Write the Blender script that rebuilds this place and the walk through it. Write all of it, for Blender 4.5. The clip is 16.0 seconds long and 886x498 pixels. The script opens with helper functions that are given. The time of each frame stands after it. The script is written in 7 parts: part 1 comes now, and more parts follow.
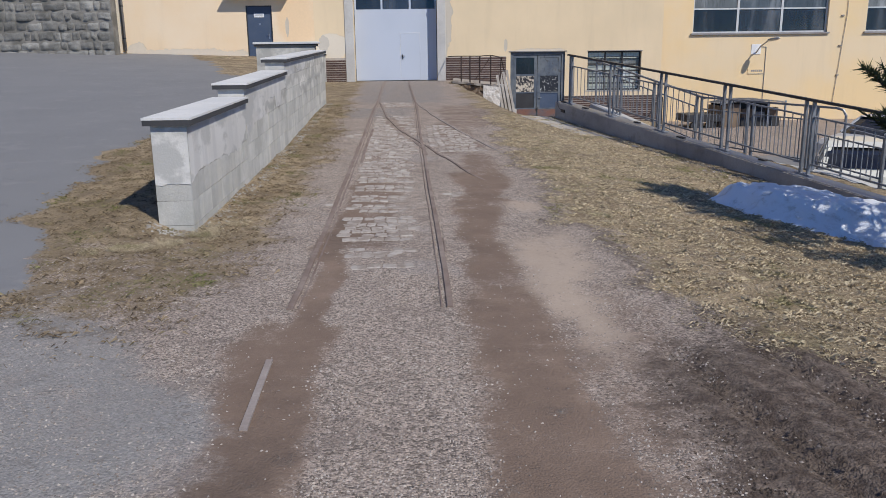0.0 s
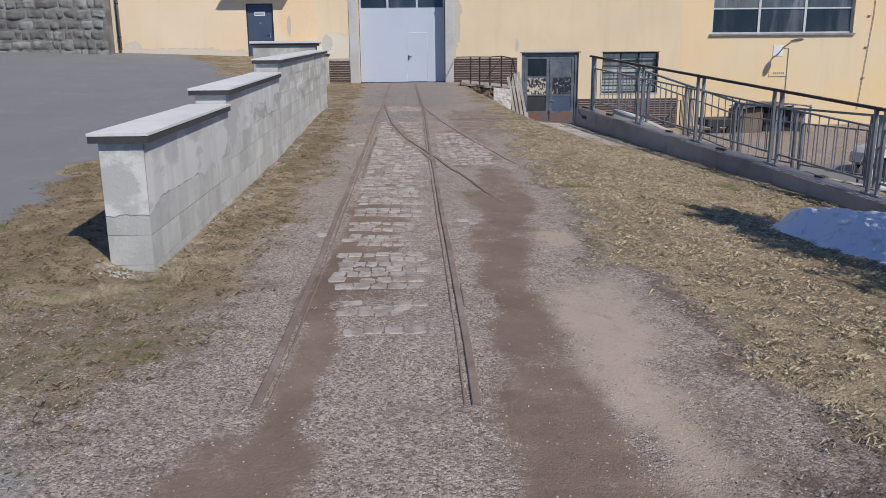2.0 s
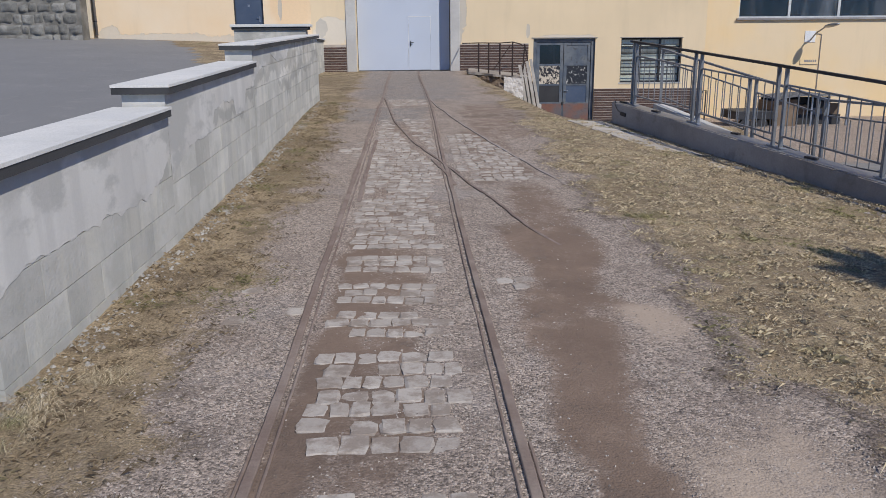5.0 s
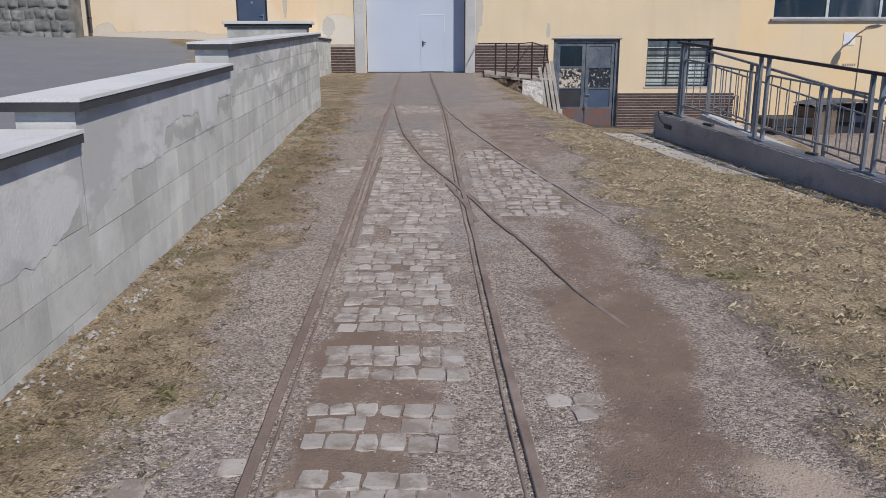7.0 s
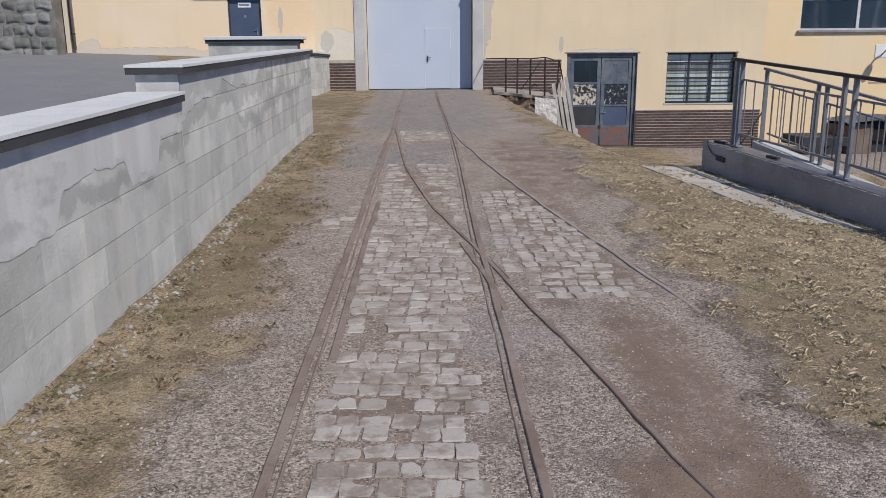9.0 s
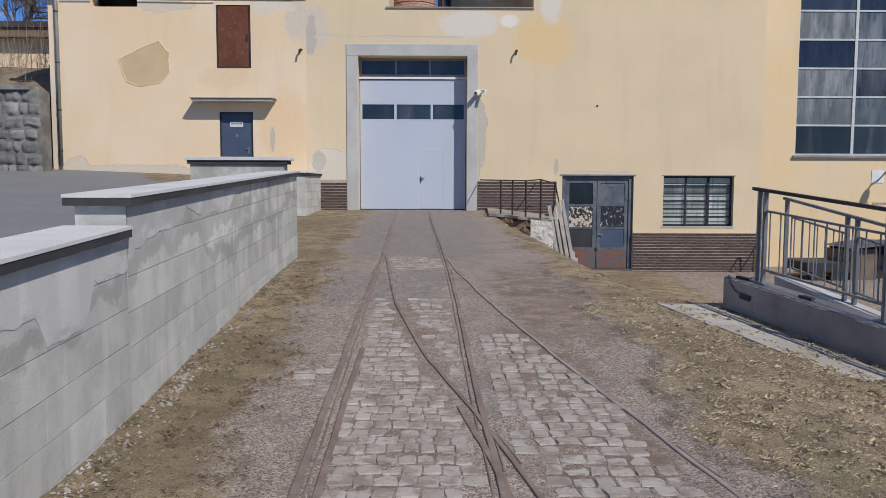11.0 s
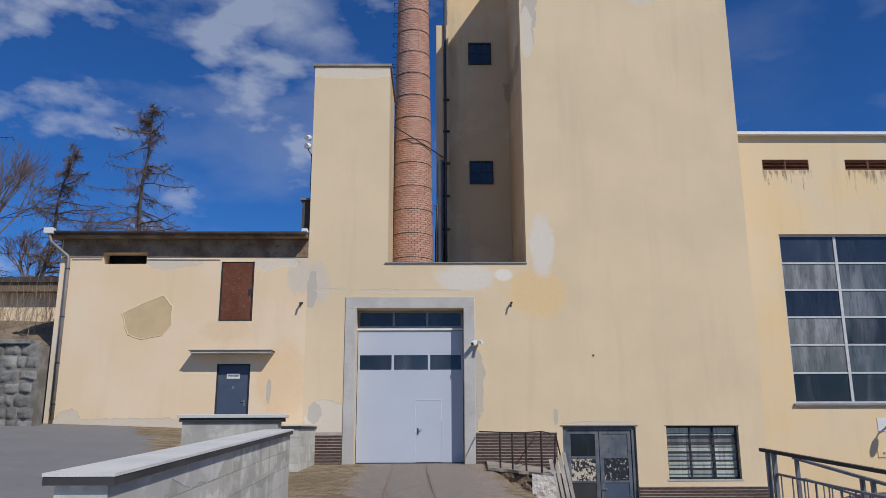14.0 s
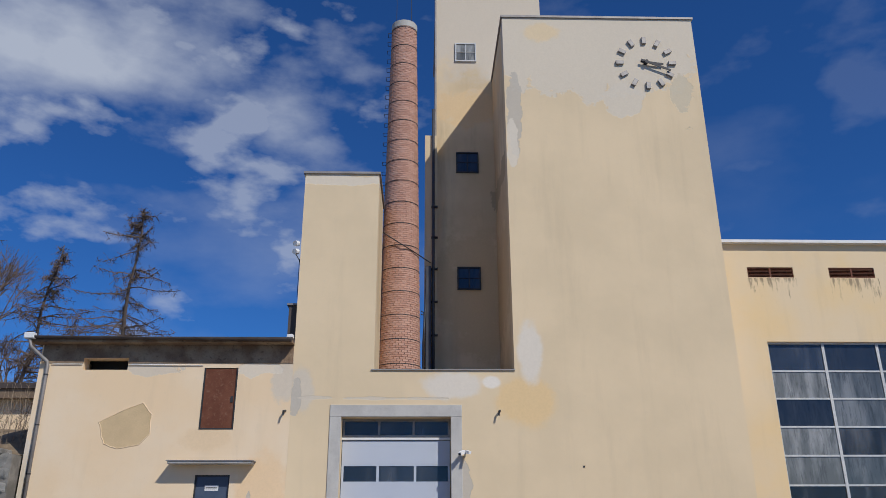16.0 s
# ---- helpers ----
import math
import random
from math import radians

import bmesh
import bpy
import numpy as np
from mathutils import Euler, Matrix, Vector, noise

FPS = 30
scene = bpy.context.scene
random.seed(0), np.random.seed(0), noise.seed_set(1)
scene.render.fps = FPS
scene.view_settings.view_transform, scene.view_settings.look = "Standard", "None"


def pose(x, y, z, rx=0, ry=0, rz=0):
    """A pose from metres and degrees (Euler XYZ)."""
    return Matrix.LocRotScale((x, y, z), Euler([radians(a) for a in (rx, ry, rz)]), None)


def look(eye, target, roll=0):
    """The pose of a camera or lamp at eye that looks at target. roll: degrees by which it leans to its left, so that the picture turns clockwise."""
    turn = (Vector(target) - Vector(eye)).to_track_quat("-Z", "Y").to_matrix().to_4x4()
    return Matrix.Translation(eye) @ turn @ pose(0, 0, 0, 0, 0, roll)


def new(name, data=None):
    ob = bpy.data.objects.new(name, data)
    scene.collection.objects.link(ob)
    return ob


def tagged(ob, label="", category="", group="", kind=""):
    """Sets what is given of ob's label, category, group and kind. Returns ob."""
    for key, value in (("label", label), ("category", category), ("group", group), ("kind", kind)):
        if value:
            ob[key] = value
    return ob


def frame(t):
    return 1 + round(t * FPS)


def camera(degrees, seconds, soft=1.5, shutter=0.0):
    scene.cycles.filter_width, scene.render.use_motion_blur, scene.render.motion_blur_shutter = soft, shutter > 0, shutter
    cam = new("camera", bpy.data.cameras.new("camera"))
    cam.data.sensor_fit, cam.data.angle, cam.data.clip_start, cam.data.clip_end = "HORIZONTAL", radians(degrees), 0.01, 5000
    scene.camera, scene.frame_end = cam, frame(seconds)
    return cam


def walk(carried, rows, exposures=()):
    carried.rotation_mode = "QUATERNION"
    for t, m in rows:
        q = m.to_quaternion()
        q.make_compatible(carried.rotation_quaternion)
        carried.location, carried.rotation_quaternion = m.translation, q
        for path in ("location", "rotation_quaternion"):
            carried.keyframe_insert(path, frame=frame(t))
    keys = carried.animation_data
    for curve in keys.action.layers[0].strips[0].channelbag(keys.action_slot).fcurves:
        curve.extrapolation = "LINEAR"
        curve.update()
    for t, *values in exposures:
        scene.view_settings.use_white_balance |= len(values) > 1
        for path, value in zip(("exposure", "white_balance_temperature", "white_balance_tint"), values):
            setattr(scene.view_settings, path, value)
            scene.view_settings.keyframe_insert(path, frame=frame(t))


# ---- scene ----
cam = camera(59.2, 16.0, 0.85)
PATH = [
    (0, (-0.197, 0.353, 1.996), (-0.155, 2.298, 1.536), -0.7),
    (0.5, (-0.187, 0.646, 2.0), (-0.148, 2.592, 1.542), -0.7),
    (1, (-0.247, 1.022, 1.999), (-0.216, 2.969, 1.543), -0.7),
    (1.5, (-0.255, 1.368, 2.004), (-0.224, 3.315, 1.546), -0.7),
    (2, (-0.253, 1.798, 2.02), (-0.224, 3.745, 1.561), -0.5),
    (2.5, (-0.338, 2.199, 2.015), (-0.307, 4.145, 1.553), -0.4),
    (3, (-0.355, 2.651, 1.995), (-0.32, 4.597, 1.532), -0.5),
    (3.5, (-0.349, 3.042, 2.027), (-0.316, 4.986, 1.56), -0.5),
    (4, (-0.429, 3.527, 2.023), (-0.393, 5.47, 1.55), -0.4),
    (4.2, (-0.443, 3.686, 2.025), (-0.407, 5.627, 1.544), -0.5),
    (6.5, (-0.435, 5.671, 2.011), (-0.419, 7.609, 1.518), -0.1),
    (7, (-0.468, 6.139, 2.034), (-0.463, 8.079, 1.545), -0.1),
    (7.5, (-0.46, 6.552, 2.042), (-0.465, 8.495, 1.568), -0.3),
    (8, (-0.502, 7.042, 2.014), (-0.513, 8.987, 1.547), -0.2),
    (8.2, (-0.512, 7.23, 2.049), (-0.527, 9.174, 1.578), -0.5),
    (10.3, (-0.551, 8.935, 2.151), (-0.537, 10.907, 1.817), 0.1),
    (10.5, (-0.546, 8.983, 2.167), (-0.531, 10.961, 1.87), 0.2),
    (11, (-0.563, 9.067, 2.217), (-0.547, 11.059, 2.049), 0.2),
    (11.5, (-0.566, 9.084, 2.262), (-0.552, 11.084, 2.214), 0.2),
    (12, (-0.561, 9.083, 2.3), (-0.553, 11.082, 2.372), -0.0),
    (12.5, (-0.556, 9.071, 2.317), (-0.548, 11.063, 2.492), -0.1),
    (13, (-0.55, 9.068, 2.353), (-0.54, 11.048, 2.633), -0.2),
    (13.5, (-0.553, 9.082, 2.37), (-0.537, 11.048, 2.74), -0.2),
    (14, (-0.557, 9.08, 2.392), (-0.535, 11.028, 2.843), -0.2),
    (14.5, (-0.614, 9.163, 2.365), (-0.578, 11.092, 2.895), -0.3),
    (15, (-0.607, 9.145, 2.371), (-0.565, 11.056, 2.96), -0.4),
    (15.5, (-0.575, 9.119, 2.403), (-0.527, 11.012, 3.047), -0.3),
    (16, (-0.511, 9.148, 2.446), (-0.461, 11.018, 3.154), -0.2),
]
walk(cam, [(t, look(eye, target, roll)) for t, eye, target, roll in PATH], [(0.0, -0.10), (8.0, -0.14), (10.5, -0.10), (11.3, -0.30), (16.0, -0.36)])

# ---------------------------------------------------------------- light
SUN_EL, SUN_AZ = radians(43.0), radians(37.7)      # azimuth from straight behind, towards +x
sun_dir = Vector((math.sin(SUN_AZ) * math.cos(SUN_EL), -math.cos(SUN_AZ) * math.cos(SUN_EL), math.sin(SUN_EL)))
sun_data = bpy.data.lights.new("sun", "SUN")
sun_data.energy, sun_data.angle, sun_data.color = 4.2, radians(0.53), (1.0, 0.96, 0.895)
sun = new("sun", sun_data)
sun.matrix_world = look(tuple(sun_dir * 60), (0, 0, 0))

world = bpy.data.worlds.new("sky")
scene.world = world
world.use_nodes = True
wt = world.node_tree
wt.nodes.clear()


def wn(kind, **props):
    n = wt.nodes.new(kind)
    for k, v in props.items():
        setattr(n, k, v)
    return n


w_out, w_bg = wn("ShaderNodeOutputWorld"), wn("ShaderNodeBackground")
w_sky = wn("ShaderNodeTexSky", sky_type="NISHITA", sun_disc=False, sun_elevation=SUN_EL, sun_rotation=math.pi - SUN_AZ)
w_sky.air_density, w_sky.dust_density, w_sky.ozone_density, w_sky.altitude = 1.0, 0.2, 3.0, 700
w_tc, w_map = wn("ShaderNodeTexCoord"), wn("ShaderNodeMapping")
w_map.inputs["Scale"].default_value = (1.0, 1.0, 2.0)
w_map.inputs["Location"].default_value = (1.35, 0.4, 0.2)
w_n1 = wn("ShaderNodeTexNoise")
w_n1.inputs["Scale"].default_value, w_n1.inputs["Detail"].default_value, w_n1.inputs["Roughness"].default_value = 3.1, 9.0, 0.52
w_ramp = wn("ShaderNodeValToRGB")
w_ramp.color_ramp.elements[0].position, w_ramp.color_ramp.elements[1].position = 0.47, 0.66
w_gain = wn("ShaderNodeMix", data_type="RGBA", blend_type="MULTIPLY")
w_gain.inputs[0].default_value = 1.0
w_gain.inputs[7].default_value = (0.27, 0.70, 1.31, 1)
w_mix = wn("ShaderNodeMix", data_type="RGBA")
w_mix.inputs[7].default_value = (7.6, 8.3, 9.6, 1)
wl = wt.links.new
wl(w_tc.outputs["Generated"], w_map.inputs["Vector"])
wl(w_map.outputs[0], w_n1.inputs["Vector"])
wl(w_n1.outputs[0], w_ramp.inputs[0])
w_sep = wn("ShaderNodeSeparateXYZ")
wl(w_tc.outputs["Generated"], w_sep.inputs[0])
w_side = wn("ShaderNodeMapRange")          # the cloud bank stands in the west half of the sky
w_side.inputs["From Min"].default_value, w_side.inputs["From Max"].default_value = 0.05, -0.08
w_side.inputs["To Min"].default_value, w_side.inputs["To Max"].default_value = 0.13, 0.78
wl(w_sep.outputs[0], w_side.inputs["Value"])
w_mul = wn("ShaderNodeMath", operation="MULTIPLY")
wl(w_ramp.outputs[0], w_mul.inputs[0])
wl(w_side.outputs[0], w_mul.inputs[1])
w_low = wn("ShaderNodeMapRange")           # only thin puffs near the horizon
w_low.inputs["From Min"].default_value, w_low.inputs["From Max"].default_value = 0.36, 0.47
w_low.inputs["To Min"].default_value, w_low.inputs["To Max"].default_value = 0.25, 1.0
wl(w_sep.outputs[2], w_low.inputs["Value"])
w_mul2 = wn("ShaderNodeMath", operation="MULTIPLY")
wl(w_mul.outputs[0], w_mul2.inputs[0])
wl(w_low.outputs[0], w_mul2.inputs[1])
w_n2 = wn("ShaderNodeTexNoise")
w_n2.inputs["Scale"].default_value, w_n2.inputs["Detail"].default_value, w_n2.inputs["Roughness"].default_value = 7.5, 7.0, 0.5
wl(w_map.outputs[0], w_n2.inputs["Vector"])
w_puff = wn("ShaderNodeMapRange")
w_puff.inputs["From Min"].default_value, w_puff.inputs["From Max"].default_value = 0.535, 0.64
w_puff.inputs["To Max"].default_value = 0.62
wl(w_n2.outputs[0], w_puff.inputs["Value"])
w_add = wn("ShaderNodeMath", operation="MAXIMUM")
w_puff2 = wn("ShaderNodeMath", operation="MULTIPLY")
wl(w_puff.outputs[0], w_puff2.inputs[0])
wl(w_side.outputs[0], w_puff2.inputs[1])
wl(w_mul2.outputs[0], w_add.inputs[0])
wl(w_puff2.outputs[0], w_add.inputs[1])
wl(w_add.outputs[0], w_mix.inputs[0])
wl(w_sky.outputs[0], w_gain.inputs[6])
wl(w_gain.outputs[2], w_mix.inputs[6])
wl(w_mix.outputs[2], w_bg.inputs[0])
w_bg.inputs[1].default_value = 0.085
wl(w_bg.outputs[0], w_out.inputs[0])

# ---------------------------------------------------------------- material kit


class Kit:
    """Small builder for one node material."""

    def __init__(self, name, rough=0.8, metal=0.0, spec=0.3):
        self.m = bpy.data.materials.new(name)
        self.m.use_nodes = True
        self.t = self.m.node_tree
        self.p = self.t.nodes["Principled BSDF"]
        self.p.inputs["Roughness"].default_value = rough
        self.p.inputs["Metallic"].default_value = metal
        self.p.inputs["Specular IOR Level"].default_value = spec
        self.co = self.t.nodes.new("ShaderNodeTexCoord").outputs["Object"]

    def link(self, a, b):
        if isinstance(a, (int, float)):
            b.default_value = a
        elif isinstance(a, tuple):
            b.default_value = (*a, 1) if len(a) == 3 and b.type == "RGBA" else a
        else:
            self.t.links.new(a, b)

    def noise(self, scale, detail=4, rough=0.55, vec=None, squash=None):
        n = self.t.nodes.new("ShaderNodeTexNoise")
        n.inputs["Scale"].default_value, n.inputs["Detail"].default_value, n.inputs["Roughness"].default_value = scale, detail, rough
        v = vec or self.co
        if squash:
            mp = self.t.nodes.new("ShaderNodeMapping")
            mp.inputs["Scale"].default_value = squash
            self.link(v, mp.inputs["Vector"])
            v = mp.outputs[0]
        self.link(v, n.inputs["Vector"])
        return n.outputs[0]

    def voronoi(self, scale, feature="F1", out="Distance", rand=1.0):
        n = self.t.nodes.new("ShaderNodeTexVoronoi")
        n.feature = feature
        n.inputs["Scale"].default_value = scale
        n.inputs["Randomness"].default_value = rand
        self.link(self.co, n.inputs["Vector"])
        return n.outputs[out]

    def math(self, op, a, b=0.0, c=0.0):
        n = self.t.nodes.new("ShaderNodeMath")
        n.operation = op
        for v, s in zip((a, b, c), n.inputs):
            self.link(v, s)
        return n.outputs[0]

    def step(self, v, lo, hi):
        n = self.t.nodes.new("ShaderNodeMapRange")
        n.interpolation_type = "SMOOTHSTEP"
        self.link(v, n.inputs["Value"])
        n.inputs["From Min"].default_value, n.inputs["From Max"].default_value = lo, hi
        return n.outputs["Result"]

    def mix(self, fac, a, b, blend="MIX"):
        n = self.t.nodes.new("ShaderNodeMix")
        n.data_type, n.blend_type = "RGBA", blend
        self.link(fac, n.inputs[0])
        self.link(a, n.inputs[6])
        self.link(b, n.inputs[7])
        return n.outputs[2]

    def xyz(self):
        n = self.t.nodes.new("ShaderNodeSeparateXYZ")
        self.link(self.co, n.inputs[0])
        return n.outputs

    def place(self):
        return self.t.nodes.new("ShaderNodeNewGeometry").outputs["Position"]

    def rand(self, island=False):
        n = self.t.nodes.new("ShaderNodeNewGeometry" if island else "ShaderNodeObjectInfo")
        return n.outputs["Random Per Island" if island else "Random"]

    def attr(self, name):
        n = self.t.nodes.new("ShaderNodeAttribute")
        n.attribute_name = name
        return n.outputs["Color"]

    def split(self, col):
        n = self.t.nodes.new("ShaderNodeSeparateColor")
        self.link(col, n.inputs[0])
        return n.outputs

    def bump(self, height, dist=0.01, strength=1.0):
        n = self.t.nodes.new("ShaderNodeBump")
        n.inputs["Distance"].default_value, n.inputs["Strength"].default_value = dist, strength
        self.link(height, n.inputs["Height"])
        self.link(n.outputs[0], self.p.inputs["Normal"])

    def out(self, col=None, rough=None):
        if col is not None:
            self.link(col, self.p.inputs["Base Color"])
        if rough is not None:
            self.link(rough, self.p.inputs["Roughness"])
        return self.m


def worn(name, c1, c2, rough=0.8, metal=0.0, big=0.8, fine=30.0, bump=0.003, dirt=None, amount=0.35, vary=0.0):
    """Two-scale mottled surface: c1 to c2 by large noise, fine grain, optional dirt blotches."""
    k = Kit(name, rough, metal)
    col = k.mix(k.step(k.noise(big, 5), 0.35, 0.68), c1, c2)
    g = k.noise(fine, 6, 0.65)
    col = k.mix(0.5, col, k.mix(g, (0.45, 0.45, 0.45), (1.45, 1.45, 1.45)), "MULTIPLY")
    if dirt:
        col = k.mix(k.math("MULTIPLY", k.step(k.noise(big * 4.3, 6, 0.65), 0.52, 0.72), amount), col, dirt)
    if vary:
        r = k.rand()
        col = k.mix(1.0, col, k.mix(r, (1 - vary,) * 3, (1 + vary,) * 3), "MULTIPLY")
    if bump:
        k.bump(g, bump)
    return k.out(col, k.math("ADD", rough - 0.08, k.math("MULTIPLY", g, 0.16)))


def plain_metal(name, c, rough=0.45, metal=0.6, fine=40):
    return worn(name, c, tuple(v * 0.8 for v in c), rough, metal, 1.5, fine, 0.0006)


def plaster(name, base, second, patches=(), streak=0.12, stain=(0.34, 0.27, 0.18), drips=()):
    """Painted render in the xz plane with ragged repair patches (x, z, rx, rz, colour, raggedness)."""
    k = Kit(name, 0.92)
    x, y, z = k.xyz()
    col = k.mix(k.step(k.noise(0.35, 4), 0.35, 0.66), base, second)
    col = k.mix(k.math("MULTIPLY", k.step(k.noise(1.6, 7, 0.62, squash=(1.0, 1.0, 0.12)), 0.5, 0.75), streak), col, stain)
    col = k.mix(k.math("MULTIPLY", k.step(k.noise(6.0, 7, 0.7), 0.58, 0.74), 0.16), col, (0.55, 0.47, 0.37))
    rag = k.noise(1.1, 8, 0.62)
    rag2 = k.noise(5.0, 6, 0.65)
    rim = None
    for px, pz, rx, rz, c, r in patches:
        hard, r = r < 0, abs(r)
        dx = k.math("DIVIDE", k.math("SUBTRACT", x, px), rx)
        dz = k.math("DIVIDE", k.math("SUBTRACT", z, pz), rz)
        d = k.math("SQRT", k.math("ADD", k.math("MULTIPLY", dx, dx), k.math("MULTIPLY", dz, dz)))
        d = k.math("ADD", d, k.math("MULTIPLY", k.math("SUBTRACT", rag, 0.5), 4.2 * r))
        d = k.math("ADD", d, k.math("MULTIPLY", k.math("SUBTRACT", rag2, 0.5), 1.3 * r))
        mask = k.math("SUBTRACT", 1.0, k.step(d, 0.97, 1.02) if hard else k.step(d, 0.72, 1.16))
        if hard:
            rim = mask if rim is None else k.math("MAXIMUM", rim, mask)
        col = k.mix(k.math("MULTIPLY", mask, 0.85), col, k.mix(k.noise(14.0, 6, 0.7), tuple(v * 0.88 for v in c), tuple(min(1, v * 1.1) for v in c)))
    run = k.noise(5.5, 7, 0.68, squash=(1.0, 1.0, 0.22))
    for x0, x1, ztop, length in drips:
        t = k.math("DIVIDE", k.math("SUBTRACT", ztop, z), length)
        inside = k.math("MULTIPLY", k.math("GREATER_THAN", x, x0), k.math("LESS_THAN", x, x1))
        inside = k.math("MULTIPLY", inside, k.math("GREATER_THAN", t, 0.0))
        m = k.step(k.math("SUBTRACT", run, k.math("MULTIPLY", t, 0.16)), 0.42, 0.56)
        col = k.mix(k.math("MULTIPLY", k.math("MULTIPLY", m, inside), 0.75), col, (0.20, 0.15, 0.10))
    h = k.math("ADD", k.math("MULTIPLY", k.noise(55.0, 5, 0.7), 0.35), k.math("MULTIPLY", k.noise(3.0, 5), 0.9))
    if rim is not None:
        h = k.math("SUBTRACT", h, k.math("MULTIPLY", rim, 0.7))
    k.bump(h, 0.008, 0.8)
    return k.out(col)


YEL, YEL2 = (0.75, 0.595, 0.39), (0.69, 0.55, 0.36)
GREY_P, LIGHT_P, ORANGE_P = (0.63, 0.555, 0.45), (0.70, 0.625, 0.51), (0.77, 0.55, 0.285)
DARK_P = (0.50, 0.455, 0.385)
m_plaster_main = plaster("plaster_main", YEL, YEL2, [
    (2.9, 6.8, 1.0, 0.85, ORANGE_P, 0.22), (0.45, 7.3, 0.95, 0.50, (0.72, 0.66, 0.57), 0.25), (1.75, 7.42, 0.30, 0.22, (0.80, 0.75, 0.67), 0.15),
    (3.05, 8.4, 0.42, 1.15, (0.72, 0.66, 0.57), 0.25), (-4.05, 2.75, 0.62, 0.60, (0.68, 0.61, 0.50), -0.28), (-4.4, 2.9, 0.22, 0.32, DARK_P, -0.4), (6.0, 21.0, 4.9, 2.7, (0.66, 0.59, 0.48), -0.30),
    (7.0, 18.2, 0.75, 0.75, (0.66, 0.59, 0.48), -0.3), (2.85, 17.6, 0.28, 1.6, DARK_P, -0.5), (2.75, 16.3, 0.2, 1.1, LIGHT_P, -0.5), (-3.4, 14.7, 1.6, 0.20, LIGHT_P, -0.4), (-4.45, 7.2, 0.40, 0.75, GREY_P, 0.4),
    (-4.62, 6.9, 0.16, 0.6, DARK_P, -0.6), (0.82, 3.95, 0.22, 1.15, DARK_P, -0.5), (0.75, 2.9, 0.10, 0.7, DARK_P, -0.4), (9.3, 18.4, 0.45, 0.9, (0.60, 0.52, 0.38), -0.7), (4.0, 21.2, 0.8, 0.42, (0.74, 0.58, 0.36), 0.4),
    (3.32, 2.75, 0.07, 0.22, DARK_P, -0.5), (4.7, 2.56, 1.2, 0.05, GREY_P, -0.8), (-1.4, 6.88, 1.9, 0.05, GREY_P, -0.8), (-4.0, 6.9, 0.5, 0.06, GREY_P, -0.8)])
m_plaster_left = plaster("plaster_left", (0.80, 0.64, 0.45), (0.79, 0.595, 0.38), [
    (-10.4, 2.55, 2.3, 0.24, GREY_P, -0.6), (-12.3, 2.75, 0.4, 0.30, GREY_P, -0.5), (-5.0, 7.5, 0.5, 0.6, GREY_P, 0.5), (-9.3, 7.85, 0.9, 0.22, GREY_P, -0.5), (-5.9, 7.85, 0.8, 0.25, LIGHT_P, -0.5),
    (-12.95, 4.0, 0.22, 1.8, LIGHT_P, 0.5), (-5.5, 4.0, 0.9, 1.3, (0.79, 0.57, 0.345), 0.3), (-7.5, 5.6, 0.8, 0.45, (0.76, 0.57, 0.36), 0.4), (-5.9, 3.6, 0.07, 0.35, DARK_P, -0.6)])
m_plaster_hall = plaster("plaster_hall", YEL, (0.78, 0.58, 0.32), (), drips=[(11.45, 13.3, 11.62, 0.8), (14.55, 16.4, 11.62, 0.95), (17.65, 19.5, 11.62, 0.9)])
m_plaster_back = plaster("plaster_back", (0.74, 0.60, 0.40), (0.62, 0.49, 0.31), [(1.5, 20.5, 1.8, 0.9, (0.74, 0.55, 0.32), 0.5), (2.6, 15.9, 0.35, 0.5, (0.42, 0.34, 0.22), -0.8), (1.6, 12.0, 1.6, 3.0, (0.60, 0.47, 0.29), 0.5), (2.0, 26.0, 4.5, 4.0, GREY_P, 0.3)], streak=0.4)
m_concrete = worn("concrete", (0.42, 0.41, 0.38), (0.52, 0.50, 0.46), 0.9, 0, 1.1, 45, 0.004, (0.26, 0.25, 0.22), 0.35)
m_frame = worn("door_surround", (0.46, 0.44, 0.41), (0.54, 0.52, 0.48), 0.9, 0, 1.4, 45, 0.004, (0.36, 0.34, 0.30), 0.35)
m_stonecap = worn("stone_cap", (0.60, 0.59, 0.56), (0.68, 0.66, 0.62), 0.85, 0, 1.2, 70, 0.002, (0.42, 0.40, 0.36), 0.3)
m_panel = worn("door_panel", (0.50, 0.54, 0.61), (0.47, 0.51, 0.58), 0.5, 0, 0.4, 90, 0.0004)
m_white = worn("white_paint", (0.78, 0.78, 0.77), (0.70, 0.70, 0.69), 0.6, 0, 2, 60, 0.001, (0.5, 0.47, 0.42), 0.25)
m_bluedoor = worn("blue_grey_paint", (0.060, 0.085, 0.135), (0.075, 0.10, 0.15), 0.5, 0, 2, 60, 0.001, (0.12, 0.12, 0.13), 0.3)
m_olddoor = worn("weathered_blue_wood", (0.085, 0.105, 0.135), (0.15, 0.165, 0.18), 0.8, 0, 2.2, 40, 0.003, (0.055, 0.05, 0.048), 0.7)
m_rustpanel = worn("rusty_sheet", (0.20, 0.10, 0.075), (0.13, 0.115, 0.12), 0.85, 0.0, 2.5, 40, 0.002, (0.07, 0.07, 0.085), 0.6)
m_shutter = worn("rust_brown_shutter", (0.135, 0.045, 0.024), (0.17, 0.062, 0.034), 0.7, 0.1, 2.5, 40, 0.002, (0.30, 0.20, 0.14), 0.35)
m_darkmetal = plain_metal("dark_steel", (0.055, 0.055, 0.058), 0.6, 0.3)
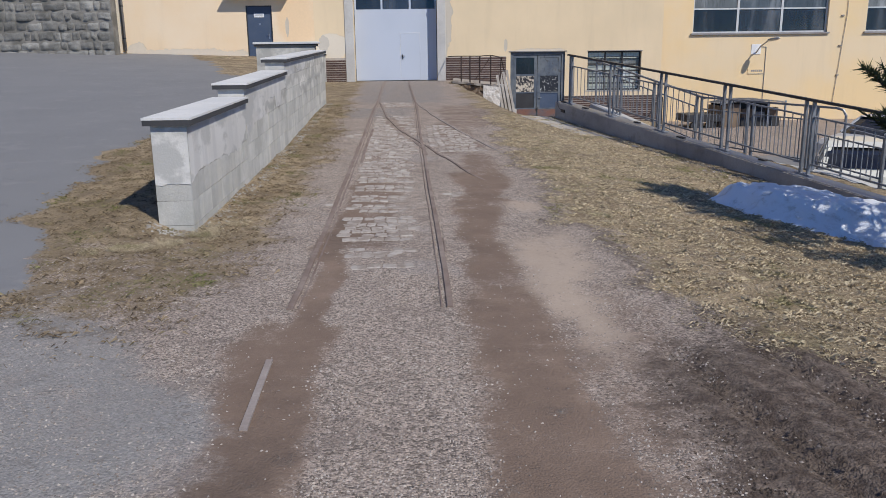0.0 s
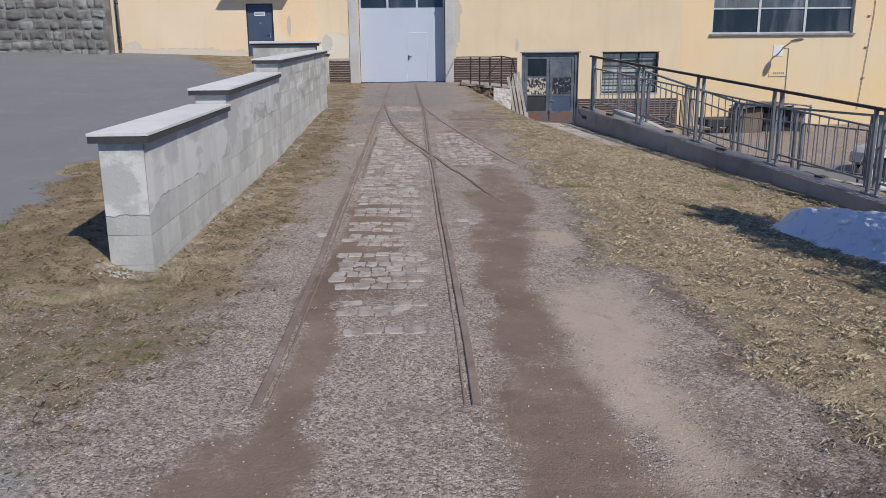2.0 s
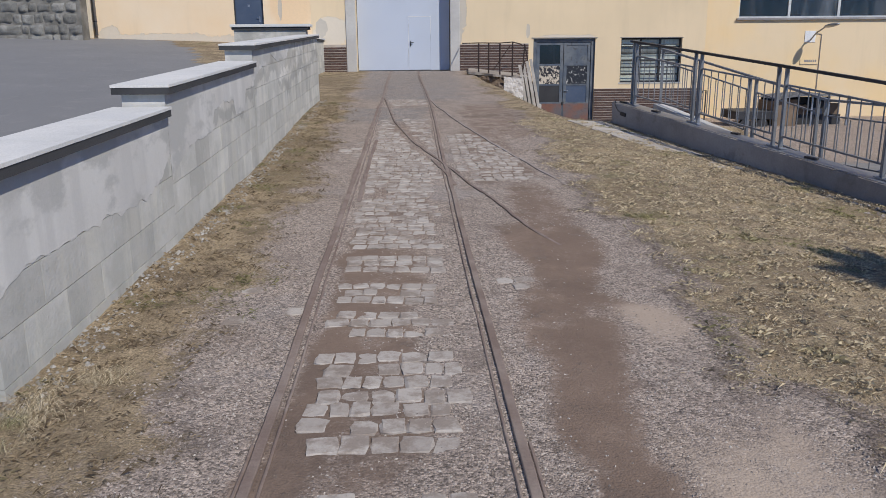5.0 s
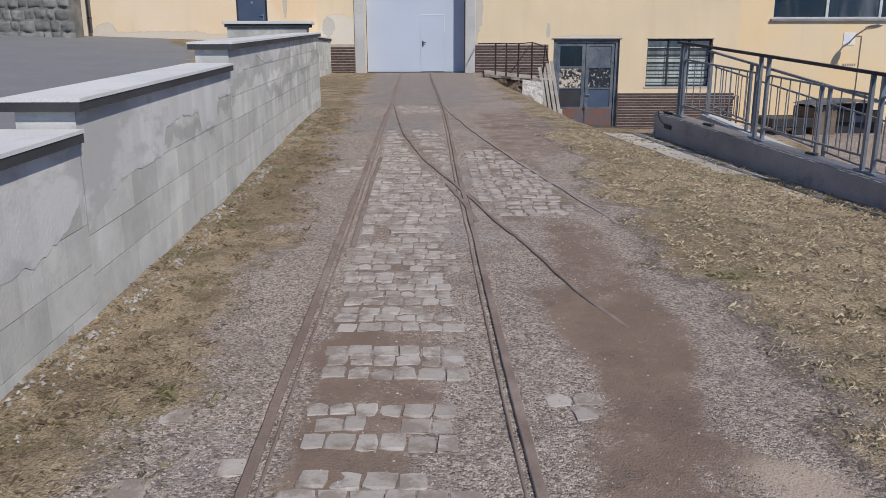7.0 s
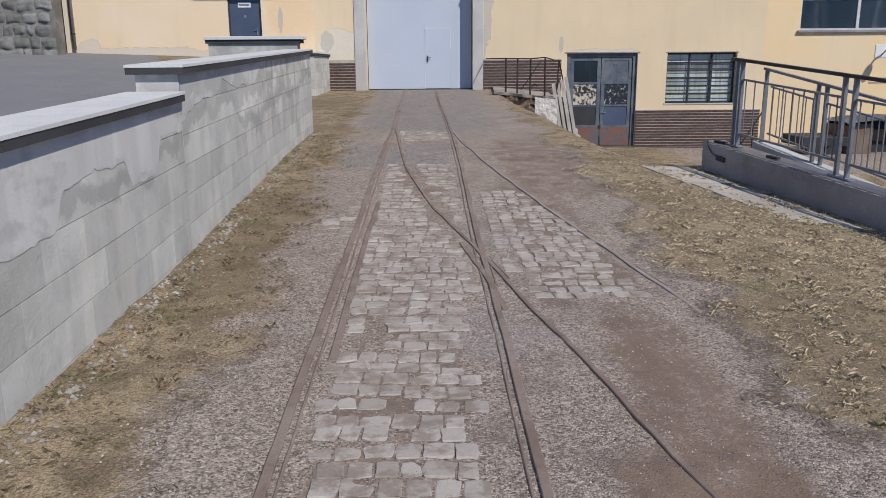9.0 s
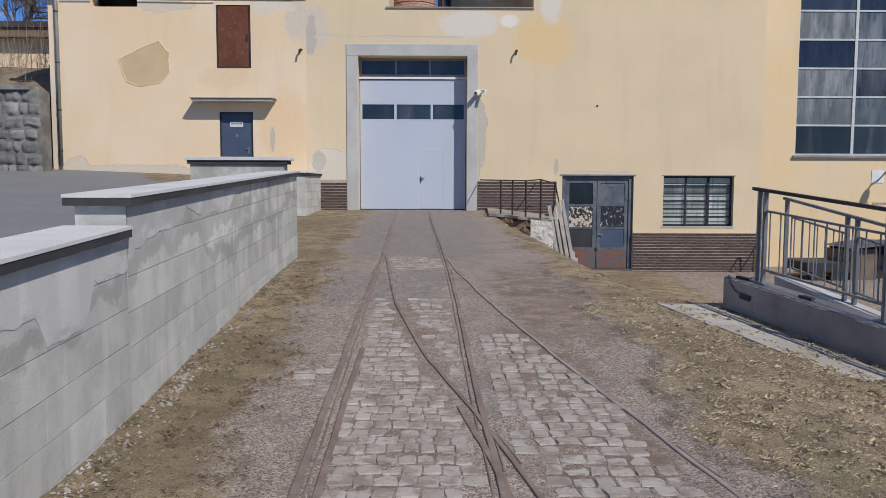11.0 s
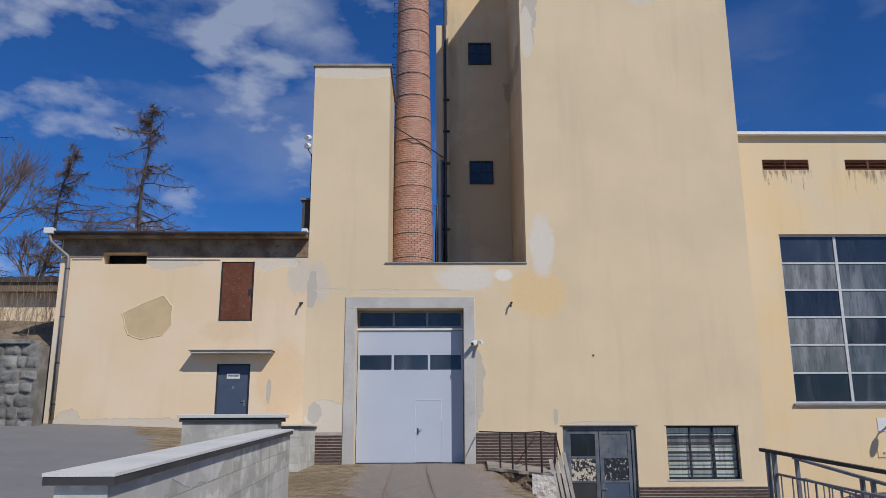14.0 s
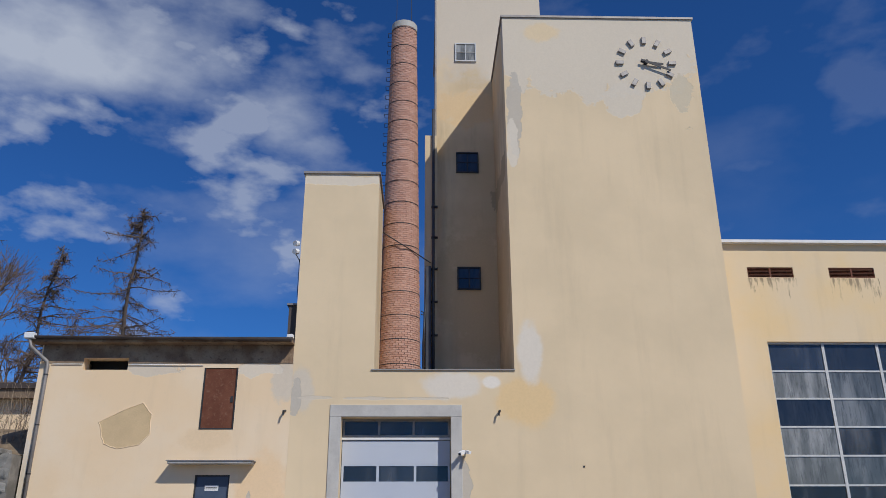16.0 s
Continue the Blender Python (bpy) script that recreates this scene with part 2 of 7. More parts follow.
m_galv = plain_metal("galvanised_steel", (0.42, 0.43, 0.45), 0.42, 0.85)
m_rustpost = worn("dark_rusty_post", (0.035, 0.025, 0.022), (0.065, 0.045, 0.038), 0.8, 0.1, 3, 50, 0.002)
m_rustrail = worn("rusty_rail", (0.195, 0.142, 0.115), (0.27, 0.215, 0.18), 0.85, 0.0, 3, 60, 0.004, (0.15, 0.105, 0.085), 0.5)
m_gutter = worn("grey_zinc", (0.27, 0.25, 0.24), (0.35, 0.33, 0.31), 0.6, 0.4, 2, 40, 0.001, (0.15, 0.12, 0.10), 0.4)
m_roof = worn("roof_sheet", (0.07, 0.055, 0.05), (0.11, 0.09, 0.08), 0.75, 0.2, 1.5, 40, 0.002, (0.15, 0.12, 0.1), 0.4)
m_winframe = worn("grey_window_frame", (0.52, 0.53, 0.53), (0.62, 0.62, 0.60), 0.7, 0, 3, 50, 0.001, (0.22, 0.20, 0.18), 0.4)
# near-black stands in for the gloom of unlit rooms
m_unlit = worn("painted_room_shade", (0.06, 0.06, 0.06), (0.09, 0.09, 0.085), 0.9, 0, 0.8, 8, 0)


def glass(name, tint=(0.10, 0.12, 0.14), rough=0.05, clear=0.35, streaky=0.12):
    """Streaked pane, partly see-through, glossy; paler tints and streaks paint in reflections."""
    k = Kit(name, rough, 0.0, 0.6)
    n = k.noise(1.1, 5, 0.55, squash=(1.6, 1.0, 0.35))
    pane_col = k.mix(k.step(n, 0.40, 0.72), tint, tuple(min(1, v + streaky) for v in tint))
    pane_col = k.mix(1.0, pane_col, k.mix(k.rand(), (0.6, 0.6, 0.6), (1.4, 1.4, 1.38)), "MULTIPLY")
    pane_col = k.mix(k.math("MULTIPLY", k.step(k.noise(4.5, 7, 0.7, squash=(2.2, 1.0, 0.3)), 0.48, 0.66), 0.6), pane_col, tuple(v * 0.45 for v in tint))
    k.out(pane_col, k.math("ADD", rough, k.math("MULTIPLY", n, 0.12)))
    k.p.inputs["Alpha"].default_value = 1 - clear
    return k.m


m_glass = glass("dark_glass", (0.035, 0.04, 0.05))
m_glass_blue = glass("blue_glass", (0.03, 0.04, 0.06), 0.03, 0.2, 0.04)
# the next four tints put reflections into the pane colour
m_glass_pale = glass("pale_reflection_glass", (0.17, 0.175, 0.165), 0.12, 0.05, 0.26)
m_glass_grey = glass("grey_reflection_glass", (0.085, 0.095, 0.10), 0.09, 0.05, 0.13)
m_glass_whitish = glass("whitish_reflection_glass", (0.26, 0.28, 0.26), 0.25, 0.15, 0.25)
m_glass_barred = glass("greenish_reflection_glass", (0.40, 0.43, 0.37), 0.35, 0.0, 0.22)
m_glass_dark = glass("blind_dark_glass", (0.015, 0.017, 0.024), 0.06, 0.0, 0.02)


def brick_mat(name, c1, c2, c3, island=False):
    k = Kit(name, 0.9)
    r = k.rand(island)
    col = k.mix(r, c1, c2)
    col = k.mix(k.math("MULTIPLY", k.step(k.noise(9, 6, 0.65), 0.5, 0.72), 0.5), col, c3)
    k.bump(k.noise(80, 5, 0.7), 0.003)
    return k.out(col)


m_brick_dark = brick_mat("dark_clinker", (0.065, 0.040, 0.034), (0.10, 0.060, 0.050), (0.15, 0.11, 0.09))
m_brick_dark_i = brick_mat("dark_clinker_rest", (0.065, 0.040, 0.034), (0.10, 0.060, 0.050), (0.15, 0.11, 0.09), True)
m_mortar = worn("mortar", (0.36, 0.31, 0.26), (0.46, 0.40, 0.34), 0.95, 0, 2, 60, 0.002)
m_brick_red = brick_mat("chimney_brick", (0.43, 0.235, 0.175), (0.54, 0.32, 0.245), (0.52, 0.38, 0.31), True)
m_chim_mortar = worn("chimney_mortar", (0.50, 0.32, 0.25), (0.43, 0.26, 0.20), 0.95, 0, 1.5, 40, 0.003)

# ---------------------------------------------------------------- mesh kit


def bm_box(x0, x1, y0, y1, z0, z1, bev=0.0, bm=None):
    bm = bm or bmesh.new()
    vs = [bm.verts.new((x, y, z)) for x in (x0, x1) for y in (y0, y1) for z in (z0, z1)]
    fs = [bm.faces.new([vs[i] for i in f]) for f in ((0, 1, 3, 2), (4, 6, 7, 5), (0, 4, 5, 1), (2, 3, 7, 6), (0, 2, 6, 4), (1, 5, 7, 3))]
    if bev:
        es = list({e for f in fs for e in f.edges})
        bmesh.ops.bevel(bm, geom=es, offset=bev, segments=1, affect="EDGES")
    return bm


def bm_tube(points, r, seg=8, bm=None, r_end=None, closed=True):
    """A round bar along points."""
    bm = bm or bmesh.new()
    pts = [Vector(p) for p in points]
    rings = []
    for i, p in enumerate(pts):
        d = (pts[min(i + 1, len(pts) - 1)] - pts[max(i - 1, 0)]).normalized()
        side = d.cross(Vector((0, 0, 1)) if abs(d.z) < 0.95 else Vector((1, 0, 0))).normalized()
        up = side.cross(d)
        rr = r if r_end is None else r + (r_end - r) * i / (len(pts) - 1)
        rings.append([bm.verts.new(p + side * (rr * math.cos(a)) + up * (rr * math.sin(a))) for a in [2 * math.pi * j / seg for j in range(seg)]])
    for a, b in zip(rings, rings[1:]):
        for j in range(seg):
            bm.faces.new((a[j], a[(j + 1) % seg], b[(j + 1) % seg], b[j]))
    if closed:
        bm.faces.new(rings[0][::-1])
        bm.faces.new(rings[-1])
    return bm


def bm_bar(a, b, w, h, bm=None):
    """A rectangular bar from a to b, w wide, h high."""
    bm = bm or bmesh.new()
    a, b = Vector(a), Vector(b)
    d = (b - a).normalized()
    side = d.cross(Vector((0, 0, 1)) if abs(d.z) < 0.95 else Vector((0, 1, 0))).normalized()
    up = side.cross(d)
    vs = [bm.verts.new(p + side * sx * w / 2 + up * sz * h / 2) for p in (a, b) for sx, sz in ((-1, -1), (1, -1), (1, 1), (-1, 1))]
    for f in ((0, 3, 2, 1), (4, 5, 6, 7), (0, 1, 5, 4), (1, 2, 6, 5), (2, 3, 7, 6), (3, 0, 4, 7)):
        bm.faces.new([vs[i] for i in f])
    return bm


def mesh_ob(name, bm, material, smooth=False):
    bmesh.ops.recalc_face_normals(bm, faces=bm.faces)
    me = bpy.data.meshes.new(name)
    bm.to_mesh(me)
    bm.free()
    me.materials.append(material)
    if smooth:
        for p in me.polygons:
            p.use_smooth = True
    return new(name, me)


def part(name, bm, material, parent, label="", smooth=False):
    ob = mesh_ob(name, bm, material, smooth)
    ob.parent = parent
    ob.matrix_parent_inverse = parent.matrix_world.inverted() if parent.type != "EMPTY" else Matrix.Translation(parent.location).inverted()
    if label:
        ob["label"] = label
    return ob


def thing(name, at, label, category, group="", kind=""):
    ob = new(name)
    ob.location = at
    ob.empty_display_size = 0.2
    return tagged(ob, label, category, group, kind)


def structure(name, bm, material, label="", smooth=False):
    return tagged(mesh_ob(name, bm, material, smooth), label, "", "", "structure")


def bm_wall(x0, x1, z0, z1, y0, y1, holes, skips=()):
    """A wall slab in the xz plane from y0 (front) to y1, with openings cut through and regions left out."""
    rects = list(holes) + list(skips)
    xs = sorted({x0, x1, *[v for r in rects for v in r[:2] if x0 < v < x1]})
    zs = sorted({z0, z1, *[v for r in rects for v in r[2:] if z0 < v < z1]})
    solid = {}
    for i in range(len(xs) - 1):
        for j in range(len(zs) - 1):
            cx, cz = (xs[i] + xs[i + 1]) / 2, (zs[j] + zs[j + 1]) / 2
            solid[i, j] = not any(r[0] < cx < r[1] and r[2] < cz < r[3] for r in rects)
    bm = bmesh.new()
    vs = {}

    def v(i, j, y):
        if (i, j, y) not in vs:
            vs[i, j, y] = bm.verts.new((xs[i], y, zs[j]))
        return vs[i, j, y]

    for (i, j), s in solid.items():
        if not s:
            continue
        bm.faces.new((v(i, j, y0), v(i + 1, j, y0), v(i + 1, j + 1, y0), v(i, j + 1, y0)))
        bm.faces.new((v(i, j, y1), v(i, j + 1, y1), v(i + 1, j + 1, y1), v(i + 1, j, y1)))
        for di, dj, a, b in ((-1, 0, (i, j), (i, j + 1)), (1, 0, (i + 1, j), (i + 1, j + 1)), (0, -1, (i, j), (i + 1, j)), (0, 1, (i, j + 1), (i + 1, j + 1))):
            if not solid.get((i + di, j + dj), False):
                bm.faces.new((v(*a, y0), v(*b, y0), v(*b, y1), v(*a, y1)))
    return bm


def smooth01(v, a, b):
    t = min(1.0, max(0.0, (v - a) / (b - a)))
    return t * t * (3 - 2 * t)


def lerp(a, b, t):
    return a + (b - a) * t


# ---------------------------------------------------------------- ground shape
WALL_Y0, WALL_Y1 = 7.65, 21.6


def track_z(y):
    return float(np.interp(y, [-40, 0, 7.4, 11.5, 14.6, 19, 25, 34.4], [0.3, 0.42, 0.48, 0.58, 0.70, 0.95, 1.12, 1.33]))


def wall_x(y):
    """The yard-side face of the block wall."""
    return -2.40 - 0.030 * (y - 8.0) if y < WALL_Y1 else -3.05 - 0.145 * (y - WALL_Y1)


def plinth_x(y):
    return 2.72 + 0.318 * (17.9 - y)


def plinth_z(y):
    return 1.163 - 0.105 * (17.9 - y)


def road_z(x, y):
    z = 0.47 + 0.0705 * max(0.0, y - 6.0) + 0.006 * min(0.0, y - 6)
    return z - 0.035 * (x + 9.0) * smooth01(y, 12, 34)


def rough_z(x, y):
    """The small unevenness of the loose surface."""
    return noise.noise((x * 1.3, y * 1.3, 0)) * 0.018 + noise.noise((x * 6, y * 6, 3)) * 0.007


def ground_z(x, y):
    c = track_z(y)
    # road side, above the wall
    wx = wall_x(min(max(y, 7.0), 34.6))
    width = lerp(1.9, 0.26, smooth01(y, 6.3, 8.0)) + 1.2 * smooth01(y, 21.5, 22.2)
    left = smooth01(wx - 0.04 - x, 0.0, width)
    z = lerp(c, road_z(x, y), left)
    # lawn and yard side
    if x > 0.8:
        if y < 18.2:
            px = plinth_x(y)
            edge = plinth_z(y) - lerp(0.13, 0.35, smooth01(y, 8.0, 18.5))
            edge = min(edge, c) if y < 13 else edge
            z = lerp(z, edge, smooth01(x, 1.6, px))
            if x > px + 1.2:
                z = lerp(edge - 0.25, -1.05, smooth01(x, px + 1.9, px + 2.6))
        else:
            low = lerp(0.84, -0.62, smooth01(y, 15.5, 29.5))
            low = lerp(low, lerp(-1.05, -0.66, smooth01(y, 24, 33)), smooth01(x, 4.9, 7.0))
            a = lerp(1.3, 1.0, smooth01(y, 24, 30))
            b = lerp(3.2, 3.0, smooth01(y, 20, 32))
            z = lerp(z, low, smooth01(x, a, b))
    # hill behind and to the far left
    hill = smooth01(-x, 13.0, 30.0) * smooth01(y, 36, 60) * 6.0
    return z + hill


# ---------------------------------------------------------------- ground sheet
def line(y, ys, vs):
    return float(np.interp(y, ys, vs))


def grass_left_edge(y):
    return line(y, [3.5, 4.5, 5.5, 7.8, 11, 14, 20, 24, 33], [-2.2, -1.85, -1.62, -1.68, -1.74, -1.82, -2.10, -2.25, -2.7])


def grass_right_edge(y):
    return line(y, [2.5, 3.7, 4.5, 5.4, 7.6, 10.6, 12.2, 16.6, 20, 26, 33], [2.6, 2.05, 1.72, 1.50, 1.22, 1.33, 1.15, 1.25, 1.15, 1.0, 0.9])


def asphalt_edge(y):
    return line(y, [2, 3.8, 5.0, 5.8, 7.3, 8.3, 10.7, 15, 20, 24, 25.9, 29.5, 34.3, 40], [-2.6, -2.75, -2.90, -3.15, -3.72, -3.95, -4.5, -4.65, -5.0, -5.7, -6.5, -7.7, -10.1, -15.0])


def soft_in(v, a, b, s):
    return smooth01(v, a - s, a + s) * (1 - smooth01(v, b - s, b + s))


def masks(x, y):
    grass = 0.0
    warp = noise.noise((x * 1.1, y * 1.1, 11)) * 0.16 + noise.noise((x * 3.7, y * 3.7, 12)) * 0.06
    x, y = x + warp, y + 1.6 * warp
    wob = 0.10 * math.sin(y * 2.1) + 0.07 * math.sin(y * 5.3 + 1) + 0.05 * math.sin(x * 4 + y * 9)
    if x < 0:
        g = 1 - smooth01(x, grass_left_edge(y) - 0.32 + wob, grass_left_edge(y) + 0.32 + wob)
        fade = smooth01(y, 4.2, 5.6) * (0.66 + 0.34 * smooth01(y, 6.6, 7.6))
        grass = g * fade
    else:
        grass = smooth01(x, grass_right_edge(y) - 0.30 + wob, grass_right_edge(y) + 0.32 + wob)
        grass *= max(smooth01(y, 2.9, 4.4), smooth01(x, 2.3, 3.8))
    soft = 0.22 + 0.30 * (1 - smooth01(y, 4.2, 6.0))
    asphalt = 1 - smooth01(x, asphalt_edge(y) - soft + wob, asphalt_edge(y) + soft + wob)
    if y > 34.5:
        asphalt = 0.0
    if x > plinth_x(min(y, 18.0)) + 2.4 and y < 33:
        asphalt = max(asphalt, smooth01(x, plinth_x(min(y, 18.0)) + 2.4, plinth_x(min(y, 18.0)) + 3.4) * (1 - smooth01(y, 24, 27)))
    dirt = max(soft_in(x, 0.04, 0.58, 0.14) * (1 - smooth01(y, 5.2, 6.6)),
               soft_in(x, 0.10, 0.56, 0.14) * soft_in(y, 5.6, 8.8, 0.5),
               soft_in(x, line(y, [8.4, 9.0, 9.9, 10.8], [0.10, 0.18, 0.22, 0.12]), line(y, [8.4, 9.0, 9.9, 10.8], [1.0, 0.58, 0.88, 0.86]), 0.12) * soft_in(y, 8.5, 11.0, 0.4),
               soft_in(x, 0.30, 0.85, 0.16) * soft_in(y, 10.6, 12.8, 0.4) * 0.8,
               soft_in(x, -1.08, -0.82, 0.06) * soft_in(y, 2.5, 11.0, 0.5),
               soft_in(x, line(y, [3.0, 4.5], [-1.10, -1.30]), -0.70, 0.12) * soft_in(y, 2.6, 4.9, 0.3),
               soft_in(x, 0.10, 1.20, 0.25) * soft_in(y, 15.8, 20.5, 0.8) * 0.6,
               soft_in(x, -1.12, -0.50, 0.10) * soft_in(y, 6.9, 10.3, 0.3) * 0.8,
               soft_in(x, -1.12, -0.42, 0.10) * soft_in(y, 10.0, 18.0, 0.4) * 0.5,
               soft_in(x, 0.0, 0.75, 0.10) * soft_in(y, 12.6, 17.0, 0.5) * 0.6)
    sx0 = line(y, [4.2, 5.9, 7.0], [0.70, 0.56, 0.52])
    sand = soft_in(x, sx0 + wob * 0.4, line(y, [4.2, 7.0], [0.95, 1.05]) + wob * 0.5, 0.20) * soft_in(y, 4.2, 7.3, 0.7)
    sand = max(sand, soft_in(x, 0.55, 1.0, 0.15) * soft_in(y, 8.25, 8.75, 0.15) * 0.8)
    mud = soft_in(x, line(y, [2.5, 4.2, 5.2], [0.85, 0.98, 1.45]), 3.6, 0.30) * soft_in(y, 0.8, 4.6 + 0.5 * noise.noise((x * 2, 1, 1)), 0.6)
    mud = max(mud, 0.50 * soft_in(grass, 0.12, 0.55, 0.12) * (1 if x > 0 else 0.45) * smooth01(y, 3.5, 5.0) * (1 - smooth01(y, 20, 22)))
    patch = soft_in(x, -2.05, -0.40, 0.22) * soft_in(y, 17.5, 19.9, 0.5) * 0.62
    patch = max(patch, soft_in(x, line(y, [20, 34], [-1.9, -2.9]), line(y, [20, 34], [0.5, 0.6]), 0.4) * soft_in(y, 21.2, 36.0, 0.8) * 0.62)
    yard = smooth01(x, 5.8, 7.4) * smooth01(y, 17, 20)
    grass *= 1 - 0.75 * yard
    dirt = max(dirt, 0.2 * yard, soft_in(x, 0.15, 1.3, 0.3) * (1 - smooth01(y, 4.5, 7.0)) * 0.55)
    grey = 1 - smooth01(x, line(y, [1, 3.0, 3.8, 4.4, 5.4], [-1.0, -1.15, -1.30, -1.75, -2.5]) - 0.3 + wob, line(y, [1, 3.0, 3.8, 4.4, 5.4], [-1.0, -1.15, -1.30, -1.75, -2.5]) + 0.35 + wob)
    grey *= 1 - smooth01(y, 5.2, 6.6)
    return grass, asphalt, dirt, sand, mud, patch, grey


def spread(a, b, n):
    return [a + (b - a) * i / n for i in range(n + 1)]


gx = [-1500, -400, -150, -80, -50, -36, -26, -20, -16] + spread(-14, -6, 20) + spread(-5.8, -3.0, 24) + spread(-2.95, 2.95, 118) + spread(3.05, 8, 45) + spread(8.4, 16, 14) + [18, 21, 25, 30, 40, 60, 120, 400, 1500]
gy = [-1500, -400, -100, -40, -20, -10, -6, -4, -2, -1] + spread(-0.5, 2.3, 14) + spread(2.4, 13.0, 176) + spread(13.1, 22, 89) + spread(22.3, 36, 46) + [38, 40, 43, 46, 50, 55, 60, 70, 90, 140, 300, 700, 1500]
gverts, gm1, gm2, gm3 = [], [], [], []
for y in gy:
    for x in gx:
        g, a, d, s_, m_, p_, q_ = masks(x, y)
        near = -6 < x < 6 and -1 < y < 24
        z = ground_z(x, y)
        if near:
            nz = rough_z(x, y)
            nz += m_ * 0.012 * noise.noise((x * 9, y * 6, 7)) + g * 0.012 * noise.noise((x * 11, y * 11, 5))
            z += nz * (1 - 0.85 * a) * smooth01(y, 1, 2.5)
            for rx in (1.28, 1.78):                       # wheel ruts
                off = x - rx - 0.16 * (3.6 - y)
                z -= 0.045 * m_ * math.exp(-(off / 0.07) ** 2)
                z += 0.016 * m_ * math.exp(-((abs(off) - 0.14) / 0.05) ** 2)
        gverts.append((x, y, z))
        gm1.append((g, a, d, 1.0))
        gm2.append((s_, m_, p_, 1.0))
        gm3.append((q_, q_, q_, 1.0))
nx = len(gx)
gfaces = [(j * nx + i, j * nx + i + 1, (j + 1) * nx + i + 1, (j + 1) * nx + i) for j in range(len(gy) - 1) for i in range(nx - 1)]
gme = bpy.data.meshes.new("ground")
gme.from_pydata(gverts, [], gfaces)
for nm, vals in (("mask_a", gm1), ("mask_b", gm2), ("mask_c", gm3)):
    at = gme.color_attributes.new(nm, "FLOAT_COLOR", "POINT")
    at.data.foreach_set("color", np.array(vals, dtype=np.float32).ravel())
gme.polygons.foreach_set("use_smooth", np.ones(len(gfaces), dtype=bool))


def ground_material():
    k = Kit("ground", 0.95, 0.0, 0.2)
    ra, rb, rc = k.split(k.attr("mask_a")), k.split(k.attr("mask_b")), k.split(k.attr("mask_c"))
    edge = k.math("ADD", k.math("MULTIPLY", k.math("SUBTRACT", k.noise(4.2, 10, 0.75), 0.5), 2.1), k.math("MULTIPLY", k.math("SUBTRACT", k.noise(60, 4, 0.7), 0.5), 0.7))
    fine = k.noise(160, 4, 0.7)
    grain = k.noise(45, 6, 0.7)

    def cut(m, lo=0.30, hi=0.78):
        return k.step(k.math("ADD", m, edge), lo, hi)

    chips = k.voronoi(95)
    chip_col = k.voronoi(95, out="Color")
    gravel = k.mix(k.noise(1.3, 5), (0.300, 0.243, 0.202), (0.375, 0.312, 0.262))
    gravel = k.mix(0.7, gravel, k.mix(k.split(chip_col)[0], (0.12, 0.12, 0.12), (1.80, 1.78, 1.75)), "MULTIPLY")
    gravel = k.mix(0.22, gravel, k.mix(k.split(k.voronoi(34, out="Color"))[1], (0.35, 0.35, 0.35), (1.62, 1.60, 1.58)), "MULTIPLY")
    gravel = k.mix(k.math("MULTIPLY", k.step(k.noise(2.4, 6, 0.6), 0.52, 0.70), 0.6), gravel, (0.21, 0.168, 0.140))
    gravel = k.mix(k.math("MULTIPLY", k.step(k.noise(0.8, 6, 0.6), 0.58, 0.70), 0.3), gravel, (0.30, 0.285, 0.28))
    dirt = k.mix(k.noise(2.6, 7, 0.6), (0.148, 0.104, 0.078), (0.240, 0.174, 0.131))
    dirt = k.mix(k.math("MULTIPLY", k.step(k.noise(0.9, 7, 0.65), 0.52, 0.68), 0.7), dirt, (0.125, 0.092, 0.072))
    dirt = k.mix(k.math("MULTIPLY", k.step(k.noise(1.15, 8, 0.7), 0.50, 0.66), 0.5), dirt, (0.285, 0.208, 0.155))
    dirt = k.mix(0.45, dirt, k.mix(grain, (0.5, 0.5, 0.5), (1.5, 1.5, 1.5)), "MULTIPLY")
    sand = k.mix(k.noise(3, 6), (0.37, 0.29, 0.222), (0.44, 0.355, 0.28))
    sand = k.mix(0.35, sand, k.mix(grain, (0.6, 0.6, 0.6), (1.4, 1.4, 1.4)), "MULTIPLY")
    mud = k.mix(k.step(k.noise(9, 7, 0.7), 0.38, 0.66), (0.095, 0.070, 0.055), (0.205, 0.160, 0.128))
    mud = k.mix(0.5, mud, k.mix(k.step(k.noise(38, 6, 0.75), 0.34, 0.66), (0.35, 0.35, 0.35), (1.6, 1.6, 1.6)), "MULTIPLY")
    asph = k.mix(k.noise(0.6, 6), (0.180, 0.178, 0.178), (0.225, 0.222, 0.220))
    asph = k.mix(k.math("MULTIPLY", k.step(k.noise(1.7, 8, 0.7), 0.55, 0.63), 0.35), asph, (0.26, 0.25, 0.24))
    asph = k.mix(0.5, asph, k.mix(fine, (0.45, 0.45, 0.45), (1.55, 1.55, 1.55)), "MULTIPLY")
    soil = k.mix(k.step(k.noise(3.2, 7, 0.65), 0.40, 0.64), (0.36, 0.285, 0.185), (0.20, 0.155, 0.104))
    soil = k.mix(k.math("MULTIPLY", k.step(k.noise(1.1, 5), 0.56, 0.72), 0.5), soil, (0.16, 0.16, 0.075))
    soil = k.mix(0.7, soil, k.mix(k.step(k.noise(70, 5, 0.75), 0.3, 0.7), (0.25, 0.25, 0.25), (1.7, 1.65, 1.6)), "MULTIPLY")
    soil = k.mix(k.math("MULTIPLY", k.step(k.noise(0.45, 6, 0.6), 0.47, 0.60), 0.55), soil, (0.185, 0.14, 0.088))
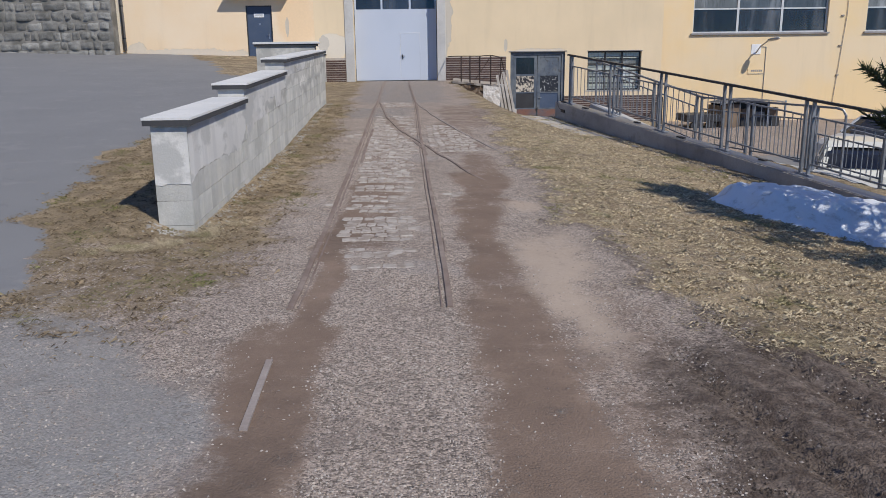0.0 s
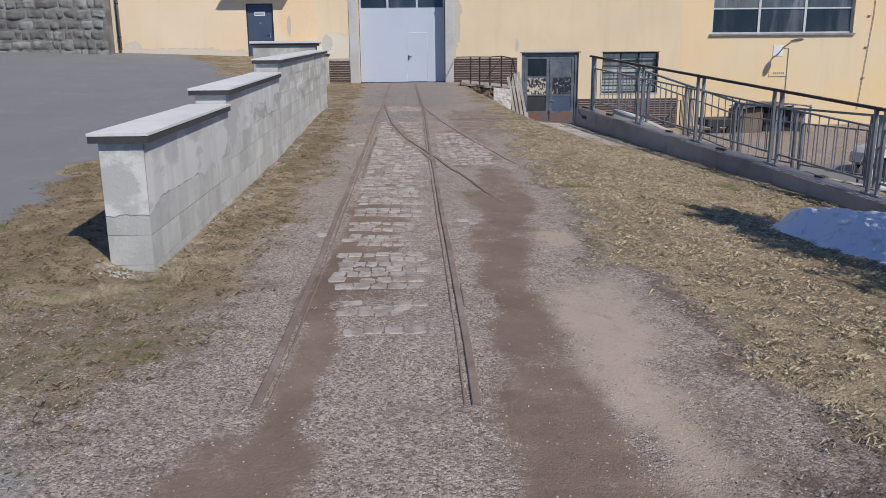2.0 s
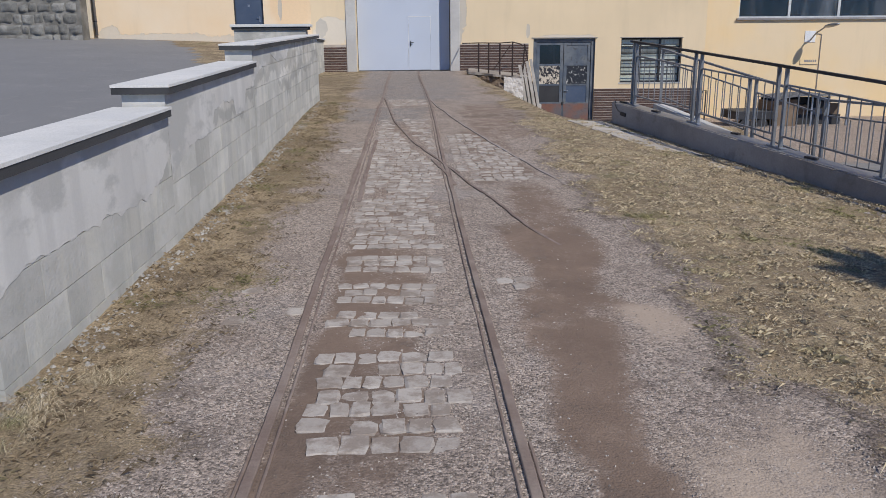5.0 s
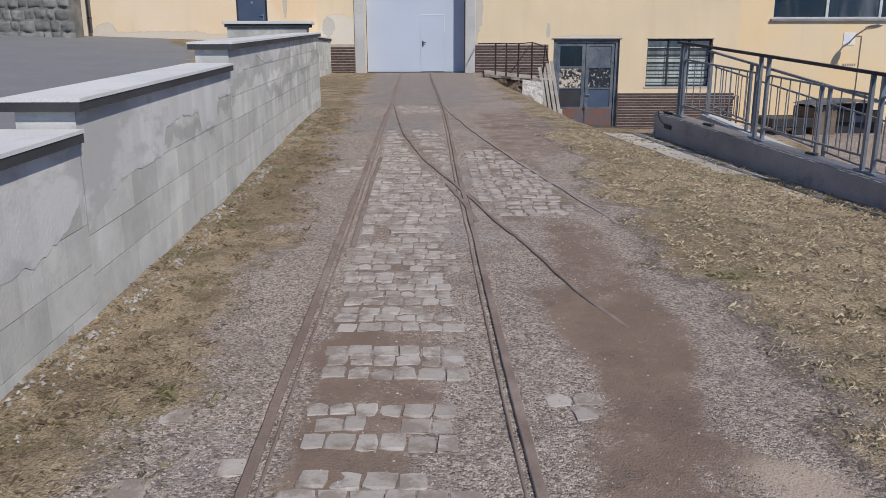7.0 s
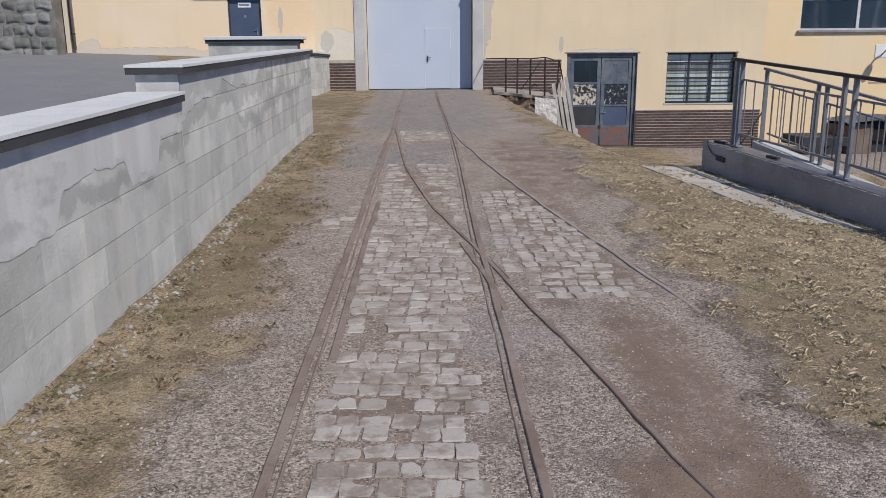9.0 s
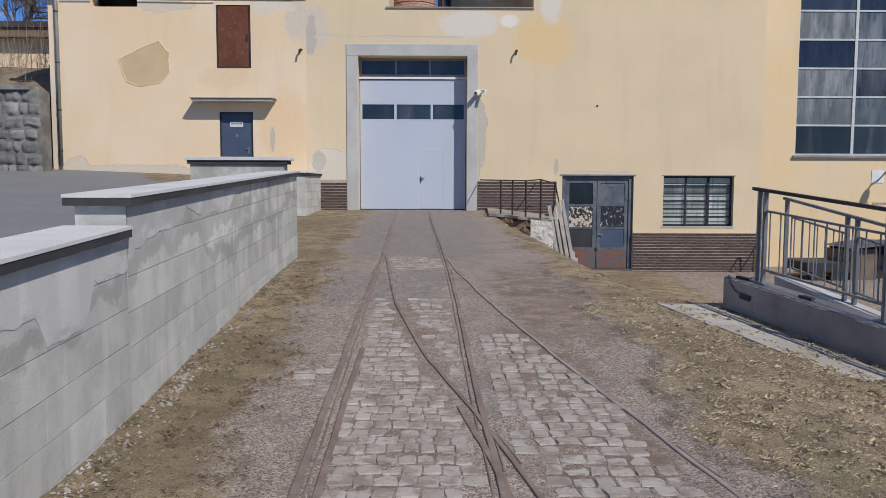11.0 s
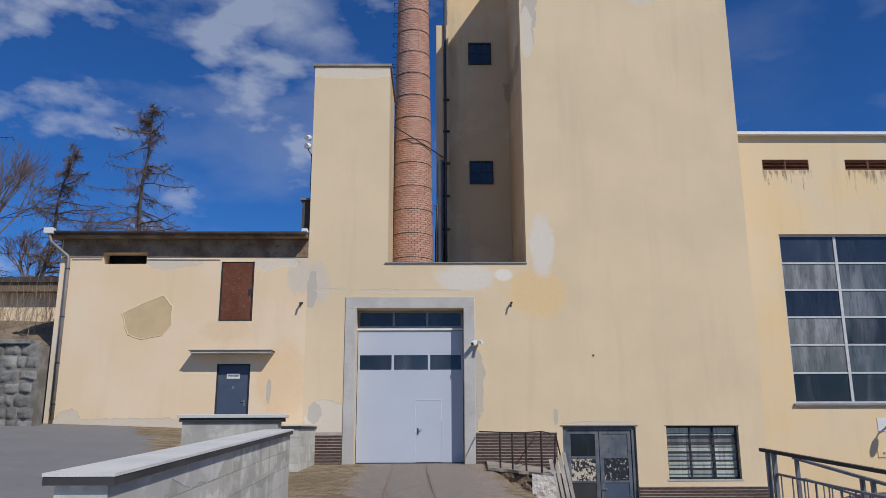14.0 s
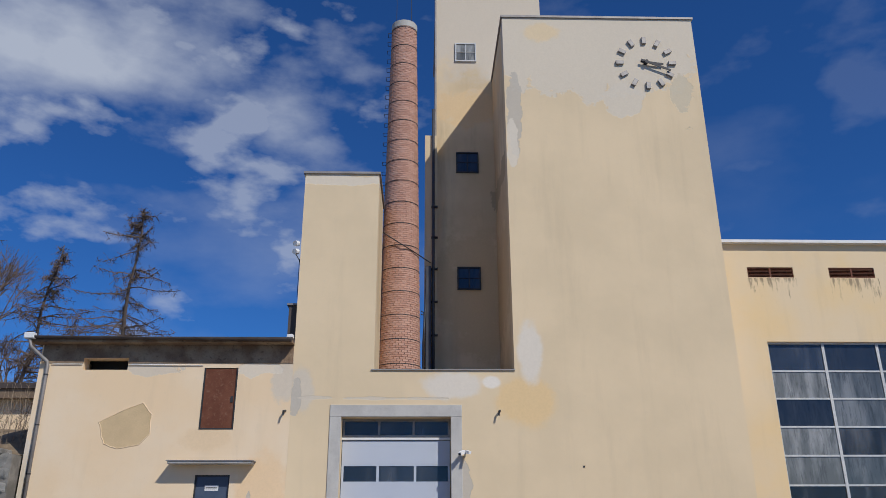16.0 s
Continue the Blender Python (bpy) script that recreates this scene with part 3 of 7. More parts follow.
    tar = k.mix(k.noise(3.0, 7, 0.7), (0.17, 0.162, 0.156), (0.28, 0.268, 0.255))
    tar = k.mix(0.6, tar, k.mix(k.split(chip_col)[0], (0.3, 0.3, 0.3), (1.65, 1.65, 1.65)), "MULTIPLY")
    grey = k.mix(k.noise(1.6, 7, 0.65), (0.255, 0.245, 0.230), (0.325, 0.315, 0.298))
    grey = k.mix(0.4, grey, k.mix(k.split(chip_col)[2], (0.5, 0.5, 0.5), (1.5, 1.5, 1.5)), "MULTIPLY")
    gravel = k.mix(k.math("MULTIPLY", cut(rc[0], 0.1, 1.1), 0.85), gravel, grey)
    col = k.mix(cut(ra[2], 0.15, 0.95), gravel, dirt)
    col = k.mix(cut(rb[0], 0.15, 1.0), col, sand)
    col = k.mix(cut(rb[1], 0.1, 1.1), col, mud)
    col = k.mix(k.math("MULTIPLY", cut(rb[2], 0.1, 1.05), 0.85), col, tar)
    col = k.mix(cut(ra[0]), col, soil)
    col = k.mix(cut(ra[1], 0.44, 0.56), col, asph)
    h = k.math("MULTIPLY", chips, -0.6)
    h = k.math("ADD", h, k.math("MULTIPLY", grain, 0.7))
    h = k.math("MULTIPLY", h, k.math("SUBTRACT", 1.0, k.math("MULTIPLY", cut(ra[1], 0.44, 0.56), 0.75)))
    h = k.math("MULTIPLY", h, k.math("SUBTRACT", 1.0, k.math("MULTIPLY", k.math("MAXIMUM", cut(ra[2]), cut(rb[0])), 0.6)))
    h = k.math("ADD", h, k.math("MULTIPLY", k.math("MULTIPLY", k.noise(16, 6, 0.7), cut(rb[1], 0.1, 1.1)), 2.6))
    k.bump(h, 0.012, 1.0)
    return k.out(col)


gme.materials.append(ground_material())
tagged(new("ground", gme), "gravel yard, dry lawn and asphalt road in one sheet", "ground", "", "structure")

# ---------------------------------------------------------------- factory front
FY = 34.6
TOWER_X0, TOWER_X1, TOWER_Z = 2.52, 10.03, 21.85
GX0, GX1, GZ0, GZ1 = -3.12, 0.40, 1.30, 6.29
main_holes = [(GX0, GX1, GZ0, GZ1), (3.53, 5.87, -0.60, 2.48), (6.85, 9.16, 0.84, 2.48)]
structure("wall_main", bm_wall(-4.77, TOWER_X1, -1.2, TOWER_Z, FY, FY + 0.55, main_holes,
                               [(-2.12, TOWER_X0, 7.8, 30), (-4.78, -2.12, 14.95, 30)]), m_plaster_main,
          "yellow rendered factory wall with patched plaster and a tall tower")
structure("wall_left", bm_wall(-13.0, -4.772, 1.0, 8.62, FY + 0.002, FY + 0.45, [(-11.58, -10.15, 7.80, 8.18), (-7.64, -6.55, 5.89, 7.87), (-7.60, -6.52, 2.2, 4.49)]),
          m_plaster_left, "pale yellow rendered wall of the lower wing")
# bodies behind the front wall
structure("wall_tower_body", bm_box(TOWER_X0, TOWER_X1, FY + 0.552, 45.0, 7.0, TOWER_Z - 0.01), m_plaster_back, "shaded yellow tower side")
structure("wall_shaft_body", bm_box(-4.77, -2.12, FY + 0.552, 37.6, 7.0, 14.94), m_plaster_back, "yellow shaft side")
structure("wall_second_tower", bm_box(0.03, 4.85, 39.2, 46.0, 5.0, 26.6), m_plaster_back, "taller yellow tower set back in shade")
structure("wall_third_tower", bm_box(-0.47, 0.028, 38.55, 39.6, 7.8, 18.75), m_plaster_back, "narrow pale wall strip behind")
structure("wall_left_end", bm_box(-13.0, -12.6, FY + 0.452, 44.0, 1.0, 8.62), m_plaster_left)
structure("wall_left_back", bm_box(-12.6, -4.772, 43.6, 44.0, 1.0, 8.62), m_plaster_left)
structure("roof_left", bm_box(-13.3, -4.772, FY - 0.46, 44.3, 8.70, 8.80), m_roof, "dark flat roof of the lower wing")
structure("roof_terrace", bm_box(-2.118, TOWER_X0 - 0.002, FY + 0.552, 39.2, 7.0, 7.78), m_roof)
structure("roof_back", bm_box(-4.77, 10.03, 45.0, 46.0, 4.0, 7.0), m_roof)
structure("trim_notch", bm_box(-2.2, TOWER_X0 + 0.02, FY - 0.05, FY + 0.5, 7.80, 7.84), m_gutter, "thin sheet metal sill")
structure("trim_shaft", bm_box(-4.83, -2.06, FY - 0.06, 37.7, 14.95, 15.03), m_gutter, "sheet metal coping")
structure("trim_tower", bm_box(TOWER_X0 - 0.06, TOWER_X1 + 0.06, FY - 0.06, 45.1, TOWER_Z, TOWER_Z + 0.09), m_gutter, "sheet metal coping")
structure("trim_second_tower", bm_box(-0.03, 4.9, 39.1, 46.1, 26.6, 26.7), m_gutter)
# unseen rooms added behind the openings, their unlit darkness put into the colour
structure("wall_room", bm_box(3.0, 9.95, 38.4, 38.6, -1.2, 6.9), m_unlit)
structure("floor_room", bm_box(3.0, 9.95, FY + 0.552, 38.4, -0.8, -0.66), m_unlit)
structure("ceiling_room", bm_box(3.0, 9.95, FY + 0.552, 38.4, 6.9, 6.98), m_unlit)
structure("wall_room_side", bm_box(2.8, 3.0, FY + 0.552, 38.6, -1.2, 6.98), m_unlit)

# hall
HY = 36.2
WIN_X = [(11.84, 17.92), (19.66, 25.74)]
hall_holes = [(a, b, 3.22, 9.21) for a, b in WIN_X]
vent_x = [11.5 + 3.06 * i for i in range(5)]
hall_holes += [(v, v + 1.72, 11.64, 12.04) for v in vent_x]
structure("wall_hall", bm_wall(9.6, 30.0, -1.4, 12.95, HY, HY + 0.45, hall_holes), m_plaster_hall, "yellow rendered hall wall")
structure("roof_hall", bm_box(9.6, 30.3, HY - 0.22, 60, 12.95, 13.06), m_white, "white metal roof edge of the hall")
# unseen hall back and floor, coloured as dark unlit space
structure("wall_hall_back", bm_box(9.6, 30.0, 47, 47.3, -1.4, 12.95), m_unlit)
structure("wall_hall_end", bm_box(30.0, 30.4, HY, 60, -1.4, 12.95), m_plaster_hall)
structure("floor_hall", bm_box(10.1, 30.0, HY + 0.452, 47, 2.4, 2.6), m_unlit)


def factory_window(name, x0, x1, z0, z1, y, cols, rows, panes, label, group, fw=0.07, bar=0.045, mf=None, flip=()):
    """A steel-framed window: outer frame, mullions and single panes."""
    mf = mf or m_winframe
    w = thing(name, ((x0 + x1) / 2, y, z0), label, "window", group)
    bm = bm_box(x0, x1, y, y + 0.08, z0, z0 + fw)
    bm_box(x0, x1, y, y + 0.08, z1 - fw, z1, bm=bm)
    bm_box(x0, x0 + fw, y, y + 0.08, z0 + fw, z1 - fw, bm=bm)
    bm_box(x1 - fw, x1, y, y + 0.08, z0 + fw, z1 - fw, bm=bm)
    part("window_frame", bm, mf, w)
    cx, cz = spread(x0 + fw, x1 - fw, cols), spread(z0 + fw, z1 - fw, rows)
    for c in cx[1:-1]:
        part("mullion", bm_box(c - bar, c + bar, y + 0.006, y + 0.075, z0 + fw, z1 - fw), mf, w)
    for c in range(cols):
        for r in range(rows):
            a, b = cx[c] + (bar if c else 0), cx[c + 1] - (bar if c < cols - 1 else 0)
            if r:
                part("glazing_bar", bm_box(a, b, y + 0.01, y + 0.07, cz[r] - bar * 0.6, cz[r] + bar * 0.6), mf, w)
            part("pane", bm_box(a, b, y + 0.035 + 0.002 * random.random(), y + 0.043, cz[r] + (bar * 0.6 if r else 0), cz[r + 1] - (bar * 0.6 if r < rows - 1 else 0)),
                 panes[(c * 7 + r * 3) % len(panes)] if not flip else (flip[min(c, 1)] if isinstance(flip[0], list) else flip)[r], w)
    return w


# pale and grey rows of panes carry painted reflections
for a, b in WIN_X:
    factory_window("factory_window", a, b, 3.22, 9.21, HY + 0.12, 3, 6, [m_glass], "tall steel-framed hall window with reflections painted into its panes", "hall windows",
                   0.07, 0.05, None, [[m_glass, m_glass_pale, m_glass_pale, m_glass_dark, m_glass_pale, m_glass_blue], [m_glass, m_glass_grey, m_glass, m_glass_grey, m_glass_grey, m_glass_blue]])
    structure("window_sill", bm_box(a - 0.08, b + 0.08, HY - 0.10, HY + 0.12, 3.15, 3.22), m_gutter)
for v in vent_x:
    vent = thing("wall_vent", (v + 0.86, HY, 11.64), "dark louvred vent grille set in the hall wall", "vent", "hall vents")
    for i in range(2):
        x0 = v + 0.86 * i
        bm = bm_box(x0, x0 + 0.86, HY + 0.02, HY + 0.08, 11.64, 11.67)
        bm_box(x0, x0 + 0.86, HY + 0.02, HY + 0.08, 12.01, 12.04, bm=bm)
        bm_box(x0, x0 + 0.03, HY + 0.02, HY + 0.08, 11.67, 12.01, bm=bm)
        bm_box(x0 + 0.83, x0 + 0.86, HY + 0.02, HY + 0.08, 11.67, 12.01, bm=bm)
        part("frame", bm, m_shutter, vent)
        for j in range(6):
            z = 11.69 + 0.055 * j
            part("slat", bm_bar((x0 + 0.03, HY + 0.06, z + 0.02), (x0 + 0.83, HY + 0.06, z + 0.02), 0.07, 0.012), m_shutter, vent)
# big lower window with bars
# its greenish and whitish panes have reflections painted in
factory_window("barred_window", 6.85, 9.16, 0.84, 2.48, FY + 0.18, 3, 6, [m_glass, m_glass_pale, m_glass], "steel workshop window with painted pale reflections behind bars", "", 0.06, 0.03, m_darkmetal,
               [m_glass_barred, m_glass_barred, m_glass_whitish, m_glass_barred, m_glass_pale, m_glass_barred])
bars = thing("window_bars", (8.0, FY + 0.1, 0.9), "dark flat iron bars across the workshop window", "window bars")
for z in (1.12, 1.40, 1.68, 1.96, 2.24):
    part("bar", bm_box(6.86, 9.15, FY + 0.085, FY + 0.10, z - 0.012, z + 0.012), m_darkmetal, bars)
for x in (7.62, 8.38):
    part("upright", bm_box(x - 0.015, x + 0.015, FY + 0.101, FY + 0.115, 0.85, 2.47), m_darkmetal, bars)
structure("window_sill", bm_box(6.8, 9.2, FY - 0.02, FY + 0.18, 0.79, 0.84), m_concrete)
structure("trim_lintel", bm_box(6.8, 9.2, FY - 0.012, FY + 0.1, 2.48, 2.505), m_gutter)
# small windows of the second tower
for z0 in (12.05, 17.3, 22.9):
    factory_window("tower_window", 0.87, 1.83, z0, z0 + 0.98, 39.13, 2, 2, [m_glass_dark] if z0 < 20 else [m_glass_pale], "small square tower window", "tower windows", 0.06, 0.02,
                   m_darkmetal if z0 < 20 else m_winframe)

# garage gateway
for nm, box in (("trim_jamb", (-3.49, GX0, GZ0, GZ1)), ("trim_jamb", (GX1, 0.76, GZ0, GZ1)), ("trim_head", (-3.49, 0.76, GZ1, 6.67))):
    structure(nm, bm_box(box[0], box[1], FY - 0.035, FY + 0.02, box[2], box[3], 0.01), m_frame, "grey concrete gateway surround")
gate = thing("garage_door", (-1.36, FY + 0.5, GZ0), "pale grey sectional garage door with a wicket door, closed", "garage door")
gy0 = FY + 0.50
panel_holes = [(-3.03, -1.98, 4.32, 4.80), (-1.90, -0.78, 4.32, 4.80), (-0.70, 0.32, 4.32, 4.80)]
for i, (za, zb) in enumerate(((1.36, 4.28), (4.282, 4.845), (4.847, 5.60))):
    hs = panel_holes if i == 1 else [(-1.172, -0.338, 1.30, 3.325)] if i == 0 else []
    part("panel", bm_wall(GX0 + 0.02, GX1 - 0.02, za, zb, gy0, gy0 + 0.05, hs), m_panel, gate)
wicket = part("wicket_door", bm_box(-1.169, -0.341, gy0 - 0.001, gy0 + 0.05, 1.37, 3.322), m_panel, gate)
bm = bm_box(-1.186, -1.172, gy0 - 0.008, gy0 - 0.001, 1.36, 3.345)
bm_box(-0.338, -0.324, gy0 - 0.008, gy0 - 0.001, 2.7, 3.345, bm=bm)
bm_box(-1.172, -0.338, gy0 - 0.008, gy0 - 0.001, 3.325, 3.345, bm=bm)
part("wicket_frame", bm, m_white, gate)
bm = bm_box(-1.12, -1.08, gy0 - 0.03, gy0 - 0.013, 2.24, 2.44, 0.004)
bm_bar((-1.10, gy0 - 0.05, 2.38), (-0.98, gy0 - 0.05, 2.38), 0.02, 0.02, bm)
part("door_handle", bm, m_darkmetal, wicket, "dark lever handle")
for h in panel_holes:
    part("pane", bm_box(h[0], h[1], gy0 + 0.02, gy0 + 0.028, h[2], h[3]), m_glass_blue, gate)
part("threshold", bm_box(GX0, GX1, gy0 - 0.03, gy0 + 0.06, 1.30, 1.355), m_darkmetal, gate)
structure("trim_bar", bm_box(GX0, GX1, gy0 - 0.05, gy0 + 0.06, 5.62, 5.69), m_white)
factory_window("transom_window", GX0 + 0.01, GX1 - 0.01, 5.70, 6.28, gy0 - 0.02, 3, 1, [m_glass_blue], "dark transom window above the garage door", "", 0.07, 0.035, m_gutter)
# unseen sheet added behind the gate, painted as darkness
structure("wall_gate_back", bm_box(GX0 - 0.3, GX1 + 0.3, FY + 1.6, FY + 1.7, 1.0, 6.9), m_unlit)

# blue side door with canopy
door = thing("door_side", (-7.06, FY + 0.1, 2.2), "dark blue-grey steel side door with a white notice, shut", "door")
part("leaf", bm_box(-7.58, -6.54, FY + 0.08, FY + 0.14, 2.2, 4.46, 0.004), m_bluedoor, door)
bm = bm_box(-7.60, -7.56, FY + 0.03, FY + 0.16, 2.2, 4.49)
bm_box(-6.56, -6.52, FY + 0.03, FY + 0.16, 2.2, 4.49, bm=bm)
bm_box(-7.56, -6.56, FY + 0.03, FY + 0.16, 4.45, 4.49, bm=bm)
part("door_frame", bm, m_darkmetal, door)
part("notice", bm_box(-7.28, -6.86, FY + 0.072, FY + 0.08, 4.02, 4.18), m_white, door, "white notice plate")
for z in (4.07, 4.11):
    part("notice_text", bm_box(-7.25, -6.90, FY + 0.069, FY + 0.072, z, z + 0.018), m_darkmetal, door)
part("badge", bm_box(-7.10, -7.02, FY + 0.072, FY + 0.08, 3.70, 3.78), m_galv, door)
bm = bm_box(-6.70, -6.66, FY + 0.06, FY + 0.08, 3.15, 3.35)
bm_bar((-6.78, FY + 0.045, 3.30), (-6.66, FY + 0.045, 3.30), 0.02, 0.02, bm)
part("door_handle", bm, m_galv, door, "metal lever handle")
canopy = thing("door_canopy", (-7.07, FY, 4.8), "thin grey concrete canopy slab over the side door", "canopy")
part("slab", bm_box(-8.36, -5.78, FY - 0.48, FY + 0.002, 4.79, 4.87, 0.012), m_concrete, canopy)
part("sheet", bm_box(-8.40, -5.74, FY - 0.52, FY, 4.872, 4.895), m_gutter, canopy)
# shutter hatch and slot vent
hatch = thing("loading_hatch", (-7.1, FY, 5.89), "rust-brown steel loading hatch, closed", "hatch")
part("leaf", bm_box(-7.60, -6.59, FY + 0.03, FY + 0.07, 5.93, 7.85, 0.004), m_shutter, hatch)
bm = bm_box(-7.64, -7.60, FY - 0.01, FY + 0.1, 5.89, 7.87)
bm_box(-6.59, -6.55, FY - 0.01, FY + 0.1, 5.89, 7.87, bm=bm)
bm_box(-7.60, -6.59, FY - 0.01, FY + 0.1, 5.89, 5.93, bm=bm)
part("frame", bm, m_darkmetal, hatch)
part("latch", bm_box(-6.72, -6.64, FY + 0.01, FY + 0.03, 6.75, 6.95), m_darkmetal, hatch)
# added dark sheet; its colour paints the unlit hollow of the slot
structure("wall_slot_shade", bm_box(-11.7, -10.0, FY + 0.9, FY + 0.95, 7.6, 8.4), m_darkmetal)

# eaves, gutter, downpipe
m_exposed = worn("exposed_eaves", (0.21, 0.135, 0.085), (0.36, 0.27, 0.18), 0.95, 0, 1.5, 25, 0.012, (0.085, 0.055, 0.04), 0.75)
for a, b, c in ((-12.95, -11.6, 8.02), (-11.598, -10.132, 8.19), (-10.13, -4.78, 8.02)):
    structure("trim_eaves", bm_box(a, b, FY - 0.018, FY + 0.001, c, 8.62), m_exposed, "bare brick band under the eaves")
structure("trim_soffit", bm_box(-13.25, -4.775, FY - 0.42, FY + 0.0, 8.63, 8.70), m_exposed)
gut = thing("gutter", (-9, FY - 0.5, 8.7), "old grey zinc gutter along the eaves", "gutter")
bm = bmesh.new()
prof = [(0.08 * math.cos(a), 0.08 * math.sin(a)) for a in [math.pi + math.pi * i / 8 for i in range(9)]]
ra_ = [[bm.verts.new((x, FY - 0.52 + p[0], (8.80 if x < -9 else 8.72) + p[1])) for p in prof] for x in (-13.35, -4.80)]
for i in range(8):
    bm.faces.new((ra_[0][i], ra_[0][i + 1], ra_[1][i + 1], ra_[1][i]))
gob = part("channel", bm, m_roof, gut)
sol = gob.modifiers.new("thick", "SOLIDIFY")
sol.thickness = 0.008
for i in range(9):
    x = -12.9 + i
    part("bracket", bm_bar((x, FY - 0.61, 8.80 - 0.0094 * i), (x, FY - 0.44, 8.80 - 0.0094 * i), 0.03, 0.012), m_darkmetal, gut)
pipe = thing("downpipe", (-12.7, FY - 0.08, 2.7), "grey zinc downpipe on the building corner", "downpipe")
part("pipe", bm_tube([(-13.2, FY - 0.52, 8.70), (-13.15, FY - 0.5, 8.45), (-12.74, FY - 0.10, 8.05), (-12.70, FY - 0.09, 7.9), (-12.70, FY - 0.09, 2.72)], 0.06, 10), m_gutter, pipe, "", True)
for z in (7.6, 6.0, 4.5, 3.2):
    part("clamp", bm_tube([(-12.70, FY - 0.09, z), (-12.70, FY - 0.09, z + 0.04)], 0.07, 10), m_darkmetal, pipe)
part("hopper", bm_box(-13.38, -13.05, FY - 0.62, FY - 0.42, 8.70, 8.90, 0.02), m_white, pipe)
conduit = thing("cable_conduit", (-9, FY - 0.03, 7.95), "thin pale cable conduit under the eaves", "conduit")
part("tube", bm_tube([(-12.6, FY - 0.03, 7.98), (-11.62, FY - 0.03, 7.98)], 0.016, 6), m_white, conduit)
part("tube", bm_tube([(-10.12, FY - 0.03, 7.97), (-7.7, FY - 0.03, 7.95)], 0.016, 6), m_white, conduit)

# plaster fallen away in one many-sided patch, its broken rim standing proud
bm = bmesh.new()
rim = []
outline = [(-10.81, 6.13), (-10.08, 6.50), (-9.49, 6.73), (-9.18, 6.37), (-9.17, 5.75), (-9.45, 5.41), (-10.15, 5.28), (-10.57, 5.43)]
for (xa, za), (xb, zb) in zip(outline, outline[1:] + outline[:1]):
    for i in range(6):
        j = 0.035 * noise.noise((lerp(xa, xb, i / 6) * 5, lerp(za, zb, i / 6) * 5, 2))
        rim.append((lerp(xa, xb, i / 6) + j, lerp(za, zb, i / 6) + j))
mid = (-9.9, 5.95)
loops = [[bm.verts.new((lerp(mid[0], x, s_), FY - d_, lerp(mid[1], z, s_))) for x, z in rim] for s_, d_ in ((1.015, -0.001), (1.0, 0.014), (0.985, 0.014), (0.975, 0.004))]
for p, q in zip(loops, loops[1:]):
    for i in range(len(rim)):
        j = (i + 1) % len(rim)
        bm.faces.new((p[i], p[j], q[j], q[i]))
structure("trim_patch_rim", bm, m_plaster_left, "broken plaster rim")
bm = bmesh.new()
bm.faces.new([bm.verts.new((lerp(mid[0], x, 0.98), FY - 0.004, lerp(mid[1], z, 0.98))) for x, z in rim])
structure("trim_bare_patch", bm, worn("bare_undercoat", (0.64, 0.475, 0.275), (0.58, 0.43, 0.25), 0.95, 0, 1.6, 40, 0.006, (0.50, 0.37, 0.21), 0.4), "tan patch where the plaster has fallen off")

# brick plinths of dark clinker
def clinker(name, x0, x1, z0, z1, y, first):
    """Backing slab with single clinker bricks in stretcher courses."""
    base = structure(name, bm_box(x0, x1, y + 0.004, y + 0.044, z0, z1), m_mortar, "dark clinker brick plinth")
    course, length = 0.095, 0.262
    shared = {}
    rest = bmesh.new()
    rows = int((z1 - z0) / course)
    for r in range(rows):
        z = z0 + r * course
        x = x0 - (length / 2 if r % 2 else 0)
        while x < x1 - 0.02:
            a, b = max(x, x0), min(x + length - 0.006, x1)
            if b - a > 0.04:
                w = round(b - a, 3)
                if len(shared) < 40 and first[0] > 0:
                    if w not in shared:
                        bm = bm_box(0, w, -0.006, 0.02, 0, course - 0.030)
                        me = bpy.data.meshes.new("brick")
                        bmesh.ops.recalc_face_normals(bm, faces=bm.faces)
                        bm.to_mesh(me)
                        bm.free()
                        me.materials.append(m_brick_dark)
                        shared[w] = me
                    ob = new("brick", shared[w])
                    ob.location = (a, y - 0.005 * random.random(), z + 0.015)
                    ob.parent = base
                    first[0] -= 1
                else:
                    bm_box(a, b, y - 0.006 - 0.005 * random.random(), y + 0.02, z + 0.015, z + course - 0.015, bm=rest)
            x += length
    if rest.verts:
        tagged(part("brickwork", rest, m_brick_dark_i, base), kind="stuff")
    else:
        rest.free()


clinker("wall_plinth_left", -4.60, -3.50, 1.0, 2.32, FY - 0.045, [260])
clinker("wall_plinth_middle", 0.77, 3.34, 0.1, 2.31, FY - 0.045, [290])
clinker("wall_plinth_right", 5.88, 10.03, -1.0, 0.62, FY - 0.045, [290])

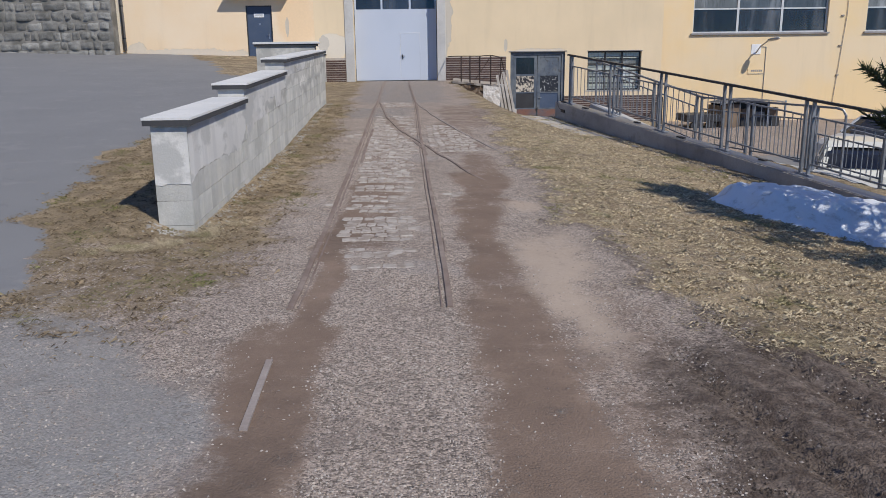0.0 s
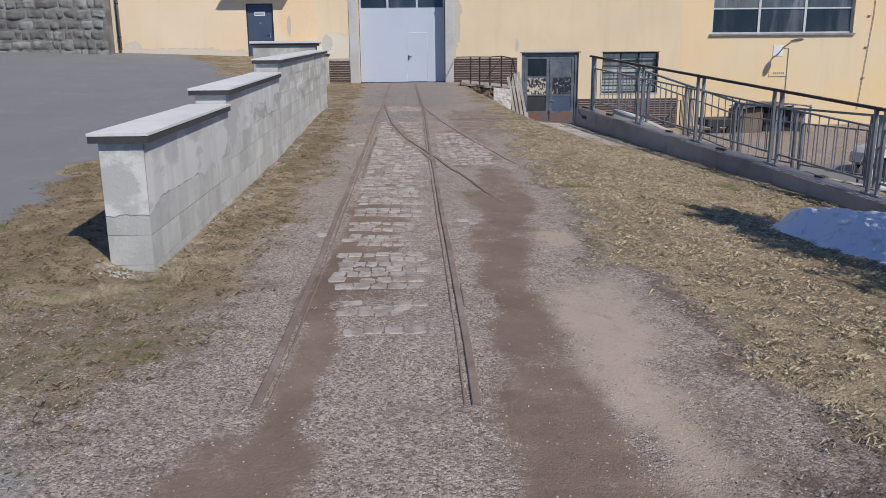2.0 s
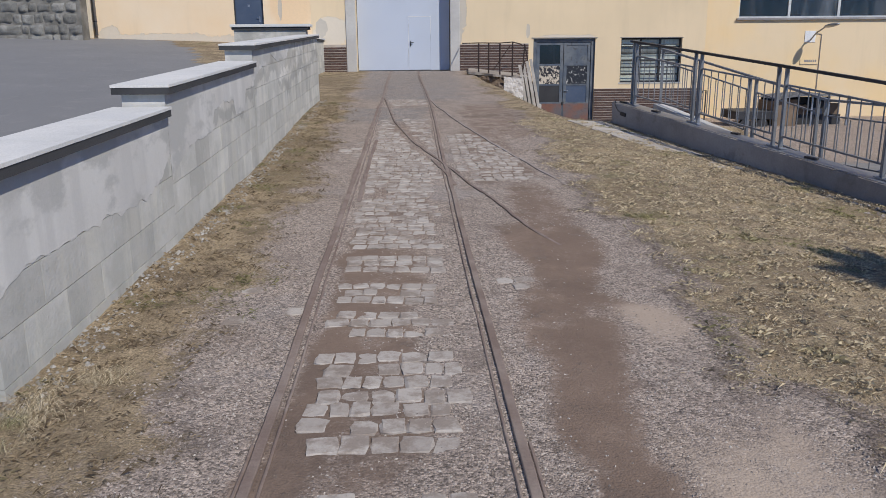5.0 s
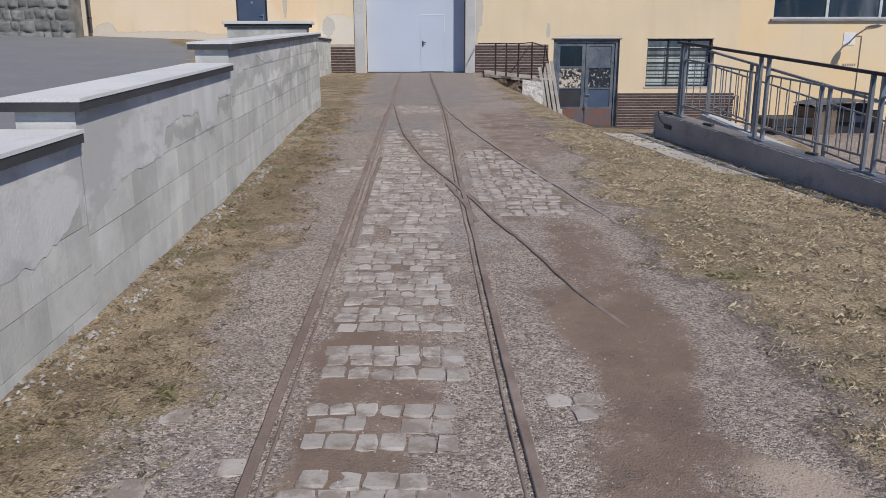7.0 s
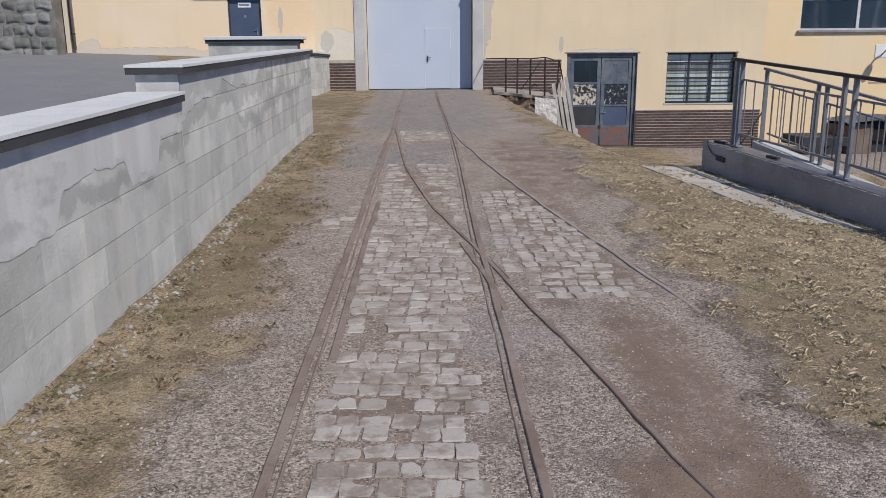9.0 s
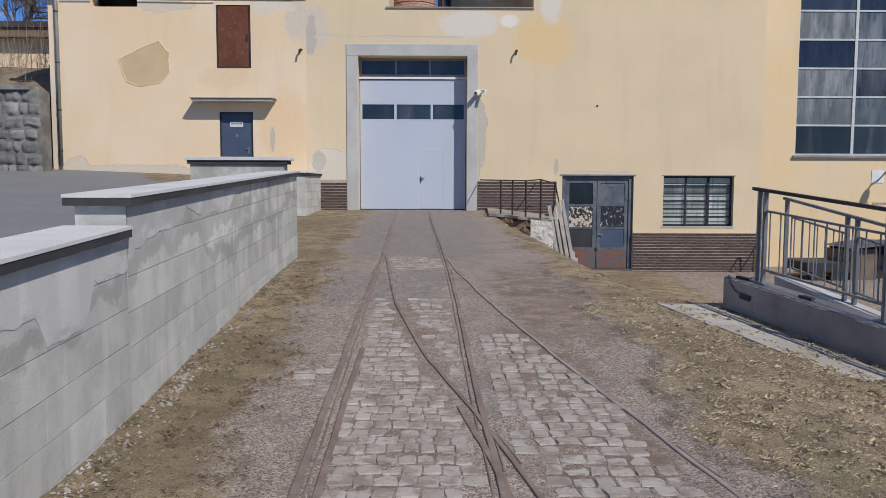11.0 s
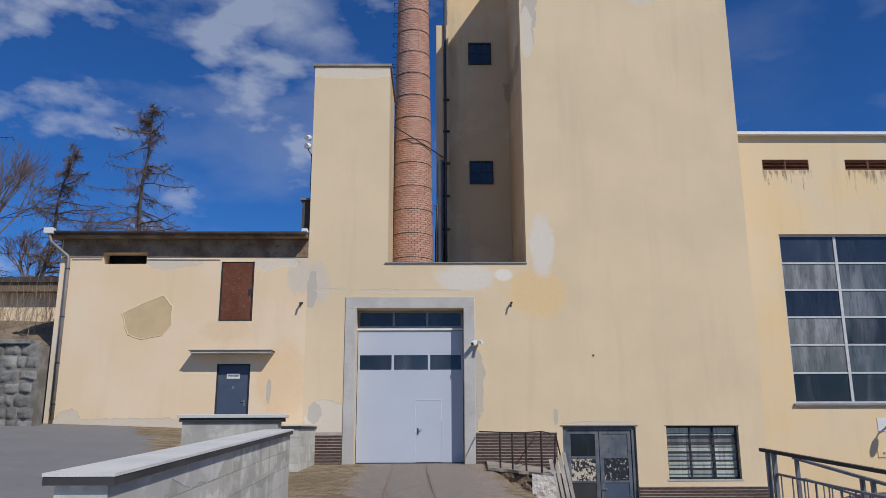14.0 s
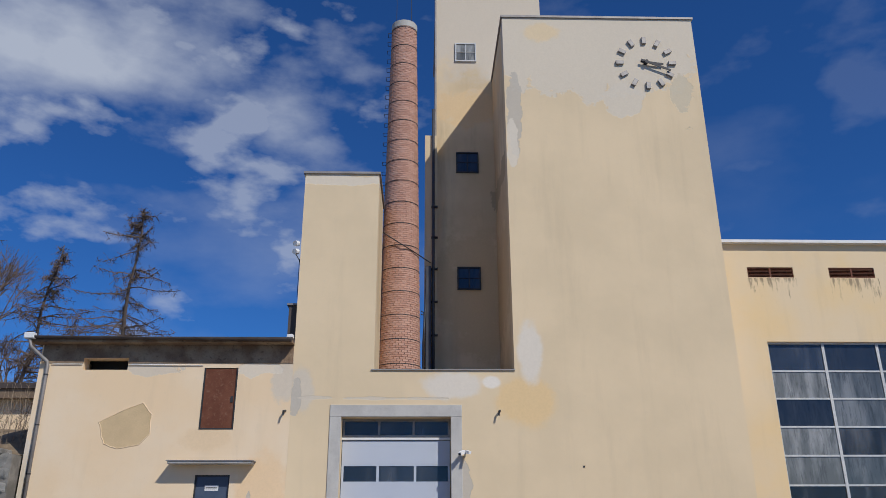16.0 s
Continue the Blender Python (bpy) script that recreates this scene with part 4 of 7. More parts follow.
# ---------------------------------------------------------------- block wall
def block_material():
    """Lime-washed block with repair smears, runs and damp at the joints."""
    k = Kit("painted_block", 0.92)
    g = k.noise(50, 6, 0.65)
    col = k.mix(k.step(k.noise(0.9, 5), 0.38, 0.62), (0.53, 0.505, 0.45), (0.645, 0.62, 0.56))
    col = k.mix(k.math("MULTIPLY", k.step(k.noise(1.7, 7, 0.6, squash=(1.0, 0.55, 1.2)), 0.475, 0.56), 0.70), col, (0.39, 0.375, 0.335))
    col = k.mix(k.math("MULTIPLY", k.step(k.noise(0.55, 9, 0.68, squash=(1.0, 0.6, 1.3)), 0.50, 0.58), 0.55), col, (0.37, 0.355, 0.315))
    col = k.mix(k.math("MULTIPLY", k.step(k.noise(2.2, 6, 0.6, squash=(1.0, 1.5, 0.18)), 0.50, 0.70), 0.75), col, (0.34, 0.325, 0.25))
    col = k.mix(k.math("MULTIPLY", k.step(k.noise(7, 7, 0.7), 0.60, 0.72), 0.5), col, (0.78, 0.76, 0.71))
    x, y, z = k.xyz()
    line_z = k.math("ADD", k.math("MULTIPLY", y, 0.062), 0.60)
    lift = k.math("ADD", k.math("SUBTRACT", z, line_z), k.math("MULTIPLY", k.math("SUBTRACT", k.noise(0.85, 8, 0.6), 0.5), 1.25))
    bare = k.mix(k.step(k.noise(3.0, 6, 0.6), 0.4, 0.62), (0.45, 0.44, 0.395), (0.54, 0.525, 0.48))
    bare = k.mix(k.math("MULTIPLY", k.step(k.noise(2.4, 6, 0.6, squash=(1.0, 1.6, 0.25)), 0.48, 0.62), 0.7), bare, (0.60, 0.575, 0.50))
    col = k.mix(k.math("MULTIPLY", k.math("SUBTRACT", 1.0, k.step(lift, -0.05, 0.0)), 0.8), col, bare)
    smear = k.math("MULTIPLY", k.step(lift, -0.04, 0.01), k.math("SUBTRACT", 1.0, k.step(lift, 0.08, 0.16)))
    col = k.mix(k.math("MULTIPLY", smear, 0.75), col, (0.37, 0.36, 0.325))
    col = k.mix(0.18, col, k.mix(g, (0.5, 0.5, 0.5), (1.5, 1.5, 1.5)), "MULTIPLY")
    r = k.rand()
    col = k.mix(1.0, col, k.mix(r, (0.86, 0.86, 0.86), (1.10, 1.10, 1.10)), "MULTIPLY")
    k.bump(k.math("ADD", g, k.math("MULTIPLY", k.noise(4, 6), 3.0)), 0.004)
    return k.out(col)


m_block = block_material()
m_block_gap = worn("block_mortar", (0.20, 0.19, 0.17), (0.52, 0.50, 0.45), 0.95, 0, 1.5, 50, 0.003)
# near-black colour paints the shade on the caps' underside
m_caplow = worn("cap_underside_shade", (0.040, 0.040, 0.042), (0.06, 0.06, 0.062), 0.9, 0, 1.5, 50, 0.002)
THICK = 0.33
block_wall = structure("wall_blocks", bm_box(-2.66, -2.50, 8.0, 14.0, 0.0, 0.3), m_block_gap, "grey concrete block wall stepping up beside the road")
block_meshes = {}
SECTIONS = [(7.65, 10.47, 1.50, 0.028), (10.47, 14.15, 1.745, 0.038), (14.15, 21.6, 2.085, 0.036)]


def skew(y0, y1, z0, slope, x_off0, x_off1, zlo, zhi, bm=None):
    """A slab following the wall line from y0 to y1 whose top and bottom rise with slope."""
    bm = bm or bmesh.new()
    vs = []
    for y in (y0, y1):
        for xo in (x_off0, x_off1):
            for z in (zlo, zhi):
                vs.append(bm.verts.new((wall_x(min(y, 21.59)) + xo, y, z + slope * (y - z0))))
    for f in ((0, 1, 3, 2), (4, 6, 7, 5), (0, 4, 5, 1), (2, 3, 7, 6), (0, 2, 6, 4), (1, 5, 7, 3)):
        bm.faces.new([vs[i] for i in f])
    return bm


COURSE, BLOCK = 0.235, 0.50
for si, (ya, yb, ztop, slope) in enumerate(SECTIONS):
    part("core", skew(ya + 0.004, yb - 0.004, ya, slope, -THICK + 0.006, -0.006, -0.3, ztop - 0.021), m_block_gap, block_wall)
    rows = 7
    for r in range(rows):
        zt = ztop - 0.019 - r * COURSE
        y = ya - (BLOCK / 2 if (r + si) % 2 else 0)
        while y < yb - 0.02:
            a, b = max(y, ya), min(y + BLOCK, yb)
            if b - a > 0.05 and zt + slope * (b - ya) > track_z(a) - 0.1:
                j = 0.0012
                part("block", skew(a + j, b - j, ya, slope, -THICK - 0.0015 * random.random(), 0.0025 * random.random(), zt - COURSE + 0.003, zt - 0.002), m_block, block_wall)
            y += BLOCK
    # cap slabs
    n = max(2, round((yb - ya) / 1.0))
    for i in range(n):
        a, b = ya - 0.06 + (yb - ya + 0.02) * i / n, ya - 0.06 + (yb - ya + 0.02) * (i + 1) / n
        part("cap_slab", skew(a + 0.002, b - 0.002, ya, slope, -THICK - 0.06, 0.06, ztop + 0.034, ztop + 0.055), m_stonecap, block_wall, "pale stone cap slab")
    # strip below the slabs, coloured as shaded underside
    part("cap_shade_strip", skew(ya - 0.055, yb - 0.045, ya, slope, -THICK - 0.055, 0.055, ztop - 0.018, ztop + 0.033), m_caplow, block_wall, "dark strip for the shaded cap underside")
# smeared render coat over the upper courses, ragged along its lower edge
k_ = Kit("render_coat", 0.9)
_g = k_.noise(50, 6, 0.65)
_c = k_.mix(k_.step(k_.noise(0.8, 5, squash=(1.0, 1.0, 0.5)), 0.40, 0.62), (0.545, 0.525, 0.485), (0.635, 0.615, 0.57))
_c = k_.mix(k_.math("MULTIPLY", k_.step(k_.noise(1.3, 7, 0.6, squash=(1.0, 0.6, 1.2)), 0.50, 0.57), 0.85), _c, (0.42, 0.41, 0.38))
_c = k_.mix(k_.math("MULTIPLY", k_.step(k_.noise(2.6, 5, 0.5, squash=(1.0, 1.5, 0.15)), 0.50, 0.62), 0.5), _c, (0.49, 0.475, 0.445))
_c = k_.mix(0.14, _c, k_.mix(_g, (0.5, 0.5, 0.5), (1.5, 1.5, 1.5)), "MULTIPLY")
k_.bump(k_.math("ADD", _g, k_.math("MULTIPLY", k_.noise(5, 4), 1.5)), 0.003)
m_coat = k_.out(_c)


def coat(points, normal):
    """A 5 mm coat under a line of (top point, depth), thrown against a face with that outward normal."""
    bm = bmesh.new()
    rows = []
    for top, deep in points:
        low = top - Vector((0, 0, deep))
        rows.append([bm.verts.new(p) for p in (top + normal * 0.0048, low + normal * 0.0045, low - normal * 0.004 - Vector((0, 0, 0.003)))])
    for p, q in zip(rows, rows[1:]):
        for i in range(2):
            bm.faces.new((p[i], p[i + 1], q[i + 1], q[i]))
    return bm


def ragged(v, seed):
    return 0.05 * noise.noise((v * 2.3, seed, 0)) + 0.035 * noise.noise((v * 8, seed, 2)) + 0.014 * noise.noise((v * 22, seed, 4))


COATS = [(0, 7.652, 10.468, [(7.6, 0.54), (8.0, 0.47), (9.4, 0.47), (9.6, 0.52), (10.2, 0.47), (10.5, 0.26)]), (1, 10.472, 14.148, [(10.4, 0.70), (11.0, 0.48), (11.9, 0.47), (12.0, 0.28), (12.9, 0.26), (13.0, 0.45), (13.5, 0.44), (13.6, 0.22), (14.2, 0.22)]),
         (2, 14.152, 17.4, [(14.1, 0.42), (14.5, 0.24), (15.4, 0.22), (15.5, 0.10), (16.1, 0.22), (16.9, 0.22), (17.4, 0.05)])]
for si, y0, y1, depths in COATS:
    ya, yb, ztop, slope = SECTIONS[si]
    ys_, ds_ = [d[0] for d in depths], [d[1] for d in depths]
    pts = [(Vector((wall_x(y), y, ztop - 0.020 + slope * (y - ya))), max(0.03, line(y, ys_, ds_) + ragged(y, si))) for y in spread(y0, y1, 90)]
    part("render_coat", coat(pts, Vector((1, 0.03, 0)).normalized()), m_coat, block_wall, "smooth pale render coat with a ragged lower edge")
for si in (0, 1, 2):
    ya, yb, ztop, slope = SECTIONS[si]
    pts = [(Vector((x, ya, ztop - 0.020)), 0.55 + ragged(x, 9 + si)) for x in spread(wall_x(ya) - THICK + 0.002, wall_x(ya) + 0.004, 24)]
    part("render_coat", coat(pts, Vector((0, -1, 0))), m_coat, block_wall)
# return wall and run to the building
ret = structure("wall_return", bm_box(-4.75, -3.16, 22.4, 22.7, 0.9, 2.53), m_block, "short grey block return wall")
part("cap_slab", bm_box(-4.82, -3.05, 22.33, 22.77, 2.59, 2.65, 0.006), m_stonecap, ret)
part("cap_shade_strip", bm_box(-4.79, -3.10, 22.36, 22.74, 2.531, 2.588), m_caplow, ret)
stub = structure("wall_stub", bm_box(-5.6, -4.36, 31.56, 34.54, 0.6, 2.42), m_block_gap, "short block wall stub against the building")
for r in range(7):
    zt = 2.425 - r * COURSE
    x = -5.6 - (0.25 if r % 2 else 0)
    while x < -4.38:
        a, b = max(x, -5.6), min(x + BLOCK, -4.355)
        part("block", bm_box(a + 0.002, b - 0.002, 31.54, 31.558, zt - COURSE + 0.003, zt - 0.002), m_block, stub)
        x += BLOCK
    y = 31.56 - (0.25 if r % 2 else 0)
    while y < 34.5:
        a, b = max(y, 31.56), min(y + BLOCK, 34.54)
        part("block", bm_box(-4.358, -4.342, a + 0.002, b - 0.002, zt - COURSE + 0.003, zt - 0.002), m_block, stub)
        y += BLOCK
part("cap_slab", bm_box(-5.65, -4.28, 31.48, 34.54, 2.50, 2.54), m_stonecap, stub)
part("cap_shade_strip", bm_box(-5.64, -4.30, 31.50, 34.54, 2.43, 2.498), m_caplow, stub)

# ---------------------------------------------------------------- rails in the yard
RAIL_L = [(-1.09, 5.2), (-1.11, 6.15), (-1.16, 8.0), (-1.22, 10.0), (-1.27, 12.0), (-1.32, 14.4), (-1.37, 17.0), (-1.44, 21.3), (-1.60, 26.0), (-1.76, 31.0), (-1.84, 35.0)]
RAIL_R = [(-0.05, 5.2), (-0.06, 6.15), (-0.10, 8.0), (-0.15, 10.0), (-0.19, 12.0), (-0.26, 14.4), (-0.31, 17.0), (-0.42, 21.3), (-0.58, 26.0), (-0.74, 31.0), (-0.82, 35.0)]
BR_L = [(-1.40, 21.8), (-1.32, 21.0), (-1.20, 19.6), (-1.0, 17.6), (-0.61, 15.4), (-0.29, 14.15), (-0.08, 13.1), (0.26, 11.57), (0.47, 10.56), (0.68, 9.9)]
BR_R = [(-0.40, 21.6), (-0.28, 20.0), (-0.08, 18.5), (0.17, 17.0), (0.50, 15.3), (0.78, 13.95), (1.0, 12.75), (1.12, 12.2)]


def sample(pts, step=0.10):
    ys = [p[1] for p in pts]
    if ys[0] > ys[-1]:
        return sample(pts[::-1], step)[::-1]
    n = max(2, int((ys[-1] - ys[0]) / step))
    out = []
    for y in spread(ys[0], ys[-1], n):
        i = max(1, min(len(ys) - 2, int(np.searchsorted(ys, y)) - 1))
        (xa, ya), (xb, yb), (xc, yc) = pts[i - 1], pts[i], pts[i + 1]
        x = xa * (y - yb) * (y - yc) / ((ya - yb) * (ya - yc)) + xb * (y - ya) * (y - yc) / ((yb - ya) * (yb - yc)) + xc * (y - ya) * (y - yb) / ((yc - ya) * (yc - yb))
        out.append((0.5 * x + 0.5 * float(np.interp(y, ys, [p[0] for p in pts])), y))
    return out


def bm_rail(pts, proud=0.012, w=0.055, shift=0.0, sink=False):
    """A rail strip let into the ground, shifted sideways from the line."""
    bm = bmesh.new()
    prof = [(-w / 2, -0.10), (-w / 2, proud - 0.004), (-w / 2 + 0.004, proud), (w / 2 - 0.004, proud), (w / 2, proud - 0.004), (w / 2, -0.10)]
    rings = []
    for i, (x, y) in enumerate(pts):
        sunk = 0.016 * smooth01(i, len(pts) - 14, len(pts) - 1) if sink else 0.0
        xa, ya = pts[max(i - 1, 0)]
        xb, yb = pts[min(i + 1, len(pts) - 1)]
        d = Vector((xb - xa, yb - ya, 0)).normalized()
        side = Vector((d.y, -d.x, 0))
        z = ground_z(x, y) + 0.003 + rough_z(x, y) - sunk
        rings.append([bm.verts.new(Vector((x, y, z + pz)) + side * (px + shift)) for px, pz in prof])
    for a, b in zip(rings, rings[1:]):
        for j in range(len(prof) - 1):
            bm.faces.new((a[j], a[j + 1], b[j + 1], b[j]))
    bm.faces.new(rings[0])
    bm.faces.new(rings[-1][::-1])
    return bm


m_palerail = worn("worn_pale_rail", (0.30, 0.25, 0.22), (0.37, 0.32, 0.285), 0.8, 0.1, 3, 50, 0.002, (0.20, 0.16, 0.13), 0.4)
for pts, fl, nm in ((sample(RAIL_L), 1, "main"), (sample(RAIL_R), -1, "main"), (sample(BR_L), 0, "branch"), (sample(BR_R), 0, "pale")):
    r = thing("rail", (pts[0][0], pts[0][1], ground_z(*pts[0])), "rusty narrow-gauge rail sunk in the yard surface", "rail", "yard rails")
    part("rail_head", bm_rail(pts, 0.010, 0.044 if fl else 0.032, 0.0, not fl), m_palerail if nm == "pale" else m_rustrail, r)
    if fl:
        part("guard_lip", bm_rail(pts, 0.004, 0.014, fl * 0.055), m_rustrail, r)
    for i in range(15, len(pts) - 6, 65):
        part("joint_plate", bm_rail(pts[i:i + 6], 0.0035, 0.016, -0.034 * (fl or 1)), m_rustrail, r)
chk = thing("check_rail", (-1.2, 12, 0.6), "short rusty check rail beside the running rail", "rail")
part("rail_profile", bm_rail(sample([(-1.14, 11.9), (-1.17, 13.0), (-1.20, 14.5), (-1.21, 15.8)]), 0.008, 0.042), m_rustrail, chk)
chk2 = thing("wing_rail", (-0.2, 14, 0.6), "short rusty wing rail at the crossing", "rail")
part("rail_profile", bm_rail(sample([(-0.16, 12.7), (-0.24, 13.3), (-0.40, 14.3)]), 0.008, 0.042), m_rustrail, chk2)
slot = thing("steel_strip", (-1.1, 3.7, 0.4), "pale worn steel strip flush in the gravel", "strip")
part("bar", bm_bar((-1.01, 3.50, ground_z(-1.01, 3.5) + 0.004), (-1.05, 4.31, ground_z(-1.05, 4.31) + 0.004), 0.035, 0.02), m_palerail, slot)

# ---------------------------------------------------------------- ramp plinth and railings
m_plinth = worn("mottled_concrete", (0.28, 0.255, 0.23), (0.40, 0.37, 0.335), 0.9, 0, 0.9, 45, 0.005, (0.15, 0.13, 0.11), 0.45)
m_steelrail = worn("grey_steel_rail", (0.20, 0.21, 0.225), (0.28, 0.285, 0.295), 0.45, 0.5, 2, 60, 0.0006, (0.10, 0.085, 0.075), 0.4)
m_handrail = worn("dark_handrail", (0.05, 0.043, 0.04), (0.075, 0.065, 0.06), 0.5, 0.3, 2, 50, 0.0006)
DIR = Vector((0.318, -1.0, 0)).normalized()
PERP = Vector((1.0, 0.318, 0)).normalized()
START = Vector((2.72, 17.9, 0))
SLOPE = 0.105 * 0.953


def along(s, off, z):
    p = START + DIR * s + PERP * off
    return (p.x, p.y, z - SLOPE * max(0.0, s))


def ramp_slab(s0, s1, o0, o1, zl, zh, bev=0):
    bm = bmesh.new()
    vs = [bm.verts.new(along(s, o, z)) for s in (s0, s1) for o in (o0, o1) for z in (zl, zh)]
    for f in ((0, 1, 3, 2), (4, 6, 7, 5), (0, 4, 5, 1), (2, 3, 7, 6), (0, 2, 6, 4), (1, 5, 7, 3)):
        bm.faces.new([vs[i] for i in f])
    return bm


ramp = thing("ramp", tuple(START), "concrete access ramp with low side kerbs sloping down", "ramp")
part("kerb", ramp_slab(0, 13, 0, 0.30, -1.0, 1.163), m_plinth, ramp, "dark concrete kerb")


def inner_z(s):
    """Walking surface of the ramp: down, a short level stretch, down again."""
    return float(np.interp(s, [-0.6, 3.5, 6.7, 13], [1.08, 0.36, 0.32, -0.60]))


def inner_slab(s0, s1, o0, o1, dz, zl):
    bm = bmesh.new()
    vs = []
    for s in (s0, s1):
        for o in (o0, o1):
            p = START + DIR * s + PERP * o
            vs += [bm.verts.new((p.x, p.y, zl)), bm.verts.new((p.x, p.y, inner_z(s) + dz))]
    for f in ((0, 1, 3, 2), (4, 6, 7, 5), (0, 4, 5, 1), (2, 3, 7, 6), (0, 2, 6, 4), (1, 5, 7, 3)):
        bm.faces.new([vs[i] for i in f])
    return bm


m_rampface = worn("pale_ramp_concrete", (0.50, 0.48, 0.45), (0.60, 0.58, 0.54), 0.9, 0, 1.2, 40, 0.004, (0.32, 0.28, 0.24), 0.4)
for s0, s1 in ((-0.55, 3.5), (3.502, 6.7), (6.702, 13)):
    part("inner_kerb", inner_slab(s0, s1, 1.19, 1.41, 0.0, -1.6), m_concrete, ramp)
    part("ramp_surface", inner_slab(max(0.01, s0), s1, 0.302, 1.188, -0.05, -1.5), m_rampface, ramp)
part("sill_strip", ramp_slab(0.02, 13, 0.02, 0.28, 1.164, 1.176), m_galv, ramp, "pale metal cover strip")


def railing(off, z_base, first, count, label, h=1.02):
    """Welded bar railing: handrail, twin posts, infill frames with thin uprights."""
    r = thing("railing", along(first, off, z_base), label, "railing")
    pitch = 1.72
    end = first + pitch * count
    part("handrail", bm_bar(along(first - 0.12, off, z_base + h), along(end + 0.1, off, z_base + h), 0.055, 0.035), m_handrail, r)
    for i in range(count + 1):
        for d in (-0.07, 0.07):
            s = first + pitch * i + d
            if i == 0 and d < 0:
                s = first - 0.02
            part("post", bm_bar(along(s, off, z_base), along(s, off, z_base + h - 0.01), 0.045, 0.035), m_steelrail, r)
        part("base_plate", bm_bar(along(first + pitch * i - 0.14, off, z_base + 0.012), along(first + pitch * i + 0.14, off, z_base + 0.012), 0.10, 0.014), m_galv, r)
    for i in range(count):
        a, b = first + pitch * i + 0.10, first + pitch * (i + 1) - 0.10
        part("lower_bar", bm_bar(along(a, off, z_base + 0.16), along(b, off, z_base + 0.16), 0.03, 0.022), m_steelrail, r)
        part("upper_bar", bm_bar(along(a, off, z_base + 0.80), along(b, off, z_base + 0.80), 0.03, 0.022), m_steelrail, r)
        for j in range(10):
            s = lerp(a + 0.05, b - 0.05, j / 9)
            part("baluster", bm_tube([along(s, off, z_base + 0.17), along(s, off, z_base + 0.79)], 0.008, 5), m_steelrail, r)
    return r


railing(0.16, 1.176, 0.38, 7, "grey steel ramp railing with thin bars on a kerb")


def inner_railing(off, label):
    """Lower railing with short panels along the inner kerb; the level part ends in a rounded hoop."""
    r = thing("railing", tuple(START + PERP * off + Vector((0, 0, 1.0))), label, "railing")

    def at(s, h):
        p = START + DIR * s + PERP * off
        return (p.x, p.y, inner_z(s) + 0.004 + h)

    H = 0.97
    for s0, s1 in ((-0.5, 3.5), (3.5, 6.62)):
        part("handrail", bm_bar(at(s0 - 0.05, H), at(s1, H), 0.05, 0.03), m_steelrail, r)
    part("hoop", bm_tube([at(6.60, H), at(6.72, H - 0.02), at(6.78, H - 0.09), at(6.79, 0.0)], 0.02, 8), m_steelrail, r)
    part("handrail", bm_bar(at(6.9, 0.70), at(12.4, 0.80), 0.05, 0.03), m_steelrail, r)
    pitch = 1.41
    for i in range(9):
        c = 0.52 + pitch * (i - 1)
        for d in (-0.07, 0.07):
            if i == 0 and d < 0:
                continue
            hh = H if c + d < 6.75 else 0.72
            part("post", bm_bar(at(c + d if i else -0.5, 0), at(c + d if i else -0.5, hh - 0.015), 0.045, 0.035), m_steelrail, r)
        if i == 8:
            break
        p0, p1 = (c if i else -0.5) + 0.10, c + pitch - 0.10
        top = 0.76 if p1 < 6.8 else 0.56
        for h in (0.14, top):
            part("panel_bar", bm_bar(at(p0, h), at(p1, h), 0.028, 0.02), m_steelrail, r)
        for j in range(7):
            q = lerp(p0 + 0.04, p1 - 0.04, j / 6)
            part("baluster", bm_tube([at(q, 0.15), at(q, top - 0.01)], 0.008, 5), m_steelrail, r)


inner_railing(1.30, "lower grey steel ramp railing with thin bars")
m_apron = worn("dusty_apron", (0.37, 0.335, 0.29), (0.47, 0.43, 0.38), 0.95, 0, 1.3, 40, 0.006, (0.22, 0.185, 0.14), 0.5)
# concrete apron slabs beside the kerb
for i in range(6):
    s0 = -0.1 + i * 0.95
    sl = thing("apron_slab", along(s0, -0.3, 0.8), "pale concrete apron slab at the ramp kerb", "slab", "apron slabs")
    bm = bmesh.new()
    vs = []
    for s in (s0, s0 + 0.93):
        for o in (-0.80 + 0.04 * (i % 3) + 0.03 * i, -0.14):
            for dz in (-0.10, 0.012):
                p = START + DIR * s + PERP * o
                vs.append(bm.verts.new((p.x, p.y, ground_z(p.x, p.y) + dz - 0.006 * i)))
    for f in ((0, 1, 3, 2), (4, 6, 7, 5), (0, 4, 5, 1), (2, 3, 7, 6), (0, 2, 6, 4), (1, 5, 7, 3)):
        bm.faces.new([vs[k] for k in f])
    part("slab", bm, m_apron, sl)
# loose metal bits on the kerb and its cable bracket
for s_, o_, w_ in ((0.12, 0.10, 0.16), (0.22, 0.22, 0.10), (1.05, 0.12, 0.14), (2.9, 0.20, 0.12), (4.4, 0.10, 0.15), (6.3, 0.21, 0.11)):
    off_ = thing("metal_offcut", along(s_, o_, 1.18), "loose rusty steel offcut lying on the kerb", "metal scrap", "metal offcuts")
    part("plate", bm_bar(along(s_, o_, 1.189), along(s_ + w_, o_ + 0.03, 1.189), 0.07, 0.022), m_handrail, off_)
brk = thing("cable_bracket", along(0.35, -0.02, 0.98), "small black cable bracket on the kerb face", "bracket")
part("plate", bm_bar(along(0.30, -0.012, 1.02), along(0.46, -0.012, 1.02), 0.02, 0.06), m_handrail, brk)
